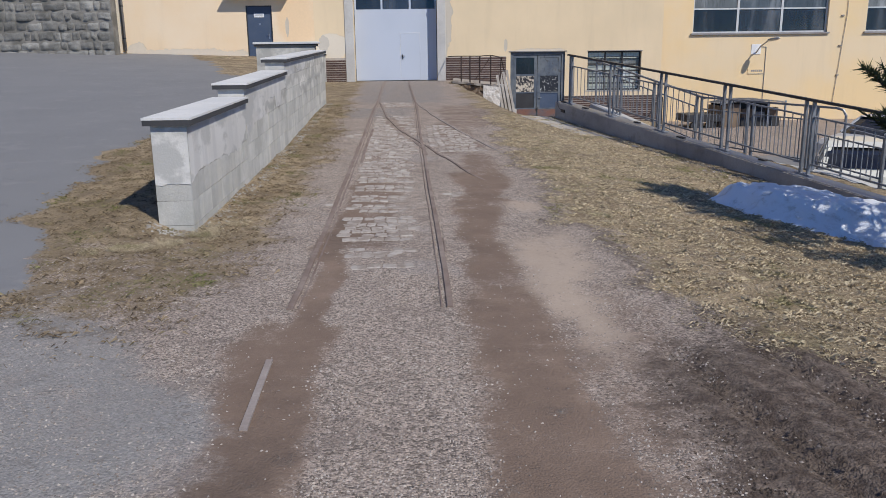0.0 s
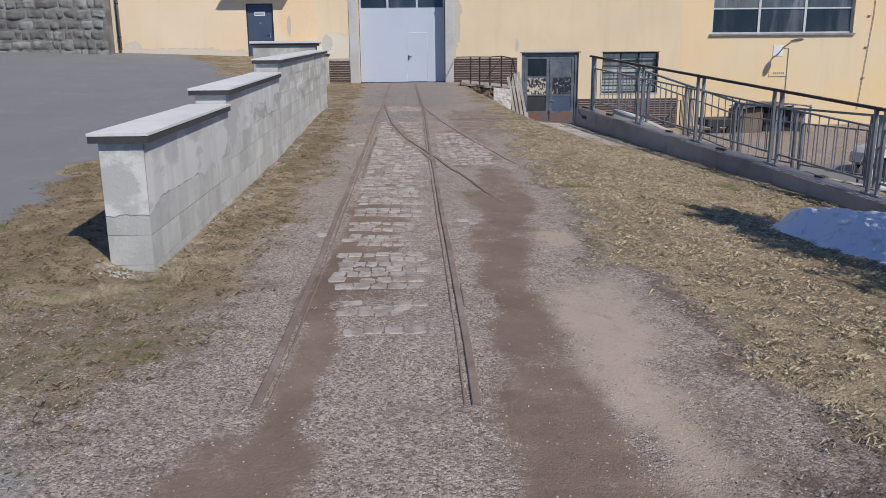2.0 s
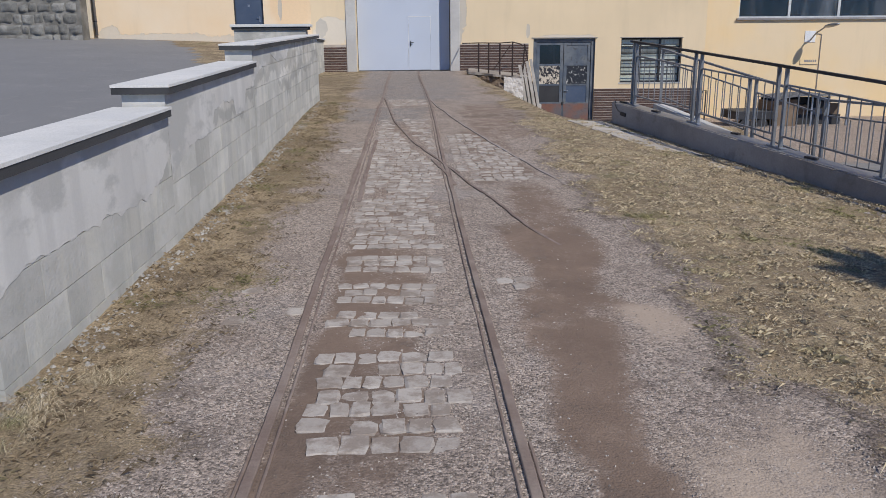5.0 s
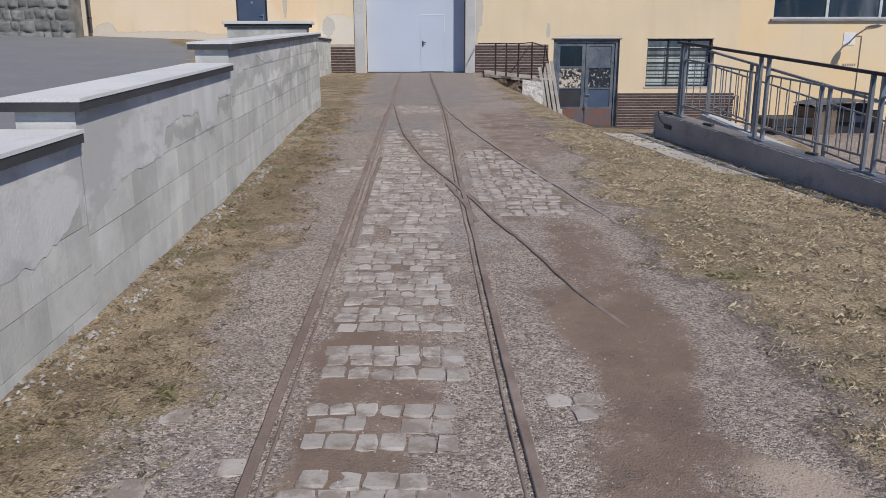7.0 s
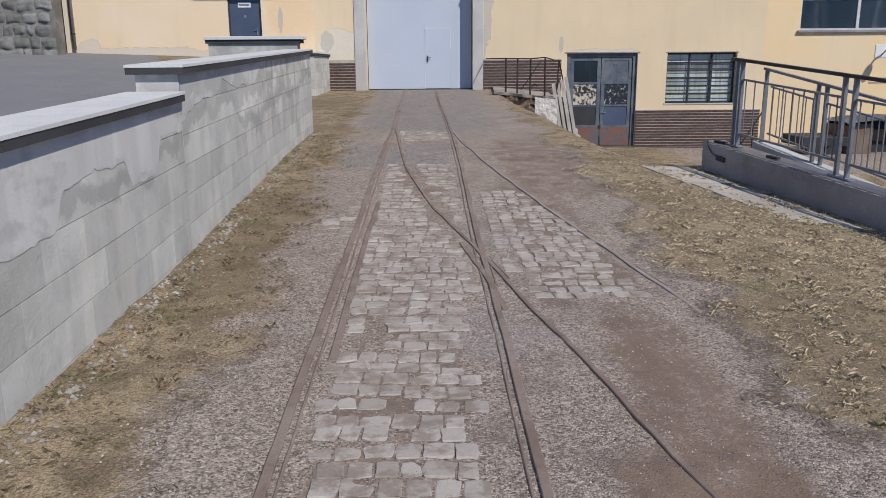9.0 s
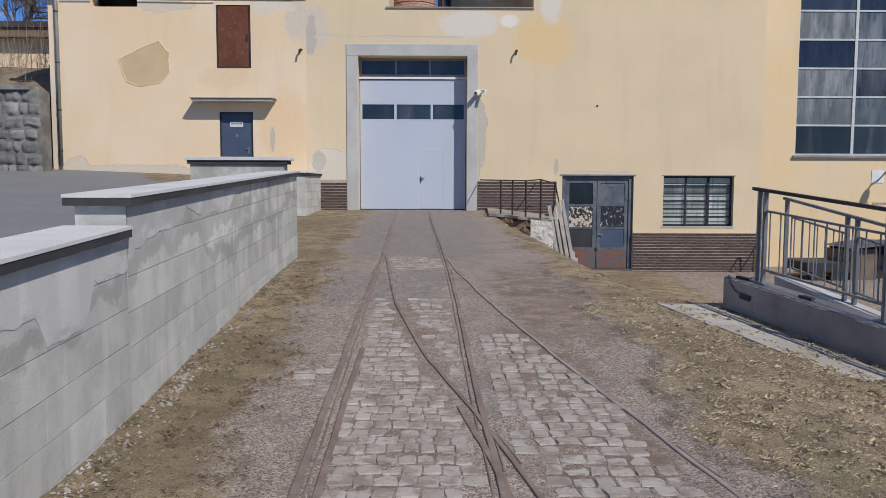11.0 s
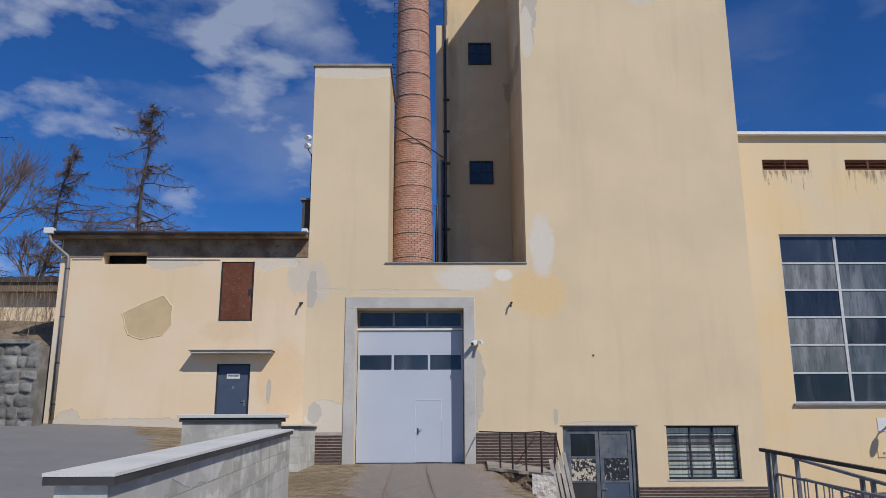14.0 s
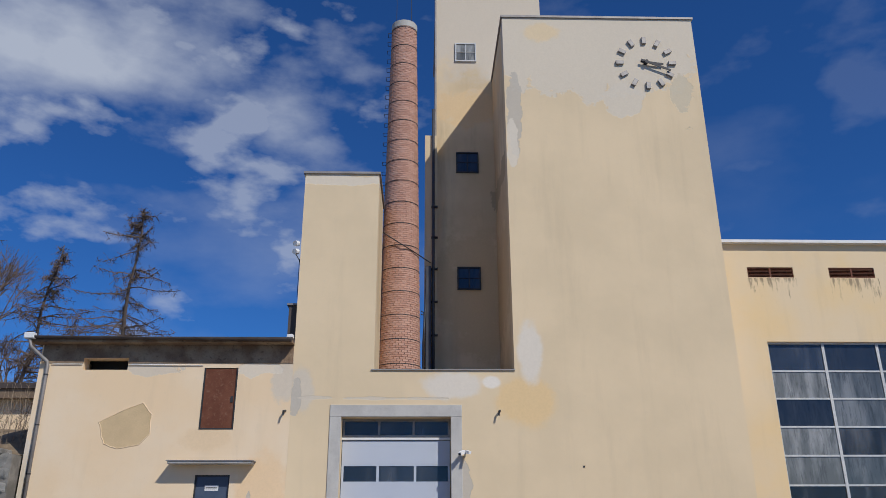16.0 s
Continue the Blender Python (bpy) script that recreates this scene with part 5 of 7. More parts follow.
part("cable", bm_tube([along(0.34, -0.012, 1.02), along(0.22, -0.02, 1.06), along(0.12, -0.012, 1.13), along(0.05, 0.03, 1.19)], 0.006, 5), m_handrail, brk)


# ---------------------------------------------------------------- chimney
CH = Vector((-1.41, 38.0, 0))


def chimney():
    c = thing("brick_chimney", (CH.x, CH.y, 6.0), "tall round tapering red brick factory chimney with iron bands", "chimney")
    z0, z1, r0, r1 = 6.0, 23.75, 0.855, 0.545
    rad = lambda z: lerp(r0, r1, (z - z0) / (z1 - z0))
    part("shaft", bm_tube([(CH.x, CH.y, z0), (CH.x, CH.y, z1)], r0 - 0.012, 48, None, r1 - 0.012), m_chim_mortar, c, "", True)
    verts, faces = [], []
    course, z, row = 0.085, z0 + 1.5, 0
    while z < z1 - 0.1:
        n = int(2 * math.pi * rad(z) / 0.22)
        for i in range(n):
            a0 = 2 * math.pi * (i + 0.5 * (row % 2)) / n + 0.012
            a1 = a0 + 2 * math.pi / n - 0.024
            if math.sin((a0 + a1) / 2) > 0.35:
                continue
            b = len(verts)
            pr = 0.004 * random.random()
            for zz in (z + 0.006, z + course - 0.008):
                r = rad(zz) + pr
                for a in (a0, a1):
                    verts.append((CH.x + r * math.cos(a), CH.y + r * math.sin(a), zz))
                    verts.append((CH.x + (r - 0.03) * math.cos(a), CH.y + (r - 0.03) * math.sin(a), zz))
            faces += [(b, b + 2, b + 6, b + 4), (b, b + 4, b + 5, b + 1), (b + 2, b + 3, b + 7, b + 6), (b + 4, b + 6, b + 7, b + 5), (b, b + 1, b + 3, b + 2)]
        z += course
        row += 1
    me = bpy.data.meshes.new("brickwork")
    me.from_pydata(verts, [], faces)
    me.materials.append(m_brick_red)
    ob = new("brickwork", me)
    ob.parent, ob.matrix_parent_inverse = c, Matrix.Translation(c.location).inverted()
    tagged(ob, kind="stuff")
    z = 8.6
    while z < 23.5:
        part("iron_band", bm_tube([(CH.x, CH.y, z), (CH.x, CH.y, z + 0.022)], rad(z) + 0.010, 40), m_darkmetal, c)
        z += 0.93
    part("crown", bm_tube([(CH.x, CH.y, 23.55), (CH.x, CH.y, 23.85)], 0.56, 40), m_concrete, c)
    # climbing irons
    z = 9.0
    while z < 23.4:
        x = CH.x - rad(z) * 0.98
        part("climbing_iron", bm_tube([(x, CH.y - 0.15, z), (x - 0.16, CH.y - 0.15, z), (x - 0.16, CH.y + 0.15, z), (x, CH.y + 0.15, z)], 0.012, 4), m_darkmetal, c)
        z += 0.45
    # short ladder at the foot
    lx = CH.x + 0.93
    for dy in (-0.2, 0.2):
        part("ladder_rail", bm_tube([(lx - 0.1, CH.y + dy, 10.75), (lx, CH.y + dy, 10.7), (lx, CH.y + dy, 7.8)], 0.022, 6), m_darkmetal, c)
    for i in range(9):
        part("rung", bm_tube([(lx, CH.y - 0.2, 8.05 + 0.3 * i), (lx, CH.y + 0.2, 8.05 + 0.3 * i)], 0.014, 5), m_darkmetal, c)
    for dx in (-0.35, 0.30):
        part("lightning_rod", bm_tube([(CH.x + dx, CH.y, 23.7), (CH.x + dx, CH.y, 25.6)], 0.012, 5), m_darkmetal, c)
    return c


chimney()
# dark riser duct against the strip behind the chimney
m_duct = worn("slate_grey_duct", (0.060, 0.066, 0.082), (0.085, 0.090, 0.105), 0.55, 0.3, 2, 40, 0.001)
riser = thing("riser_duct", (-0.28, 38.3, 7.78), "dark slate-grey riser duct with pipe clamps behind the chimney", "duct")
part("duct", bm_box(-0.42, -0.20, 38.25, 38.53, 7.78, 12.75, 0.02), m_duct, riser)
part("pipe", bm_tube([(-0.12, 38.42, 7.78), (-0.12, 38.42, 12.6), (-0.12, 38.5, 20.0)], 0.06, 8), m_duct, riser, "", True)
part("pipe", bm_tube([(-0.50, 38.3, 7.78), (-0.50, 38.3, 9.6), (-0.36, 38.3, 12.4)], 0.04, 8), m_duct, riser, "", True)
for i in range(6):
    part("clamp", bm_box(-0.20, 0.06, 38.34, 38.52, 8.6 + 1.35 * i, 8.64 + 1.35 * i), m_darkmetal, riser)
# ---------------------------------------------------------------- old workshop door
m_slab_dark = worn("dark_sill", (0.12, 0.10, 0.085), (0.18, 0.15, 0.125), 0.95, 0, 2, 30, 0.004)
od = thing("workshop_door", (4.7, FY + 0.1, -0.6), "weathered blue-grey double workshop door with rusty lower panels", "door")
oy = FY + 0.12
bm = bm_box(3.53, 3.66, oy - 0.04, oy + 0.1, -0.6, 2.48)
bm_box(5.74, 5.87, oy - 0.04, oy + 0.1, -0.6, 2.48, bm=bm)
bm_box(3.66, 5.74, oy - 0.04, oy + 0.1, 2.36, 2.48, bm=bm)
part("door_frame", bm, m_olddoor, od)
m_flaked = Kit("flaked_white_pane", 0.6)
_f = m_flaked.step(m_flaked.noise(9, 8, 0.7), 0.46, 0.52)
m_flaked = m_flaked.out(m_flaked.mix(_f, (0.03, 0.03, 0.035), (0.55, 0.48, 0.38)))
m_flecked = Kit("flecked_pane", 0.3)
_f = m_flecked.step(m_flecked.noise(11, 8, 0.7), 0.57, 0.61)
m_flecked = m_flecked.out(m_flecked.mix(_f, (0.03, 0.032, 0.038), (0.5, 0.48, 0.44)))
for x0, x1, side in ((3.67, 4.69, 0), (4.71, 5.73, 1)):
    leaf = part("leaf", bm_wall(x0, x1, -0.58, 2.35, oy, oy + 0.06, [(x0 + 0.12, x1 - 0.12, 1.55, 2.24), (x0 + 0.12, x1 - 0.12, 0.80, 1.48), (x0 + 0.12, x1 - 0.12, 0.12, 0.74)]), m_olddoor, od)
    part("pane", bm_box(x0 + 0.12, x1 - 0.12, oy + 0.02, oy + 0.03, 1.55, 2.24), m_glass_dark if not side else m_olddoor, leaf)
    part("pane", bm_box(x0 + 0.12, x1 - 0.12, oy + 0.02, oy + 0.03, 0.80, 1.48), m_flecked if side else m_flaked, leaf)
    part("panel", bm_box(x0 + 0.12, x1 - 0.12, oy + 0.02, oy + 0.03, 0.12, 0.74), m_darkmetal if not side else m_bluedoor, leaf)
    part("kick_plate", bm_box(x0 + 0.03, x1 - 0.03, oy - 0.012, oy - 0.001, -0.56, 0.06), m_rustpanel, leaf, "rusty kick plate")
part("sill", bm_box(3.53, 5.87, FY - 0.03, oy + 0.1, -0.75, -0.585), m_slab_dark, od, "dark worn sill")
part("padlock", bm_box(4.66, 4.74, oy - 0.04, oy - 0.001, 0.02, 0.12, 0.01), m_darkmetal, od)
part("door_handle", bm_bar((4.76, oy - 0.04, 0.55), (4.90, oy - 0.04, 0.55), 0.025, 0.025), m_galv, od, "worn metal handle")
structure("trim_lintel", bm_box(3.46, 5.94, FY - 0.02, FY + 0.1, 2.485, 2.52), m_gutter)

# ---------------------------------------------------------------- landing and steps by the workshop door
m_whitewash = worn("flaking_whitewash", (0.46, 0.42, 0.375), (0.60, 0.56, 0.51), 0.95, 0, 2.0, 30, 0.012, (0.28, 0.235, 0.195), 0.55)
land = thing("landing", (1.8, 32.5, 0.4), "crumbling concrete landing with a whitewashed side", "landing")
m_earth = worn("dark_earth", (0.12, 0.085, 0.06), (0.24, 0.18, 0.13), 1.0, 0, 2, 18, 0.03, (0.24, 0.18, 0.13), 0.45)
m_slab = worn("dirty_slab", (0.27, 0.235, 0.195), (0.37, 0.33, 0.285), 0.95, 0, 1.5, 30, 0.01, (0.17, 0.13, 0.10), 0.5)


def broken_slab():
    """Thin slab with a ragged, sloping front edge."""
    bm = bmesh.new()
    n = 24
    cols = []
    for i in range(n + 1):
        x = lerp(0.92, 2.74, i / n)
        top = lerp(1.375, 1.175, i / n)
        th = 0.075 + 0.035 * abs(noise.noise((x * 5, 3, 1)))
        y0 = 31.42 + 0.16 * noise.noise((x * 3.1, 0, 4)) + 0.06 * noise.noise((x * 11, 2, 4))
        cols.append([bm.verts.new(p) for p in ((x, y0, top), (x + 0.16, 34.5, top + 0.06), (x + 0.16, 34.5, top - 0.1), (x, y0 + 0.03, top - th))])
    for c, d in zip(cols, cols[1:]):
        for k in range(4):
            bm.faces.new((c[k], d[k], d[(k + 1) % 4], c[(k + 1) % 4]))
    bm.faces.new(cols[0][::-1])
    bm.faces.new(cols[-1])
    return bm


def heap_face(x0, x1, zl, zr, depth, seed, rise, n=30, m=18, amp=1.0):
    """Rough sloping face under the slab, hollowed near the top."""
    bm = bmesh.new()
    rows = []
    for j in range(m + 1):
        w = j / m
        row = []
        for i in range(n + 1):
            u = i / n
            x = lerp(x0, x1, u)
            z = lerp(lerp(zl, zr, u), lerp(1.33, 1.13, (x - 0.92) / 1.82), w)
            q = Vector((x * 4, z * 4, seed))
            y = 31.30 + rise * w + depth * smooth01(w, 0.35, 0.8) * math.sin(math.pi * min(1, max(0, u * 0.9 + 0.1))) ** 0.5
            y += amp * (0.14 * noise.noise(q) + 0.07 * noise.noise(q * 2.7) + 0.04 * noise.noise(q * 6))
            row.append(bm.verts.new((x, y, z)))
        rows.append(row)
    for c, d in zip(rows, rows[1:]):
        for i in range(n):
            bm.faces.new((c[i], c[i + 1], d[i + 1], d[i]))
    return bm


part("slab", broken_slab(), m_slab, land)
part("earth_fill", heap_face(0.80, 2.45, 0.7, -0.2, 0.16, 2.0, 0.10), m_earth, land, "dark eroded earth")
part("side_wall", heap_face(2.12, 2.78, 0.30, -0.35, 0.0, 7.0, 0.06, 30, 40, 0.28), m_whitewash, land, "flaking whitewashed rubble face")
part("end_wall", bm_box(2.70, 2.78, 31.42, 34.4, -0.4, 1.08, 0.01), m_whitewash, land)
for i in range(14):
    a = random.random()
    x, z = lerp(1.40, 2.42, a), lerp(0.90, 0.18, a) + random.uniform(-0.13, 0.13)
    s = random.uniform(0.035, 0.10)
    bm = bmesh.new()
    bmesh.ops.create_icosphere(bm, subdivisions=1, radius=s, matrix=pose(x, 31.28 + random.uniform(-0.04, 0.08), z, random.uniform(0, 90), random.uniform(0, 90), 0) @ Matrix.Diagonal((1.3, 1.0, 0.7, 1)))
    for v in bm.verts:
        v.co += Vector((noise.noise(v.co * 9), noise.noise(v.co * 9 + Vector((5, 0, 0))), noise.noise(v.co * 9 + Vector((0, 7, 0))))) * s * 0.4
    part("rubble", bm, m_whitewash if i % 3 else m_slab, land)
stairs = thing("steps", (3.2, 32.2, -0.6), "steep concrete steps beside weathered pale boards", "steps")
m_slat = worn("weathered_pale_board", (0.36, 0.325, 0.285), (0.50, 0.46, 0.41), 0.9, 0, 2.5, 45, 0.004, (0.22, 0.18, 0.15), 0.5)
for i in range(9):
    a = i / 8
    part("step", bm_box(2.80 + 0.70 * a, 2.80 + 0.70 * a + 0.24, 31.75, 33.6, -0.75, 1.18 - 0.19 * i, 0.01), m_concrete, stairs)
for i in range(4):
    o = 0.125 * i
    part("board", bm_bar((2.68 + o, 31.60 + 0.02 * (i % 2), 1.58 + 0.06 * i), (3.02 + 0.14 * i, 31.50 + 0.02 * (i % 2), -0.35), 0.105 - 0.012 * (i % 2), 0.035), m_slat, stairs)
lr = thing("landing_railing", (1.8, 31.6, 1.3), "rusty thin steel railing round the landing", "railing")
tops = [(1.28, 31.62, 2.31), (1.62, 31.60, 2.31), (2.0, 31.58, 2.30), (2.42, 31.5, 2.33)]
bots = [(1.28, 31.62, 1.33), (1.62, 31.60, 1.26), (2.0, 31.58, 1.2), (2.42, 31.5, 1.12)]
for a, b in zip(bots, tops):
    part("post", bm_tube([a, b], 0.03, 6), m_rustpost, lr)
part("handrail", bm_tube([(0.85, 34.4, 2.33), (1.28, 31.62, 2.31), (2.0, 31.58, 2.30), (2.42, 31.5, 2.33)], 0.02, 6), m_rustpost, lr)
part("handrail", bm_tube([(2.42, 31.5, 2.33), (2.98, 33.9, 2.28), (3.05, 33.9, 2.2)], 0.02, 6), m_rustpost, lr)
part("handrail", bm_tube([(2.84, 31.6, 2.26), (2.98, 31.6, 1.6), (3.42, 31.6, -0.4)], 0.022, 6), m_rustpost, lr)
part("handrail", bm_tube([(2.78, 31.6, 1.28), (2.84, 31.6, 2.26)], 0.022, 6), m_rustpost, lr)
part("brace", bm_tube([(1.95, 33.8, 1.35), (2.55, 33.8, 2.2)], 0.016, 5), m_rustpost, lr)
part("lower_rail", bm_tube([(2.85, 31.6, 1.72), (2.62, 31.6, 0.35), (2.95, 31.6, 0.15), (3.0, 31.6, 1.2)], 0.018, 5), m_rustpost, lr)
# short corner rail by the hall
cr = thing("corner_rail", (9.7, 34.0, -0.6), "dark steel handrail at the building corner", "railing")
part("handrail", bm_tube([(9.2, 33.9, -0.55), (9.85, 33.9, 0.55), (9.95, 33.9, 0.55), (9.95, 33.9, -0.6)], 0.025, 6), m_darkmetal, cr)
part("post", bm_tube([(9.6, 33.9, -0.6), (9.6, 33.9, 0.1)], 0.022, 6), m_darkmetal, cr)

# ---------------------------------------------------------------- fittings on the walls
clock = thing("tower_clock", (8.03, FY, 19.8), "faceless tower clock with dark bar marks", "clock")
CR = 1.02
for i in range(12):
    a = math.pi / 6 * i
    bm = bm_box(-0.085, 0.085, -0.09, 0.0, -0.15, 0.15, 0.012)
    ob = part("hour_mark", bm, m_gutter, clock)
    ob.matrix_parent_inverse = Matrix.Identity(4)
    ob.matrix_local = Matrix.Translation((CR * math.sin(a), -0.001, CR * math.cos(a))) @ Matrix.Rotation(a, 4, "Y")
for nm, ang, ln, y in (("minute_pointer", 113, 0.98, -0.15), ("hour_pointer", 98, 0.66, -0.11)):
    bm = bm_box(-0.045, 0.045, y, y + 0.02, -0.22, ln)
    ob = part(nm, bm, m_darkmetal, clock)
    ob.matrix_parent_inverse = Matrix.Identity(4)
    ob.matrix_local = Matrix.Rotation(radians(ang), 4, "Y")
part("hub", bm_tube([(8.03, FY - 0.17, 19.8), (8.03, FY, 19.8)], 0.08, 12), m_darkmetal, clock)

cctv = thing("security_camera", (0.82, FY - 0.06, 5.1), "small white twin security camera on a bracket", "camera")
part("bracket", bm_bar((0.84, FY, 5.05), (0.84, FY - 0.22, 5.12), 0.05, 0.05), m_galv, cctv)
part("housing", bm_bar((0.66, FY - 0.38, 5.08), (0.80, FY - 0.14, 5.18), 0.10, 0.10), m_white, cctv)
part("housing", bm_bar((0.98, FY - 0.40, 5.12), (0.88, FY - 0.14, 5.18), 0.09, 0.09), m_white, cctv)
part("lens", bm_tube([(0.655, FY - 0.39, 5.075), (0.66, FY - 0.375, 5.08)], 0.04, 8), m_darkmetal, cctv)
for x, z in ((-4.92, 6.45), (2.0, 6.45)):
    st = thing("pipe_stub", (x, FY, z), "cut rusty pipe stub sticking out of the wall", "pipe stub", "pipe stubs")
    part("pipe", bm_tube([(x, FY, z + 0.03), (x - 0.04, FY - 0.16, z), (x - 0.06, FY - 0.17, z - 0.14)], 0.035, 7), m_darkmetal, st)
hook = thing("wall_hook", (4.62, FY, 4.73), "tiny dark anchor plate in the wall", "anchor")
part("plate", bm_box(4.60, 4.65, FY - 0.02, FY, 4.71, 4.76), m_darkmetal, hook)
blk = thing("roof_stack", (-4.95, 35.2, 8.8), "small dark roof chimney beside the shaft", "roof chimney")
part("body", bm_box(-5.09, -4.79, 34.9, 35.6, 8.80, 10.10), m_roof, blk)
part("cap", bm_box(-5.16, -4.775, 34.84, 35.66, 10.10, 10.16), m_gutter, blk)
fl = thing("floodlight_cluster", (-4.8, FY + 0.1, 12.0), "small white floodlights on the shaft corner", "floodlight")
part("arm", bm_bar((-4.77, FY + 0.1, 11.6), (-4.95, FY + 0.1, 11.9), 0.03, 0.03), m_darkmetal, fl)
for dz in (0.0, 0.3):
    part("lamp_head", bm_tube([(-4.98, FY - 0.02, 11.95 + dz), (-4.90, FY + 0.12, 12.0 + dz)], 0.10, 10), m_white, fl)
part("cable", bm_tube([(-4.80, FY + 0.05, 11.7), (-4.80, FY + 0.05, 10.3)], 0.012, 5), m_darkmetal, fl)
sm = thing("sensor_box", (-4.85, FY - 0.1, 8.85), "small white box on the wall corner", "box")
part("housing", bm_box(-5.02, -4.80, FY - 0.2, FY - 0.002, 8.80, 8.97, 0.02), m_white, sm)
cab = thing("stay_cable", (-1, 38, 12.9), "sagging black cable from chimney to tower", "cable")
part("cable", bm_tube([(-2.1, 37.6, 13.9), (-1.8, 37.2, 13.55), (-1.3, 37.15, 13.2), (-0.8, 37.5, 13.0), (-0.3, 38.4, 12.98), (0.05, 39.15, 13.0)], 0.022, 5), m_darkmetal, cab)
lad = thing("tower_ladder", (-0.15, 39.2, 7.8), "dark iron ladder and pipes beside the tower", "ladder")
for dx in (-0.42, -0.12):
    part("rail", bm_tube([(dx, 39.0, 7.7), (dx, 39.0, 12.2 if dx < -0.2 else 13.2)], 0.03, 6), m_darkmetal, lad)
for i in range(15):
    part("rung", bm_tube([(-0.42, 39.0, 7.9 + 0.3 * i), (-0.12, 39.0, 7.9 + 0.3 * i)], 0.014, 5), m_darkmetal, lad)
part("pipe", bm_tube([(-0.02, 38.95, 7.7), (-0.02, 38.95, 26.5)], 0.045, 8), m_gutter, lad)
tb = thing("tower_bracket", (10.2, 36.5, 13.6), "small white bracket on the tower side", "bracket")
part("arm", bm_box(10.03, 10.25, 35.9, 36.0, 14.1, 14.2), m_white, tb)

# lamp and sign on the hall
lamp = thing("wall_lamp", (14.9, HY, 2.5), "grey street-type lamp on a curved wall bracket", "wall lamp")
part("arm", bm_tube([(14.78, HY, 2.35), (14.82, HY - 0.35, 2.62), (14.98, HY - 0.75, 2.85)], 0.03, 7), m_galv, lamp)
bm = bmesh.new()
bmesh.ops.create_uvsphere(bm, u_segments=12, v_segments=8, radius=1.0, matrix=look((15.1, HY - 0.98, 2.90), (15.4, HY - 1.6, 3.0)) @ Matrix.Diagonal((0.13, 0.075, 0.34, 1)))
part("head", bm, m_galv, lamp, "", True)
part("plate", bm_box(14.55, 14.98, HY - 0.02, HY, 2.28, 2.72, 0.004), m_white, lamp)
cb = thing("lamp_conduit", (15.25, HY, 1.0), "thin dark cable conduit running down the hall wall", "conduit")
part("tube", bm_tube([(14.95, HY - 0.02, 2.62), (15.22, HY - 0.02, 2.60), (15.22, HY - 0.02, -0.2)], 0.014, 5), m_gutter, cb)
sg = thing("wall_sign", (14.85, HY, 1.5), "pale wall sign with dark unreadable letters", "sign")
part("plate", bm_box(14.45, 15.18, HY - 0.02, HY, 1.42, 1.66), m_plaster_hall, sg)
for i in range(6):
    part("letter_bar", bm_box(14.62 + 0.085 * i, 14.68 + 0.085 * i, HY - 0.026, HY - 0.02, 1.52, 1.60), m_gutter, sg)
part("edge", bm_box(14.45, 15.18, HY - 0.026, HY - 0.02, 1.42, 1.435), m_gutter, sg)
lc = thing("lightning_conductor", (18.6, HY, 3), "thin wire with clips down the hall wall", "wire")
part("wire", bm_tube([(18.75, HY - 0.03, 12.9), (18.75, HY - 0.03, 4.0), (18.45, HY - 0.03, 0.0)], 0.012, 5), m_gutter, lc)
for z in (3.9, 2.6, 1.3):
    part("clip", bm_box(18.5, 18.62, HY - 0.06, HY, z, z + 0.05), m_gutter, lc)

# ---------------------------------------------------------------- lower yard: shed, trailer, cars
m_tarp = worn("grey_sheet", (0.22, 0.23, 0.25), (0.30, 0.31, 0.33), 0.7, 0.1, 2, 40, 0.002)
m_board = worn("brown_board", (0.16, 0.115, 0.08), (0.22, 0.16, 0.11), 0.85, 0, 2, 40, 0.003)
shed = thing("market_stall", (13.0, 33.0, -0.75), "small dark wooden stall with a grey sheet roof", "stall")
bm = bm_box(11.98, 12.06, 32.4, 34.0, -0.78, 0.30)
for v in bm.verts:
    if v.co.z > 0:
        v.co.z -= 0.12 * abs(v.co.y - 33.2)
part("side_board", bm, m_board, shed)
part("front_board", bm_box(12.06, 12.75, 32.42, 32.46, -0.78, 0.27), m_board, shed)
part("back_board", bm_box(12.08, 14.6, 33.9, 34.0, -0.78, 0.28), m_darkmetal, shed)
part("counter", bm_box(12.8, 14.6, 32.9, 33.2, -0.78, -0.30), m_darkmetal, shed)
bm = bmesh.new()
rows = [[bm.verts.new((11.9 + 0.14 * i, 32.2 + 0.3 * j, 0.30 + 0.16 * math.sin(i / 20 * math.pi) ** 0.6 + 0.03 * noise.noise((i * 0.4, j * 0.6, 3)) - 0.05 * (j == 0))) for i in range(21)] for j in range(7)]
for c_, d_ in zip(rows, rows[1:]):
    for i in range(20):
        bm.faces.new((c_[i], c_[i + 1], d_[i + 1], d_[i]))
bmesh.ops.solidify(bm, geom=bm.faces[:], thickness=0.03)
part("roof_sheet", bm, m_tarp, shed, "", True)
for x in (13.3, 13.9, 14.6):
    part("post", bm_box(x - 0.03, x + 0.03, 32.42, 32.48, -0.78, 0.40), m_galv, shed)
for x, h in ((13.0, 0.35), (13.5, 0.22), (14.1, 0.4)):
    part("crate", bm_box(x, x + 0.42, 32.9, 33.2, -0.30, -0.30 + h, 0.01), m_board if h > 0.3 else m_tarp, shed)
tr = thing("flat_trailer", (11.2, 33.0, -0.75), "dark low flatbed trailer parked by the wall", "trailer")
part("bed", bm_box(10.55, 11.95, 32.3, 33.9, -0.42, -0.12, 0.02), m_darkmetal, tr)
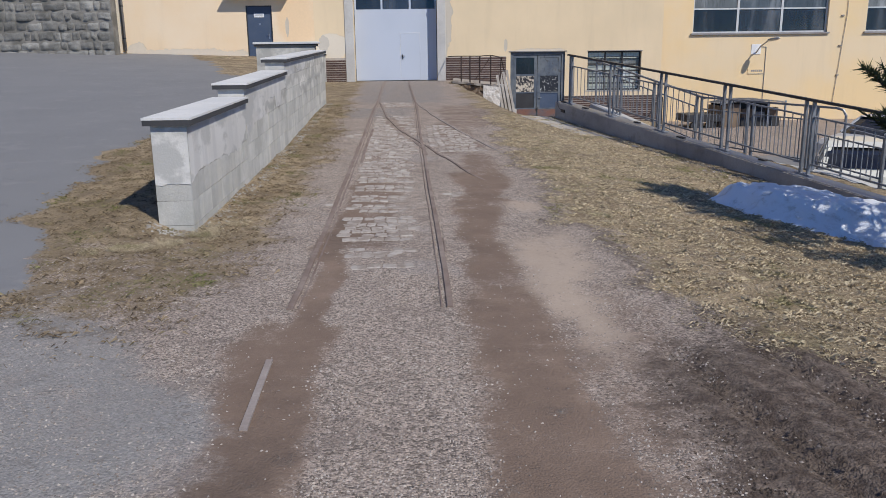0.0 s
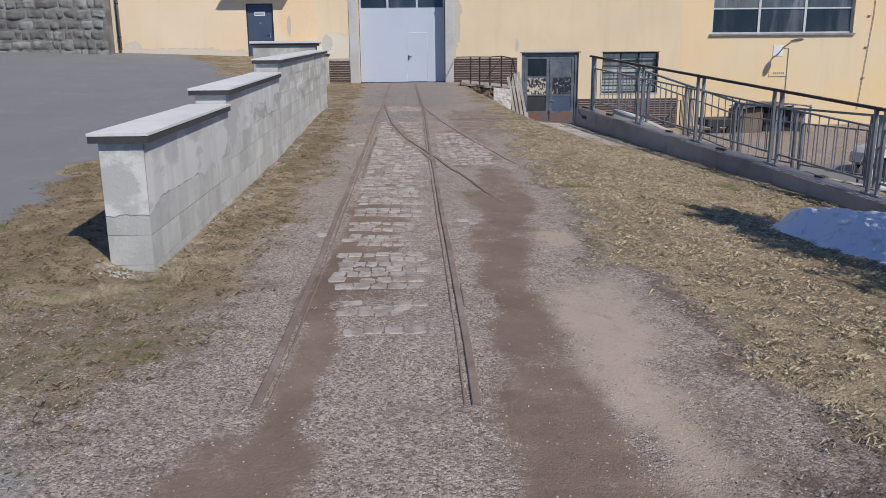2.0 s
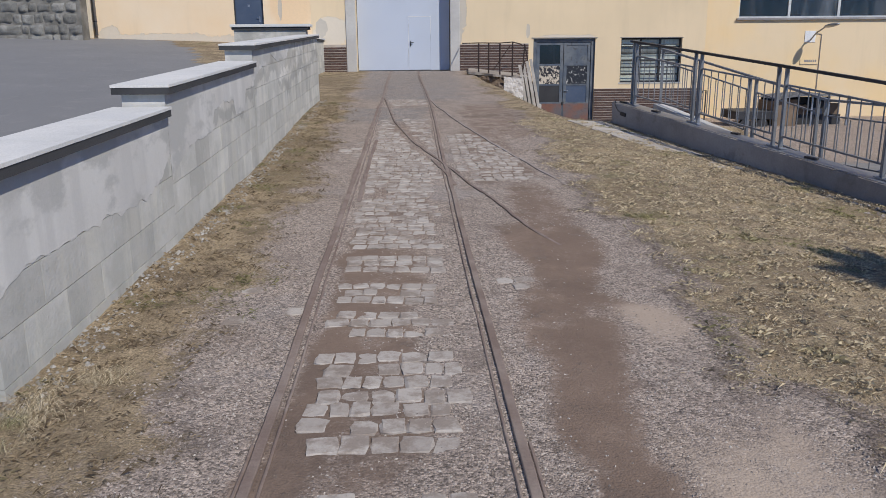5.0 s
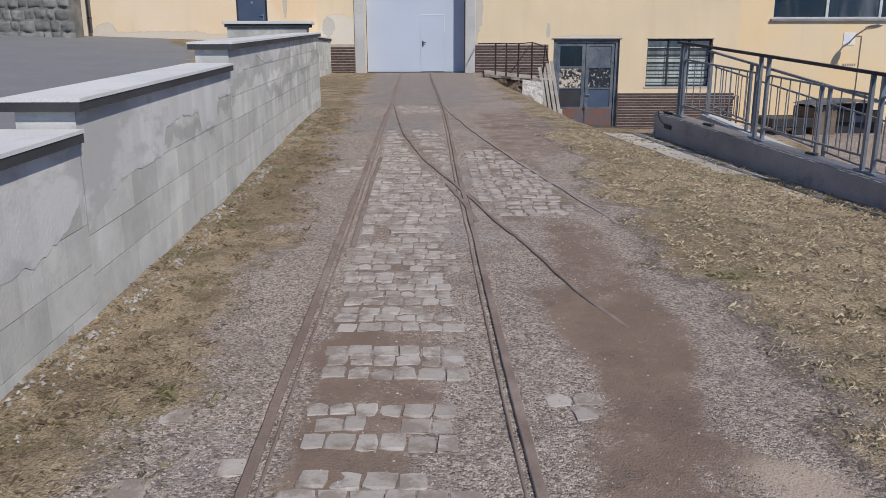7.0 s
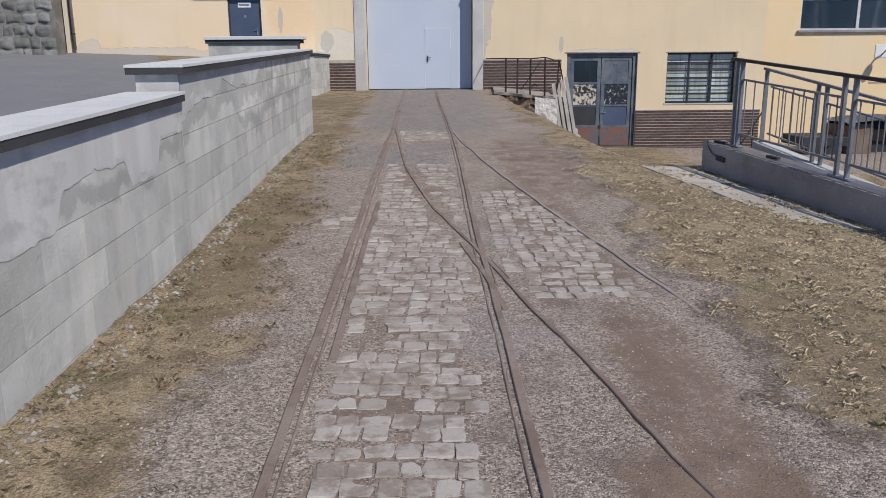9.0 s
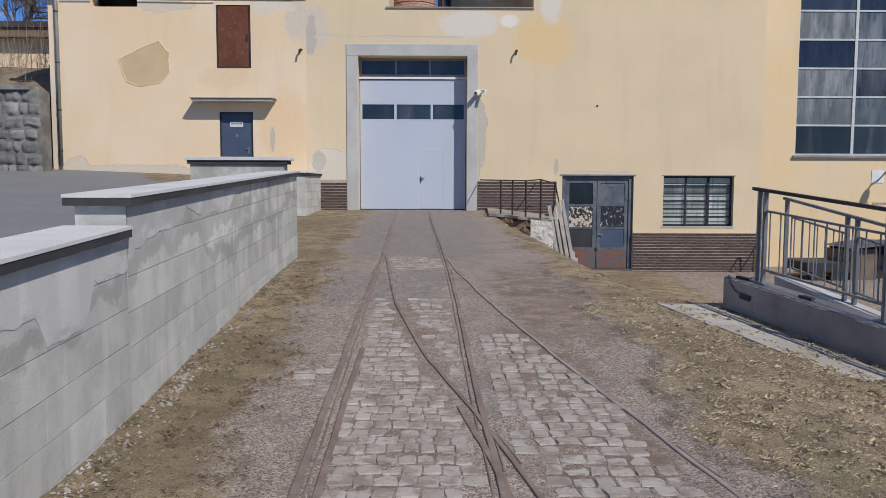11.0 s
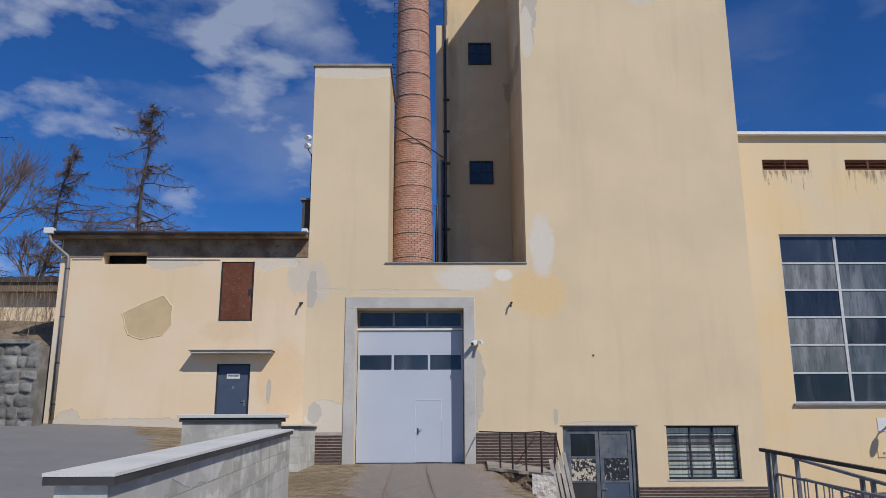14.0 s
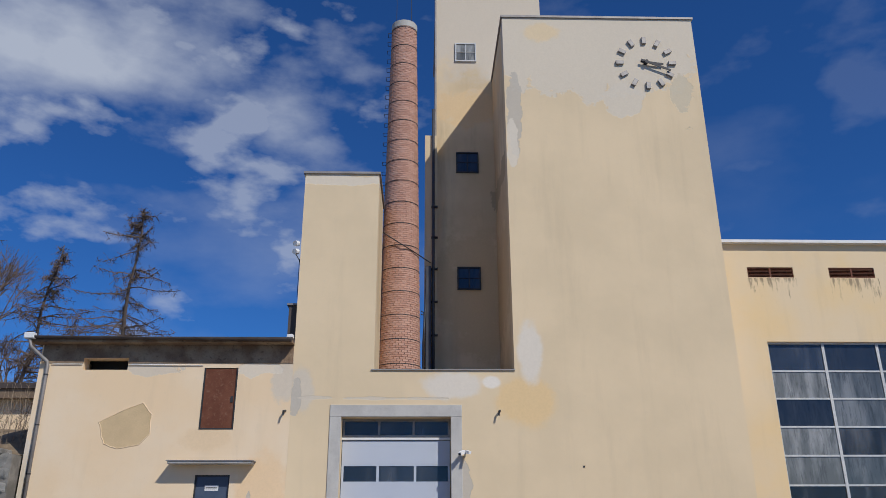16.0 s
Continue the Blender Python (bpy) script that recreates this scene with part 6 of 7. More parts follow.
for x in (10.9, 11.5):
    part("wheel", bm_tube([(x, 32.31, -0.58), (x, 32.45, -0.58)], 0.20, 16), m_darkmetal, tr)


m_taillight = worn("red_lens", (0.45, 0.02, 0.02), (0.5, 0.03, 0.03), 0.2, 0, 2, 40, 0.0)


def car(at, yaw, paint, label):
    """A small hatchback, nose towards local -x."""
    c = thing("car", at, label, "car", "parked cars")
    L, W = 3.9, 1.62
    m = Matrix.Translation(at) @ Matrix.Rotation(radians(yaw), 4, "Z")
    prof = [(-1.95, 0.35), (-1.93, 0.62), (-1.80, 0.74), (-0.95, 0.90), (1.75, 0.95), (1.92, 0.80), (1.95, 0.40), (1.55, 0.22), (-1.6, 0.22)]

    def loft(pr, w0, w1, zlo, zhi):
        bm = bmesh.new()
        rows = []
        for s in (-1, -0.55, 0.55, 1):
            ring = []
            for x, z in pr:
                f = lerp(w0, w1, smooth01(z, zlo, zhi)) / 2
                ring.append(bm.verts.new(m @ Vector((x * (0.97 if abs(s) == 1 else 1), s * f, z))))
            rows.append(ring)
        for a, b in zip(rows, rows[1:]):
            for i in range(len(pr)):
                j = (i + 1) % len(pr)
                bm.faces.new((a[i], a[j], b[j], b[i]))
        bm.faces.new(rows[0][::-1])
        bm.faces.new(rows[-1])
        return bm

    part("body", loft(prof, W, W * 0.97, 0.2, 0.9), paint, c)
    cab_p = [(-1.00, 0.90), (-0.35, 1.36), (-0.1, 1.41), (1.05, 1.40), (1.55, 1.20), (1.80, 0.94)]
    part("glasshouse", loft(cab_p, W * 0.95, W * 0.74, 0.9, 1.4), m_glass_dark, c, "dark car windows")
    roof_p = [(-0.42, 1.372), (-0.1, 1.432), (1.05, 1.425), (1.35, 1.32), (1.0, 1.39), (-0.1, 1.40)]
    part("roof", loft(roof_p, W * 0.80, W * 0.76, 1.3, 1.42), paint, c)
    for s in (-1, 1):
        for a, b in (((-0.98, 0.93), (-0.33, 1.38)), ((0.35, 0.93), (0.38, 1.40)), ((1.3, 0.95), (1.35, 1.32))):
            wa, wb = W * 0.95 / 2 + 0.006, W * 0.76 / 2 + 0.01
            part("pillar", bm_bar(m @ Vector((a[0], s * wa, a[1])), m @ Vector((b[0], s * wb, b[1])), 0.06, 0.05), paint, c)
        for x in (-1.28, 1.22):
            wh = part("tyre", bm_tube([m @ Vector((x, s * 0.64, 0.29)), m @ Vector((x, s * 0.82, 0.29))], 0.29, 20), m_darkmetal, c)
            part("rim", bm_tube([m @ Vector((x, s * 0.80, 0.29)), m @ Vector((x, s * 0.827, 0.29))], 0.18, 14), m_galv, wh)
        part("headlight", bm_box(-0.1, 0.1, -0.14, 0.14, -0.06, 0.06, 0.03), m_glass_pale, c).matrix_world = m @ Matrix.Translation((-1.86, s * 0.58, 0.66))
        part("mirror", bm_box(-0.06, 0.06, -0.09, 0.09, -0.06, 0.06, 0.02), paint, c).matrix_world = m @ Matrix.Translation((-0.72, s * 0.92, 0.98))
        part("tail_light", bm_box(-0.05, 0.05, -0.09, 0.09, -0.14, 0.14, 0.02), m_taillight, c, "red tail light").matrix_world = m @ Matrix.Translation((1.90, s * 0.66, 0.72))
        part("rear_pillar", bm_bar(m @ Vector((1.82, s * 0.70, 0.93)), m @ Vector((1.10, s * 0.58, 1.41)), 0.12, 0.06), paint, c)
    part("bumper", bm_box(-0.09, 0.09, -0.78, 0.78, -0.10, 0.10, 0.03), paint, c).matrix_world = m @ Matrix.Translation((1.93, 0, 0.40))
    part("number_plate", bm_box(-0.01, 0.01, -0.26, 0.26, -0.055, 0.055), m_white, c).matrix_world = m @ Matrix.Translation((1.985, 0, 0.58))
    part("bumper", bm_box(-0.09, 0.09, -0.78, 0.78, -0.09, 0.09, 0.03), m_darkmetal, c).matrix_world = m @ Matrix.Translation((-1.93, 0, 0.42))
    return c


def paint_mat(name, c):
    k = Kit(name, 0.3, 0.0, 0.5)
    k.p.inputs["Coat Weight"].default_value = 0.6
    return k.out(k.mix(k.noise(3, 4), c, tuple(v * 0.92 for v in c)))


car((9.55, 17.7, -1.12), -117, paint_mat("white_car_paint", (0.74, 0.71, 0.60)), "cream white small hatchback parked in the lower yard")
car((13.6, 23.5, -1.05), 20, paint_mat("silver_car_paint", (0.45, 0.46, 0.48)), "silver small hatchback parked in the lower yard")
car((19.2, 29.5, -1.05), 12, paint_mat("dark_car_paint", (0.05, 0.06, 0.08)), "dark small hatchback parked near the hall")
ck = thing("yellow_kerbstone", (7.2, 17.5, -0.9), "short yellow painted kerb stone", "kerb stone")
part("block", bm_box(7.0, 7.6, 19.3, 19.5, -1.1, -0.62, 0.03), paint_mat("yellow_paint", (0.75, 0.62, 0.10)), ck)

# ---------------------------------------------------------------- stone wall, bank and low building on the left
m_stone = worn("granite_stone", (0.155, 0.15, 0.135), (0.27, 0.26, 0.235), 0.95, 0, 2.2, 25, 0.02, (0.11, 0.10, 0.09), 0.6, 0.30)
SY = 33.3
sw = structure("wall_stone", bm_box(-30, -12.70, SY + 0.05, SY + 0.6, 1.5, 5.0), worn("dark_wall_mortar", (0.15, 0.14, 0.12), (0.27, 0.25, 0.22), 0.95, 0, 2, 40, 0.006), "rough granite retaining wall with mortar joints")
for r in range(7):
    z = 2.35 + r * 0.385
    x = -21.5 + 0.2 * (r % 3)
    while x < -12.8:
        w = random.choice((0.26, 0.36, 0.46, 0.58, 0.78)) * random.uniform(0.85, 1.15)
        x1 = min(x + w, -12.71)
        if x1 - x > 0.15:
            bm = bmesh.new()
            bmesh.ops.create_grid(bm, x_segments=6, y_segments=5, size=0.5)
            h = 0.37 * random.uniform(0.80, 1.10)
            for v in bm.verts:
                u, q = v.co.x, v.co.y
                e = (1 - (2 * abs(u)) ** 9) * (1 - (2 * abs(q)) ** 9)
                px = x + 0.012 + (x1 - x - 0.024) * (u + 0.5)
                pz = z + (h - 0.025) * (q + 0.5) + 0.02 * math.sin(px * 5 + r)
                v.co = (px + 0.045 * noise.noise((px * 4, pz * 4, 1)), SY + 0.055 - 0.06 * max(0, e) - 0.07 * noise.noise((px * 6, pz * 6, 9)) * (e > 0.2), pz + 0.055 * noise.noise((px * 3, pz * 4, 6)))
            part("stone", bm, m_stone, sw, "", True)
        x = x1
for i in range(14):
    x = -27 + i
    if x < -13.6:
        part("coping_stone", bm_box(x, x + 0.985, SY - 0.08, SY + 0.62, 5.0, 5.16, 0.02), m_stone, sw)
m_bank = worn("bank_of_dead_grass", (0.20, 0.145, 0.095), (0.30, 0.23, 0.15), 1.0, 0, 1.4, 18, 0.05, (0.10, 0.075, 0.05), 0.6)
bm = bmesh.new()
bx, by = spread(-60, -13.02, 40), spread(SY + 0.5, 64, 26)
gridv = [[bm.verts.new((x, y, 5.0 + 1.55 * smooth01(y, SY + 0.5, 39.5) + 3.0 * smooth01(y, 44, 62) + 0.16 * noise.noise((x * 0.9, y * 0.9, 2)))) for x in bx] for y in by]
for a, b in zip(gridv, gridv[1:]):
    for i in range(len(bx) - 1):
        bm.faces.new((a[i], a[i + 1], b[i + 1], b[i]))
structure("ground_bank", bm, m_bank, "bank of dead grass and brush above the stone wall", True)
low = thing("low_outbuilding", (-20, 42, 6.4), "low yellow outbuilding with a dark sagging roof", "building")
part("wall", bm_box(-34, -14.2, 41.6, 46, 5.8, 8.12), m_plaster_left, low)
part("roof", bm_bar((-34.4, 43.4, 8.5), (-14.0, 43.4, 8.5), 4.8, 0.22), m_roof, low)
part("eaves_board", bm_box(-34.2, -14.1, 41.1, 41.5, 8.02, 8.42), m_board, low)
# ---------------------------------------------------------------- trees
m_bark = worn("larch_bark", (0.085, 0.065, 0.055), (0.13, 0.105, 0.09), 0.95, 0, 3, 20, 0.01)
m_twig = worn("bare_twigs", (0.13, 0.095, 0.075), (0.17, 0.125, 0.10), 0.95, 0, 3, 20, 0)


def stick(verts, faces, a, b, r0, r1):
    """A three-sided tapered stick."""
    d = (b - a)
    if d.length < 1e-5:
        return
    d.normalize()
    s = d.cross(Vector((0.3, 0.2, 1))).normalized()
    u = s.cross(d)
    i = len(verts)
    for p, r in ((a, r0), (b, r1)):
        for k in range(3):
            an = 2.094 * k
            verts.append(tuple(p + s * (r * math.cos(an)) + u * (r * math.sin(an))))
    faces += [(i, i + 1, i + 4, i + 3), (i + 1, i + 2, i + 5, i + 4), (i + 2, i, i + 3, i + 5)]


def mesh_part(name, verts, faces, material, parent, label="", kind=""):
    me = bpy.data.meshes.new(name)
    me.from_pydata(verts, [], faces)
    me.materials.append(material)
    ob = new(name, me)
    ob.parent, ob.matrix_parent_inverse = parent, Matrix.Translation(parent.location).inverted()
    return tagged(ob, label, "", "", kind)


def larch(base, height, lean, seed, spread_r, label):
    """A leafless larch: bent trunk, drooping limbs with hanging twigs, ragged outline."""
    rng = random.Random(seed)
    t = thing("larch_tree", base, label, "tree", "bare trees")
    b = Vector(base)
    trunk = [b + Vector((lean * (i / 8) ** 1.4 + 0.12 * math.sin(i * 1.7 + seed), 0, height * i / 8)) for i in range(9)]
    part("trunk", bm_tube(trunk, 0.26 * height / 18, 8, None, 0.03), m_bark, t, "", True)
    v, f = [], []

    def at(h):
        k = min(7.999, h * 8)
        i = int(k)
        return trunk[i].lerp(trunk[i + 1], k - i)

    for i in range(int(height * 5.0)):
        h = 0.22 + 0.77 * rng.random()
        o = at(h)
        az = rng.uniform(0, 6.28)
        ln = max(0.5, spread_r * (1.02 - h) ** 0.8 * rng.uniform(0.2, 0.95))
        p, dirn = o, Vector((math.cos(az), math.sin(az), rng.uniform(0.0, 0.5)))
        n = 6
        for j in range(n):
            dirn.z -= 0.14 if j < 3 else -0.12
            q = p + dirn.normalized() * (ln / n) + Vector((rng.uniform(-0.1, 0.1), rng.uniform(-0.1, 0.1), rng.uniform(-0.08, 0.08)))
            stick(v, f, p, q, 0.042 * (1 - j / 7) + 0.010, 0.042 * (1 - (j + 1) / 7) + 0.008)
            for _ in range(5):
                w = p.lerp(q, rng.random())
                e = w + Vector((rng.uniform(-0.4, 0.4), rng.uniform(-0.4, 0.4), rng.uniform(-0.5, 0.28)))
                stick(v, f, w, e, 0.017, 0.007)
                for _ in range(2):
                    w2 = w.lerp(e, rng.uniform(0.3, 1))
                    stick(v, f, w2, w2 + Vector((rng.uniform(-0.22, 0.22), rng.uniform(-0.22, 0.22), rng.uniform(-0.3, 0.15))), 0.010, 0.005)
            p = q
    mesh_part("crown", v, f, m_twig, t, "bare drooping twigs", "stuff")


def bare_tree(base, height, seed, label):
    """A leafless broadleaf by repeated forking."""
    rng = random.Random(seed)
    t = thing("bare_tree", base, label, "tree", "bare trees")
    v, f = [], []

    def grow(p, d, ln, r, depth):
        q = p + d * ln
        stick(v, f, p, q, r, r * 0.7)
        if depth == 0:
            return
        for _ in range(3 if depth > 1 else 4):
            e = (d + Vector((rng.uniform(-0.6, 0.6), rng.uniform(-0.6, 0.6), rng.uniform(-0.1, 0.45)))).normalized()
            grow(p.lerp(q, rng.uniform(0.55, 1.0)), e, ln * rng.uniform(0.6, 0.82), r * 0.62, depth - 1)

    b = Vector(base)
    part("trunk", bm_tube([b, b + Vector((0, 0, height * 0.22))], 0.16, 8, None, 0.12), m_bark, t, "", True)
    grow(b + Vector((0, 0, height * 0.2)), Vector((0.05, 0, 1)), height * 0.24, 0.11, 5)
    mesh_part("crown", v, f, m_twig, t, "bare forked twigs", "stuff")


larch((-20.6, 60, 9.2), 15.4, 0.5, 3, 11.0, "tall leafless larch on the bank behind the building")
larch((-26.6, 60, 9.2), 12.6, 1.3, 8, 10.0, "leaning leafless larch on the bank behind the building")
larch((-31.5, 57, 9.0), 17.0, 0.2, 14, 11.0, "tall leafless larch at the edge of the wood")
for i, (x, y, h) in enumerate(((-29.5, 54, 10), (-33, 58, 12), (-27.5, 64, 8.5), (-36, 55, 12), (-30.5, 66, 9.5), (-24.0, 66, 6.0), (-28.4, 57, 15.5), (-30.2, 59, 17), (-27.6, 60, 9), (-28.6, 68, 12))):
    bare_tree((x, y, 8.6), h, 20 + i, "leafless broadleaf tree at the wood's edge")
# dry stems above the stone wall
v, f = [], []
rng = random.Random(5)
for i in range(240):
    x, y = rng.uniform(-22, -13.4), rng.uniform(35.5, 41)
    z = 5.0 + 1.55 * smooth01(y, SY + 0.5, 39.5)
    p = Vector((x, y, z - 0.1))
    hh = rng.uniform(0.4, 1.9)
    for j in range(3):
        q = p + Vector((rng.uniform(-0.12, 0.12), rng.uniform(-0.1, 0.1), hh / 3))
        stick(v, f, p, q, 0.009, 0.005)
        stick(v, f, q, q + Vector((rng.uniform(-0.3, 0.3), rng.uniform(-0.2, 0.2), rng.uniform(0, 0.4))), 0.006, 0.003)
        p = q
dry = thing("dry_brush", (-17, 38, 5.5), "dry leafless stems on the bank", "brush", "", "stuff")
mesh_part("stems", v, f, worn("dry_stems", (0.30, 0.23, 0.16), (0.22, 0.16, 0.11), 0.95, 0, 3, 20, 0), dry)

# pine at the lawn's edge
m_needle = Kit("pine_needles", 0.7)
m_needle = m_needle.out(m_needle.mix(m_needle.rand(True), (0.035, 0.055, 0.020), (0.085, 0.095, 0.035)))


def pine(base, height, seed):
    rng = random.Random(seed)
    t = thing("pine_tree", base, "young green pine with long needles at the lawn edge", "tree")
    b = Vector(base)
    part("trunk", bm_tube([b - Vector((0, 0, 0.2)), b + Vector((0.05, 0, height * 0.5)), b + Vector((0, 0.05, height))], 0.11, 8, None, 0.025), m_bark, t, "", True)
    v, f, nv, nf = [], [], [], []
    for w in range(9):
        hz = 0.9 + (height - 1.2) * w / 8
        for k in range(6 + (w < 2)):
            az = 1.047 * k + w * 0.5 + rng.uniform(-0.25, 0.25)
            ln = lerp(1.95, 0.35, w / 8) * rng.uniform(0.8, 1.1)
            if k == 6:                                    # one long limb over the lawn
                az, ln = 2.24 + 0.06 * w, 1.95
            p = b + Vector((0, 0, hz))
            d = Vector((math.cos(az), math.sin(az), 0.12))
            for j in range(6):
                d.z += 0.05
                q = p + d.normalized() * ln / 6
                stick(v, f, p, q, 0.022 - 0.003 * j, 0.019 - 0.003 * j)
                tips = [(p, q)]
                if j > 1:
                    for sgn in (-1, 1):
                        e = q + Vector((-d.y * sgn * 0.28, d.x * sgn * 0.28, 0.10)) + d * 0.15
                        stick(v, f, q, e, 0.009, 0.006)
                        tips.append((q, e))
                if j > 0:
                    for a, c in tips:
                        for _ in range(56 if w < 2 else 90):
                            o = a.lerp(c, rng.random())
                            dd = ((c - a).normalized() * 0.7 + Vector((rng.uniform(-1, 1), rng.uniform(-1, 1), rng.uniform(-0.6, 1)))).normalized()
                            e = o + dd * rng.uniform(0.08, 0.14)
                            s = dd.cross(Vector((rng.uniform(-1, 1), rng.uniform(-1, 1), 0.2))).normalized() * 0.008
                            i = len(nv)
                            nv += [tuple(o - s), tuple(o + s), tuple(e)]
                            nf.append((i, i + 1, i + 2))
                p = q
    mesh_part("limbs", v, f, m_bark, t)
    mesh_part("needles", nv, nf, m_needle, t, "dark green needle tufts", "stuff")


pine((5.5, 6.5, ground_z(5.5, 6.5)), 4.6, 4)

# ---------------------------------------------------------------- snow heap
def snow():
    s = thing("snow_heap", (4.0, 8.2, 0.4), "low heap of old snow melting on the lawn", "snow")
    bm = bmesh.new()
    n, m = 64, 40
    rows = []
    for j in range(m + 1):
        row = []
        for i in range(n + 1):
            x, y = 2.9 + 3.0 * i / n, 6.6 + 4.6 * j / m
            u, w = (x - 4.35) / 1.30, (y - 9.0 + 0.45 * (x - 4.3)) / 1.05
            r = math.sqrt(u * u + w * w) + 0.30 * noise.noise((x * 1.5, y * 1.5, 4)) + 0.10 * noise.noise((x * 5, y * 5, 8))
            h = 0.33 * smooth01(1 - r, -0.02, 0.55)
            h += (0.035 * noise.noise((x * 5, y * 5, 1)) + 0.02 * noise.noise((x * 13, y * 13, 2))) * smooth01(1 - r, 0, 0.3)
            row.append(bm.verts.new((x, y, ground_z(x, y) - 0.03 + h)))
        rows.append(row)
    for a, b in zip(rows, rows[1:]):
        for i in range(n):
            bm.faces.new((a[i], a[i + 1], b[i + 1], b[i]))
    k = Kit("old_snow", 0.6)
    col = k.mix(k.step(k.noise(7, 7, 0.65), 0.5, 0.75), (0.80, 0.82, 0.86), (0.50, 0.49, 0.47))
    k.bump(k.noise(35, 6, 0.7), 0.02)
    part("crust", bm, k.out(col), s, "", True)


snow()

# ---------------------------------------------------------------- cobbles
m_cobble = Kit("cobble_stone", 0.85)
_r = m_cobble.rand()
_c = m_cobble.mix(_r, (0.355, 0.312, 0.270), (0.455, 0.408, 0.358))
_c = m_cobble.mix(m_cobble.math('MULTIPLY', m_cobble.step(m_cobble.noise(6, 7, 0.7, vec=m_cobble.place()), 0.44, 0.60), 0.75), _c, (0.225, 0.178, 0.142))
_g = m_cobble.noise(60, 6, 0.7, vec=m_cobble.place())
_c = m_cobble.mix(0.45, _c, m_cobble.mix(_g, (0.5, 0.5, 0.5), (1.5, 1.5, 1.5)), "MULTIPLY")
m_cobble.bump(_g, 0.004)
m_cobble = m_cobble.out(_c)
m_cobble_i = Kit("cobble_stone_far", 0.85)
_c = m_cobble_i.mix(m_cobble_i.rand(True), (0.355, 0.312, 0.270), (0.455, 0.408, 0.358))
_c = m_cobble_i.mix(m_cobble_i.math('MULTIPLY', m_cobble_i.step(m_cobble_i.noise(6, 7, 0.7, vec=m_cobble_i.place()), 0.44, 0.60), 0.75), _c, (0.225, 0.178, 0.142))
_g = m_cobble_i.noise(60, 6, 0.7, vec=m_cobble_i.place())
_c = m_cobble_i.mix(0.45, _c, m_cobble_i.mix(_g, (0.5, 0.5, 0.5), (1.5, 1.5, 1.5)), "MULTIPLY")
m_cobble_i.bump(_g, 0.004)
m_cobble_i = m_cobble_i.out(_c)
paving = structure("pavement_cobbles", bm_box(-0.7, -0.69, 8.0, 8.01, 0.2, 0.21), m_mortar, "worn granite setts laid in bands between the rails")


def sett(seed):
    rng = random.Random(seed)
    vs, fs = [], []
    ring = []
    pts = [(-0.5, -0.5), (0, -0.53), (0.5, -0.5), (0.53, 0), (0.5, 0.5), (0, 0.53), (-0.5, 0.5), (-0.53, 0)]
    for lvl, (s, z) in enumerate(((1.0, -0.06), (1.0, -0.001), (0.90, 0.006))):
        for x, y in pts:
            vs.append((x * s + rng.uniform(-0.08, 0.08), y * s + rng.uniform(-0.08, 0.08), z + (rng.uniform(-0.002, 0.002) if lvl else 0)))
    for l in range(2):
        for i in range(8):
            j = (i + 1) % 8
            fs.append((l * 8 + i, l * 8 + j, l * 8 + 8 + j, l * 8 + 8 + i))
    fs.append(tuple(range(16, 24)))
    return vs, fs


shapes = [sett(100 + i) for i in range(14)]
sett_me = []
for vs, fs in shapes:
    me = bpy.data.meshes.new("sett")
    me.from_pydata(vs, [], fs)
    me.materials.append(m_cobble)
    sett_me.append(me)
rng = random.Random(77)
fv, ff, made = [], [], 0


def lay(x, y, w, d, tilt=0.0):
    global made
    k = rng.randrange(14)
    z = ground_z(x, y) + rough_z(x, y) - 0.001 + rng.uniform(-0.004, 0.002)
    rot = rng.uniform(-0.09, 0.09) + tilt
    if 7.7 < y < 11.2 and made < 300:
        ob = new("sett", sett_me[k])
        ob.matrix_world = Matrix.Translation((x, y, z)) @ Matrix.Rotation(rot, 4, "Z") @ Matrix.Diagonal((w, d, 1, 1))
        ob.parent = paving
        made += 1
    else:
        b = len(fv)
        c, s = math.cos(rot), math.sin(rot)
        vs, fs = shapes[k]
        for px, py, pz in vs:
            px, py = px * w, py * d
            fv.append((x + c * px - s * py, y + s * px + c * py, z + pz))
        for q in fs:
            ff.append(tuple(b + i for i in q))


def rail_at(pts, y):
    ys = [p[1] for p in pts]
    if ys[0] > ys[-1]:
        pts = pts[::-1]
        ys = ys[::-1]
    return float(np.interp(y, ys, [p[0] for p in pts]))


BANDS = [(6.02, 6.30, 0.45), (6.50, 6.86, 0.75), (7.12, 8.18, 0.96), (8.36, 8.76, 0.95), (8.92, 9.34, 0.95), (9.55, 10.00, 0.96), (10.17, 18.0, 0.95), (20.2, 21.6, 0.6)]
for b0, b1, dens in BANDS:
    n = max(1, round((b1 - b0) / 0.142))
    pitch = (b1 - b0) / n
    for i in range(n):
        y = b0 + pitch * (i + 0.5)
        depth = pitch * rng.uniform(0.92, 1.0)
        xl = rail_at(RAIL_L, y) + (0.22 if y < 7 else 0.12 if y < 11 else 0.10)
        xr = rail_at(RAIL_R, y) - (0.26 if y < 13 else 0.16) - 0.05 * rng.random()
        x = xl + rng.uniform(0.0, 0.07)
        course = rng.uniform(-0.02, 0.02)
        while x < xr:
            w = rng.uniform(0.092, 0.140)
            hole = noise.noise((x * 1.7, y * 0.8, 3.3))
            if rng.random() < dens and hole > (-0.55 if y > 8 else -0.25) and not (BR_L[5][1] < y < 21 and abs(x + w / 2 - rail_at(BR_L, y)) < 0.11):
                lay(x + w / 2, y + course + rng.uniform(-0.010, 0.010), w - rng.uniform(0.006, 0.015), depth - rng.uniform(0.008, 0.018))
            x += w
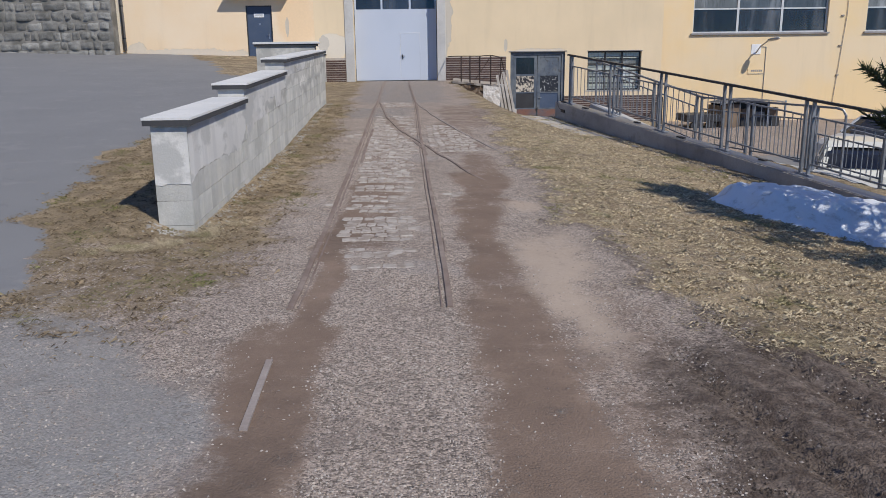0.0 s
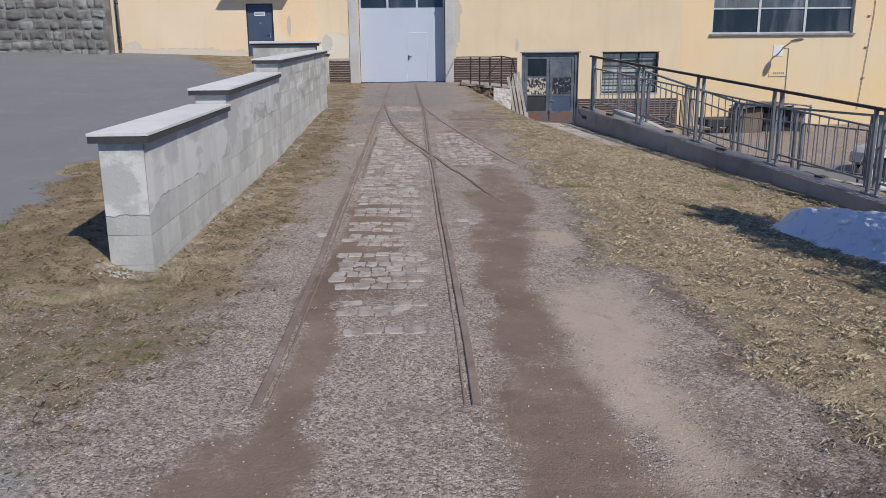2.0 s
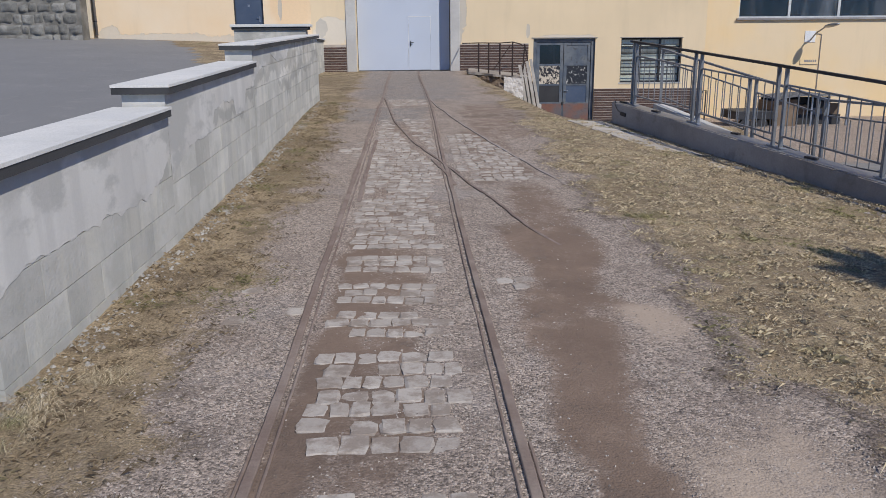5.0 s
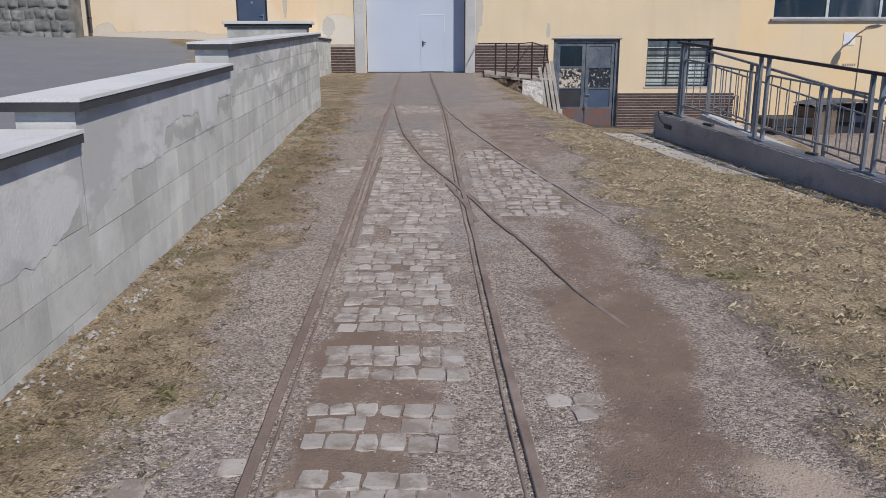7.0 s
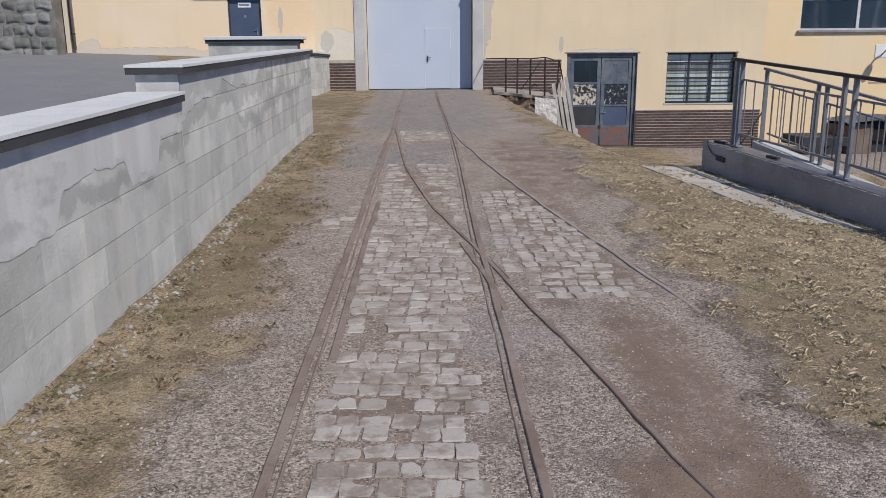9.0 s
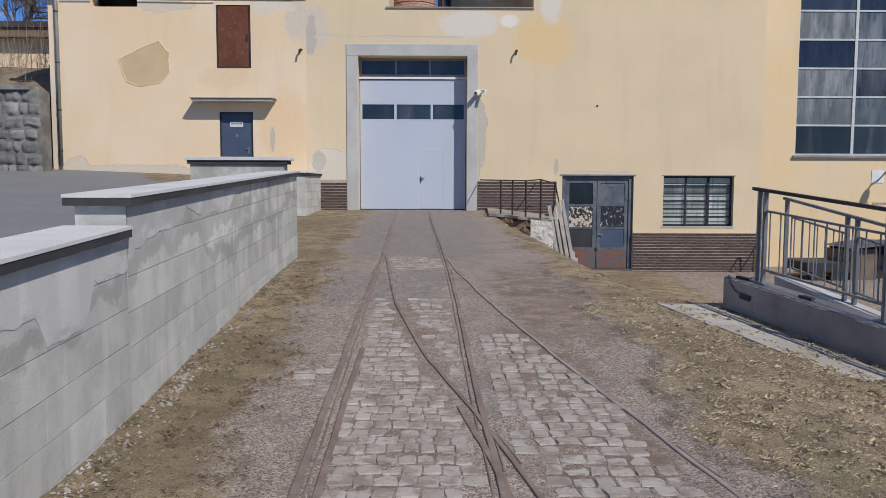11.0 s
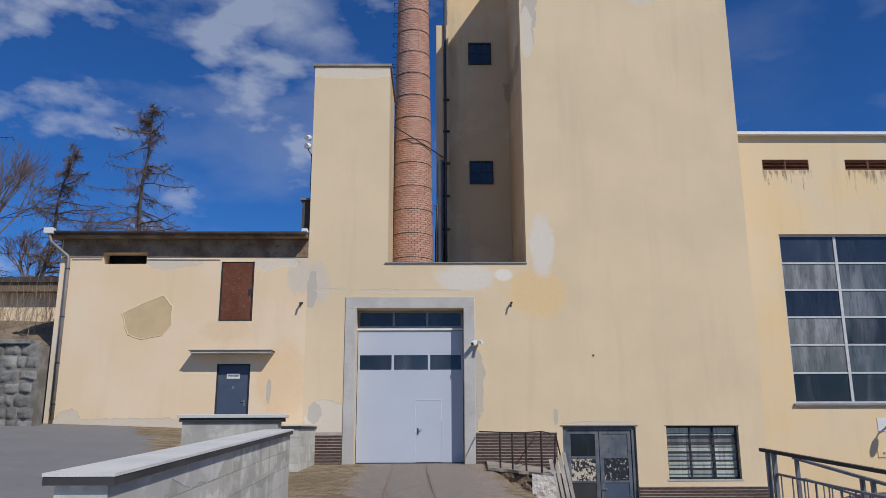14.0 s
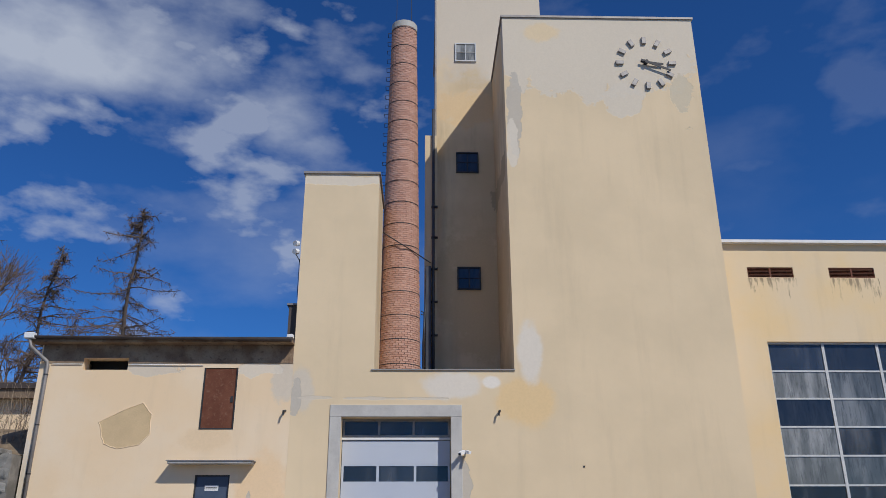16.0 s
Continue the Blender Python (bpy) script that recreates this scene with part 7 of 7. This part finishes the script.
# setts right of the track, in front of the crossing, and a few on the left
y = 6.6
while y < 17.2:
    depth = rng.uniform(0.128, 0.15)
    x = rail_at(RAIL_R, y) + 0.12
    full = 12.9 < y < 16.4
    edge = line(y, [12.9, 13.3, 14.4, 15.1, 16.4], [0.75, 0.62, 0.66, 0.45, 0.15]) if full else 0.24
    while x < min(rail_at(BR_R, y) - 0.07, edge):
        w = rng.uniform(0.10, 0.155)
        n = noise.noise((x * 1.3, y * 0.9, 9.1)) + (0.55 if full else -0.16)
        if n > 0.10 and abs(x + w / 2 - rail_at(BR_L, y)) > 0.10 and rng.random() < 0.93:
            lay(x + w / 2, y, w - 0.016, depth - 0.016)
        x += w
    if y > 8.6:
        x = rail_at(RAIL_L, y) - 0.48
        while x < rail_at(RAIL_L, y) - 0.12:
            w = rng.uniform(0.12, 0.18)
            if noise.noise((x * 1.2, y * 0.8, 5.5)) > 0.34 and rng.random() < 0.6:
                lay(x + w / 2, y, w - 0.016, depth - 0.016)
            x += w
    y += depth
ob = mesh_part("setts_rest", fv, ff, m_cobble_i, paving, "", "stuff")
ob.matrix_parent_inverse = Matrix.Identity(4)

# ---------------------------------------------------------------- loose gravel and dead grass
m_gravel = Kit("gravel_chips", 0.9)
_r = m_gravel.rand(True)
m_gravel = m_gravel.out(m_gravel.mix(_r, (0.16, 0.13, 0.108), (0.47, 0.415, 0.36)))
gr = np.random.RandomState(3)
OCT = [(1, 0, 0), (0, 1, 0), (-1, 0, 0), (0, -1, 0), (0, 0, 1)]
OCF = [(0, 1, 4), (1, 2, 4), (2, 3, 4), (3, 0, 4)]


def scatter(name, n, x0, x1, y0, y1, keep, size, label, parent_label, material=None):
    v, f = [], []
    for _ in range(n):
        x = gr.uniform(x0, x1)
        y = y0 + (y1 - y0) * gr.uniform() ** 1.5
        if gr.uniform() > keep(x, y):
            continue
        s = size * gr.uniform(0.45, 1.35)
        a = gr.uniform(0, 6.28)
        c, d = math.cos(a), math.sin(a)
        z = ground_z(x, y) + rough_z(x, y) - 0.001
        sq = gr.uniform(0.5, 0.9)
        b = len(v)
        for px, py, pz in OCT:
            px, py = px * s + gr.uniform(-0.2, 0.2) * s, py * s * sq
            v.append((x + c * px - d * py, y + d * px + c * py, z + pz * s * 0.75))
        f += [tuple(b + i for i in t) for t in OCF]
    t = thing(name, ((x0 + x1) / 2, y0, 0.4), parent_label, "gravel", "", "stuff")
    mesh_part("chips", v, f, material or m_gravel, t, label)


def gravel_keep(x, y):
    g, a, d, s_, m_, p_, q_ = masks(x, y)
    k = 1 - max(g * 0.85, a, d * 0.95, s_ * 0.95, p_ * 0.5, m_ * 0.9, q_ * 0.75)
    return k * (0.35 + 0.65 * smooth01(noise.noise((x * 1.6, y * 1.6, 2)), -0.3, 0.3))


scatter("loose_gravel", 190000, -3.2, 2.6, 2.2, 16.0, gravel_keep, 0.0075, "", "loose grey and pink gravel chips over the yard")


def clod_keep(x, y):
    return masks(x, y)[4] * (1 - smooth01(y, 4.6, 5.4)) * (0.3 + 0.7 * smooth01(noise.noise((x * 2.5, y * 1.4, 21)), -0.2, 0.3))


m_clod = worn("dark_clods", (0.055, 0.040, 0.031), (0.11, 0.085, 0.066), 0.95, 0, 3, 50, 0.004)
scatter("mud_clods", 16000, 0.7, 3.6, 2.0, 6.0, clod_keep, 0.009, "", "dark crumbly clods of churned earth", m_clod)


def rubble_keep(x, y):
    d = x - wall_x(y)
    if y < WALL_Y0:
        return max(0.0, 1 - abs(WALL_Y0 - 0.10 - y) / 0.14) * (wall_x(y) - THICK - 0.1 < x < wall_x(y) + 0.2)
    return max(0.0, 1 - abs(d - 0.12) / 0.16) * (0.4 + 0.6 * smooth01(noise.noise((x * 3, y * 1.5, 4)), -0.1, 0.3))


scatter("wall_foot_rubble", 12000, -3.0, -2.0, 7.3, 21.5, rubble_keep, 0.018, "", "pale stone chips along the foot of the wall", worn("pale_chips", (0.25, 0.23, 0.20), (0.42, 0.40, 0.365), 0.9, 0, 4, 40, 0.002))

def kerb_keep(x, y):
    d = plinth_x(y) - x
    return max(0.0, 1 - abs(d - 0.25) / 0.3) * smooth01(noise.noise((x * 3, y * 2, 14)), -0.2, 0.3)


scatter("kerb_foot_rubble", 9000, 2.4, 6.2, 8.0, 15.5, kerb_keep, 0.026, "", "small stones and mortar crumbs along the ramp kerb")

m_straw = Kit("dead_grass", 0.9)
_r = m_straw.rand(True)
_c = m_straw.mix(_r, (0.25, 0.195, 0.12), (0.70, 0.585, 0.40))
_c = m_straw.mix(m_straw.step(m_straw.noise(1.3, 5), 0.54, 0.70), _c, m_straw.mix(_r, (0.16, 0.15, 0.065), (0.34, 0.31, 0.15)))
m_straw = m_straw.out(_c)


m_litter = Kit('brown_litter', 0.95)
_r = m_litter.rand(True)
_c = m_litter.mix(_r, (0.085, 0.06, 0.038), (0.36, 0.28, 0.18))
_c = m_litter.mix(m_litter.step(m_litter.noise(1.6, 5), 0.50, 0.68), _c, m_litter.mix(_r, (0.10, 0.10, 0.04), (0.26, 0.245, 0.11)))
m_litter = m_litter.out(_c)


def grass(n, x0, x1, y0, y1, label, power=1.4, material=None):
    v, f = [], []
    for _ in range(n):
        x = gr.uniform(x0, x1)
        y = y0 + (y1 - y0) * gr.uniform() ** power
        g, a, d, s_, m_, p_, q_ = masks(x, y)
        clump = noise.noise((x * 8.5, y * 8.5, 16))
        if gr.uniform() > (g - a) * (0.40 + 0.60 * smooth01(noise.noise((x * 2.2, y * 2.2, 6)), -0.4, 0.2)) * (0.42 + 0.58 * smooth01(clump, -0.25, 0.2)):
            continue
        if x > plinth_x(min(y, 17.9)) - 0.05 and y < 18.0:
            continue
        if wall_x(y) - THICK - 0.05 < x < wall_x(y) + 0.02 and y > 7.6:
            continue
        z = ground_z(x, y) + rough_z(x, y)
        a_ = gr.uniform(0, 6.28)
        ln = gr.uniform(0.014, 0.040) * (1 + 0.5 * smooth01(clump, 0.0, 0.45))
        up = gr.uniform(0.1, 0.55) + 0.35 * smooth01(clump, 0.0, 0.4)
        dx, dy = math.cos(a_) * ln, math.sin(a_) * ln
        w = 0.0009 + 0.0009 * gr.uniform()
        b = len(v)
        v += [(x - dy / ln * w, y + dx / ln * w, z), (x + dy / ln * w, y - dx / ln * w, z), (x + dx * 0.6, y + dy * 0.6, z + ln * up * 0.7), (x + dx, y + dy, z + ln * up * 0.55)]
        f += [(b, b + 1, b + 2), (b + 1, b + 3, b + 2)]
    t = thing("dead_grass", ((x0 + x1) / 2, y0, 0.4), label, "grass", "", "stuff")
    mesh_part("blades", v, f, material or m_straw, t)


grass(480000, 0.6, 5.8, 3.0, 18.0, "short matted dead lawn grass beside the track")
grass(200000, -4.6, -1.2, 3.8, 21.0, "short dead grass and moss along the wall", 1.4, m_litter)
grass(40000, 0.6, 9.5, 18.0, 34.0, "short dead grass on the bank", 1.0, m_litter)
grass(9000, -4.2, -1.4, 21.0, 34.0, "short dead grass by the gateway", 1.0, m_litter)


def tufts(line_pts, n, label):
    """Longer matted tufts hanging over the edge of the turf."""
    v, f = [], []
    for _ in range(n):
        u = gr.uniform(0, len(line_pts) - 1.001)
        i = int(u)
        x = lerp(line_pts[i][0], line_pts[i + 1][0], u - i)
        y = lerp(line_pts[i][1], line_pts[i + 1][1], u - i)
        x, y = x + 0.09 * gr.normal(), y + 0.06 * gr.normal()
        if noise.noise((x * 5, y * 5, 31)) < -0.08:
            continue
        z = ground_z(x, y) + rough_z(x, y) - 0.004
        a_, ln = gr.uniform(3.4, 6.4), gr.uniform(0.04, 0.105)
        dx, dy, w, b, up = math.cos(a_) * ln, math.sin(a_) * ln, 0.0013, len(v), ln * gr.uniform(0.25, 0.6)
        v += [(x - w, y, z), (x + w, y, z), (x + dx * 0.5 + w, y + dy * 0.5, z + up), (x + dx * 0.5 - w, y + dy * 0.5, z + up), (x + dx, y + dy, z + up * 0.6)]
        f += [(b, b + 1, b + 2, b + 3), (b + 3, b + 2, b + 4)]
    t = thing("grass_tufts", (line_pts[0][0], line_pts[0][1], 0.45), label, "grass", "", "stuff")
    mesh_part("blades", v, f, m_straw, t)


tufts([(-2.95, 6.75), (-2.60, 6.98), (-2.30, 7.32), (-2.02, 7.95)], 6500, "long matted straw tufts before the wall end")
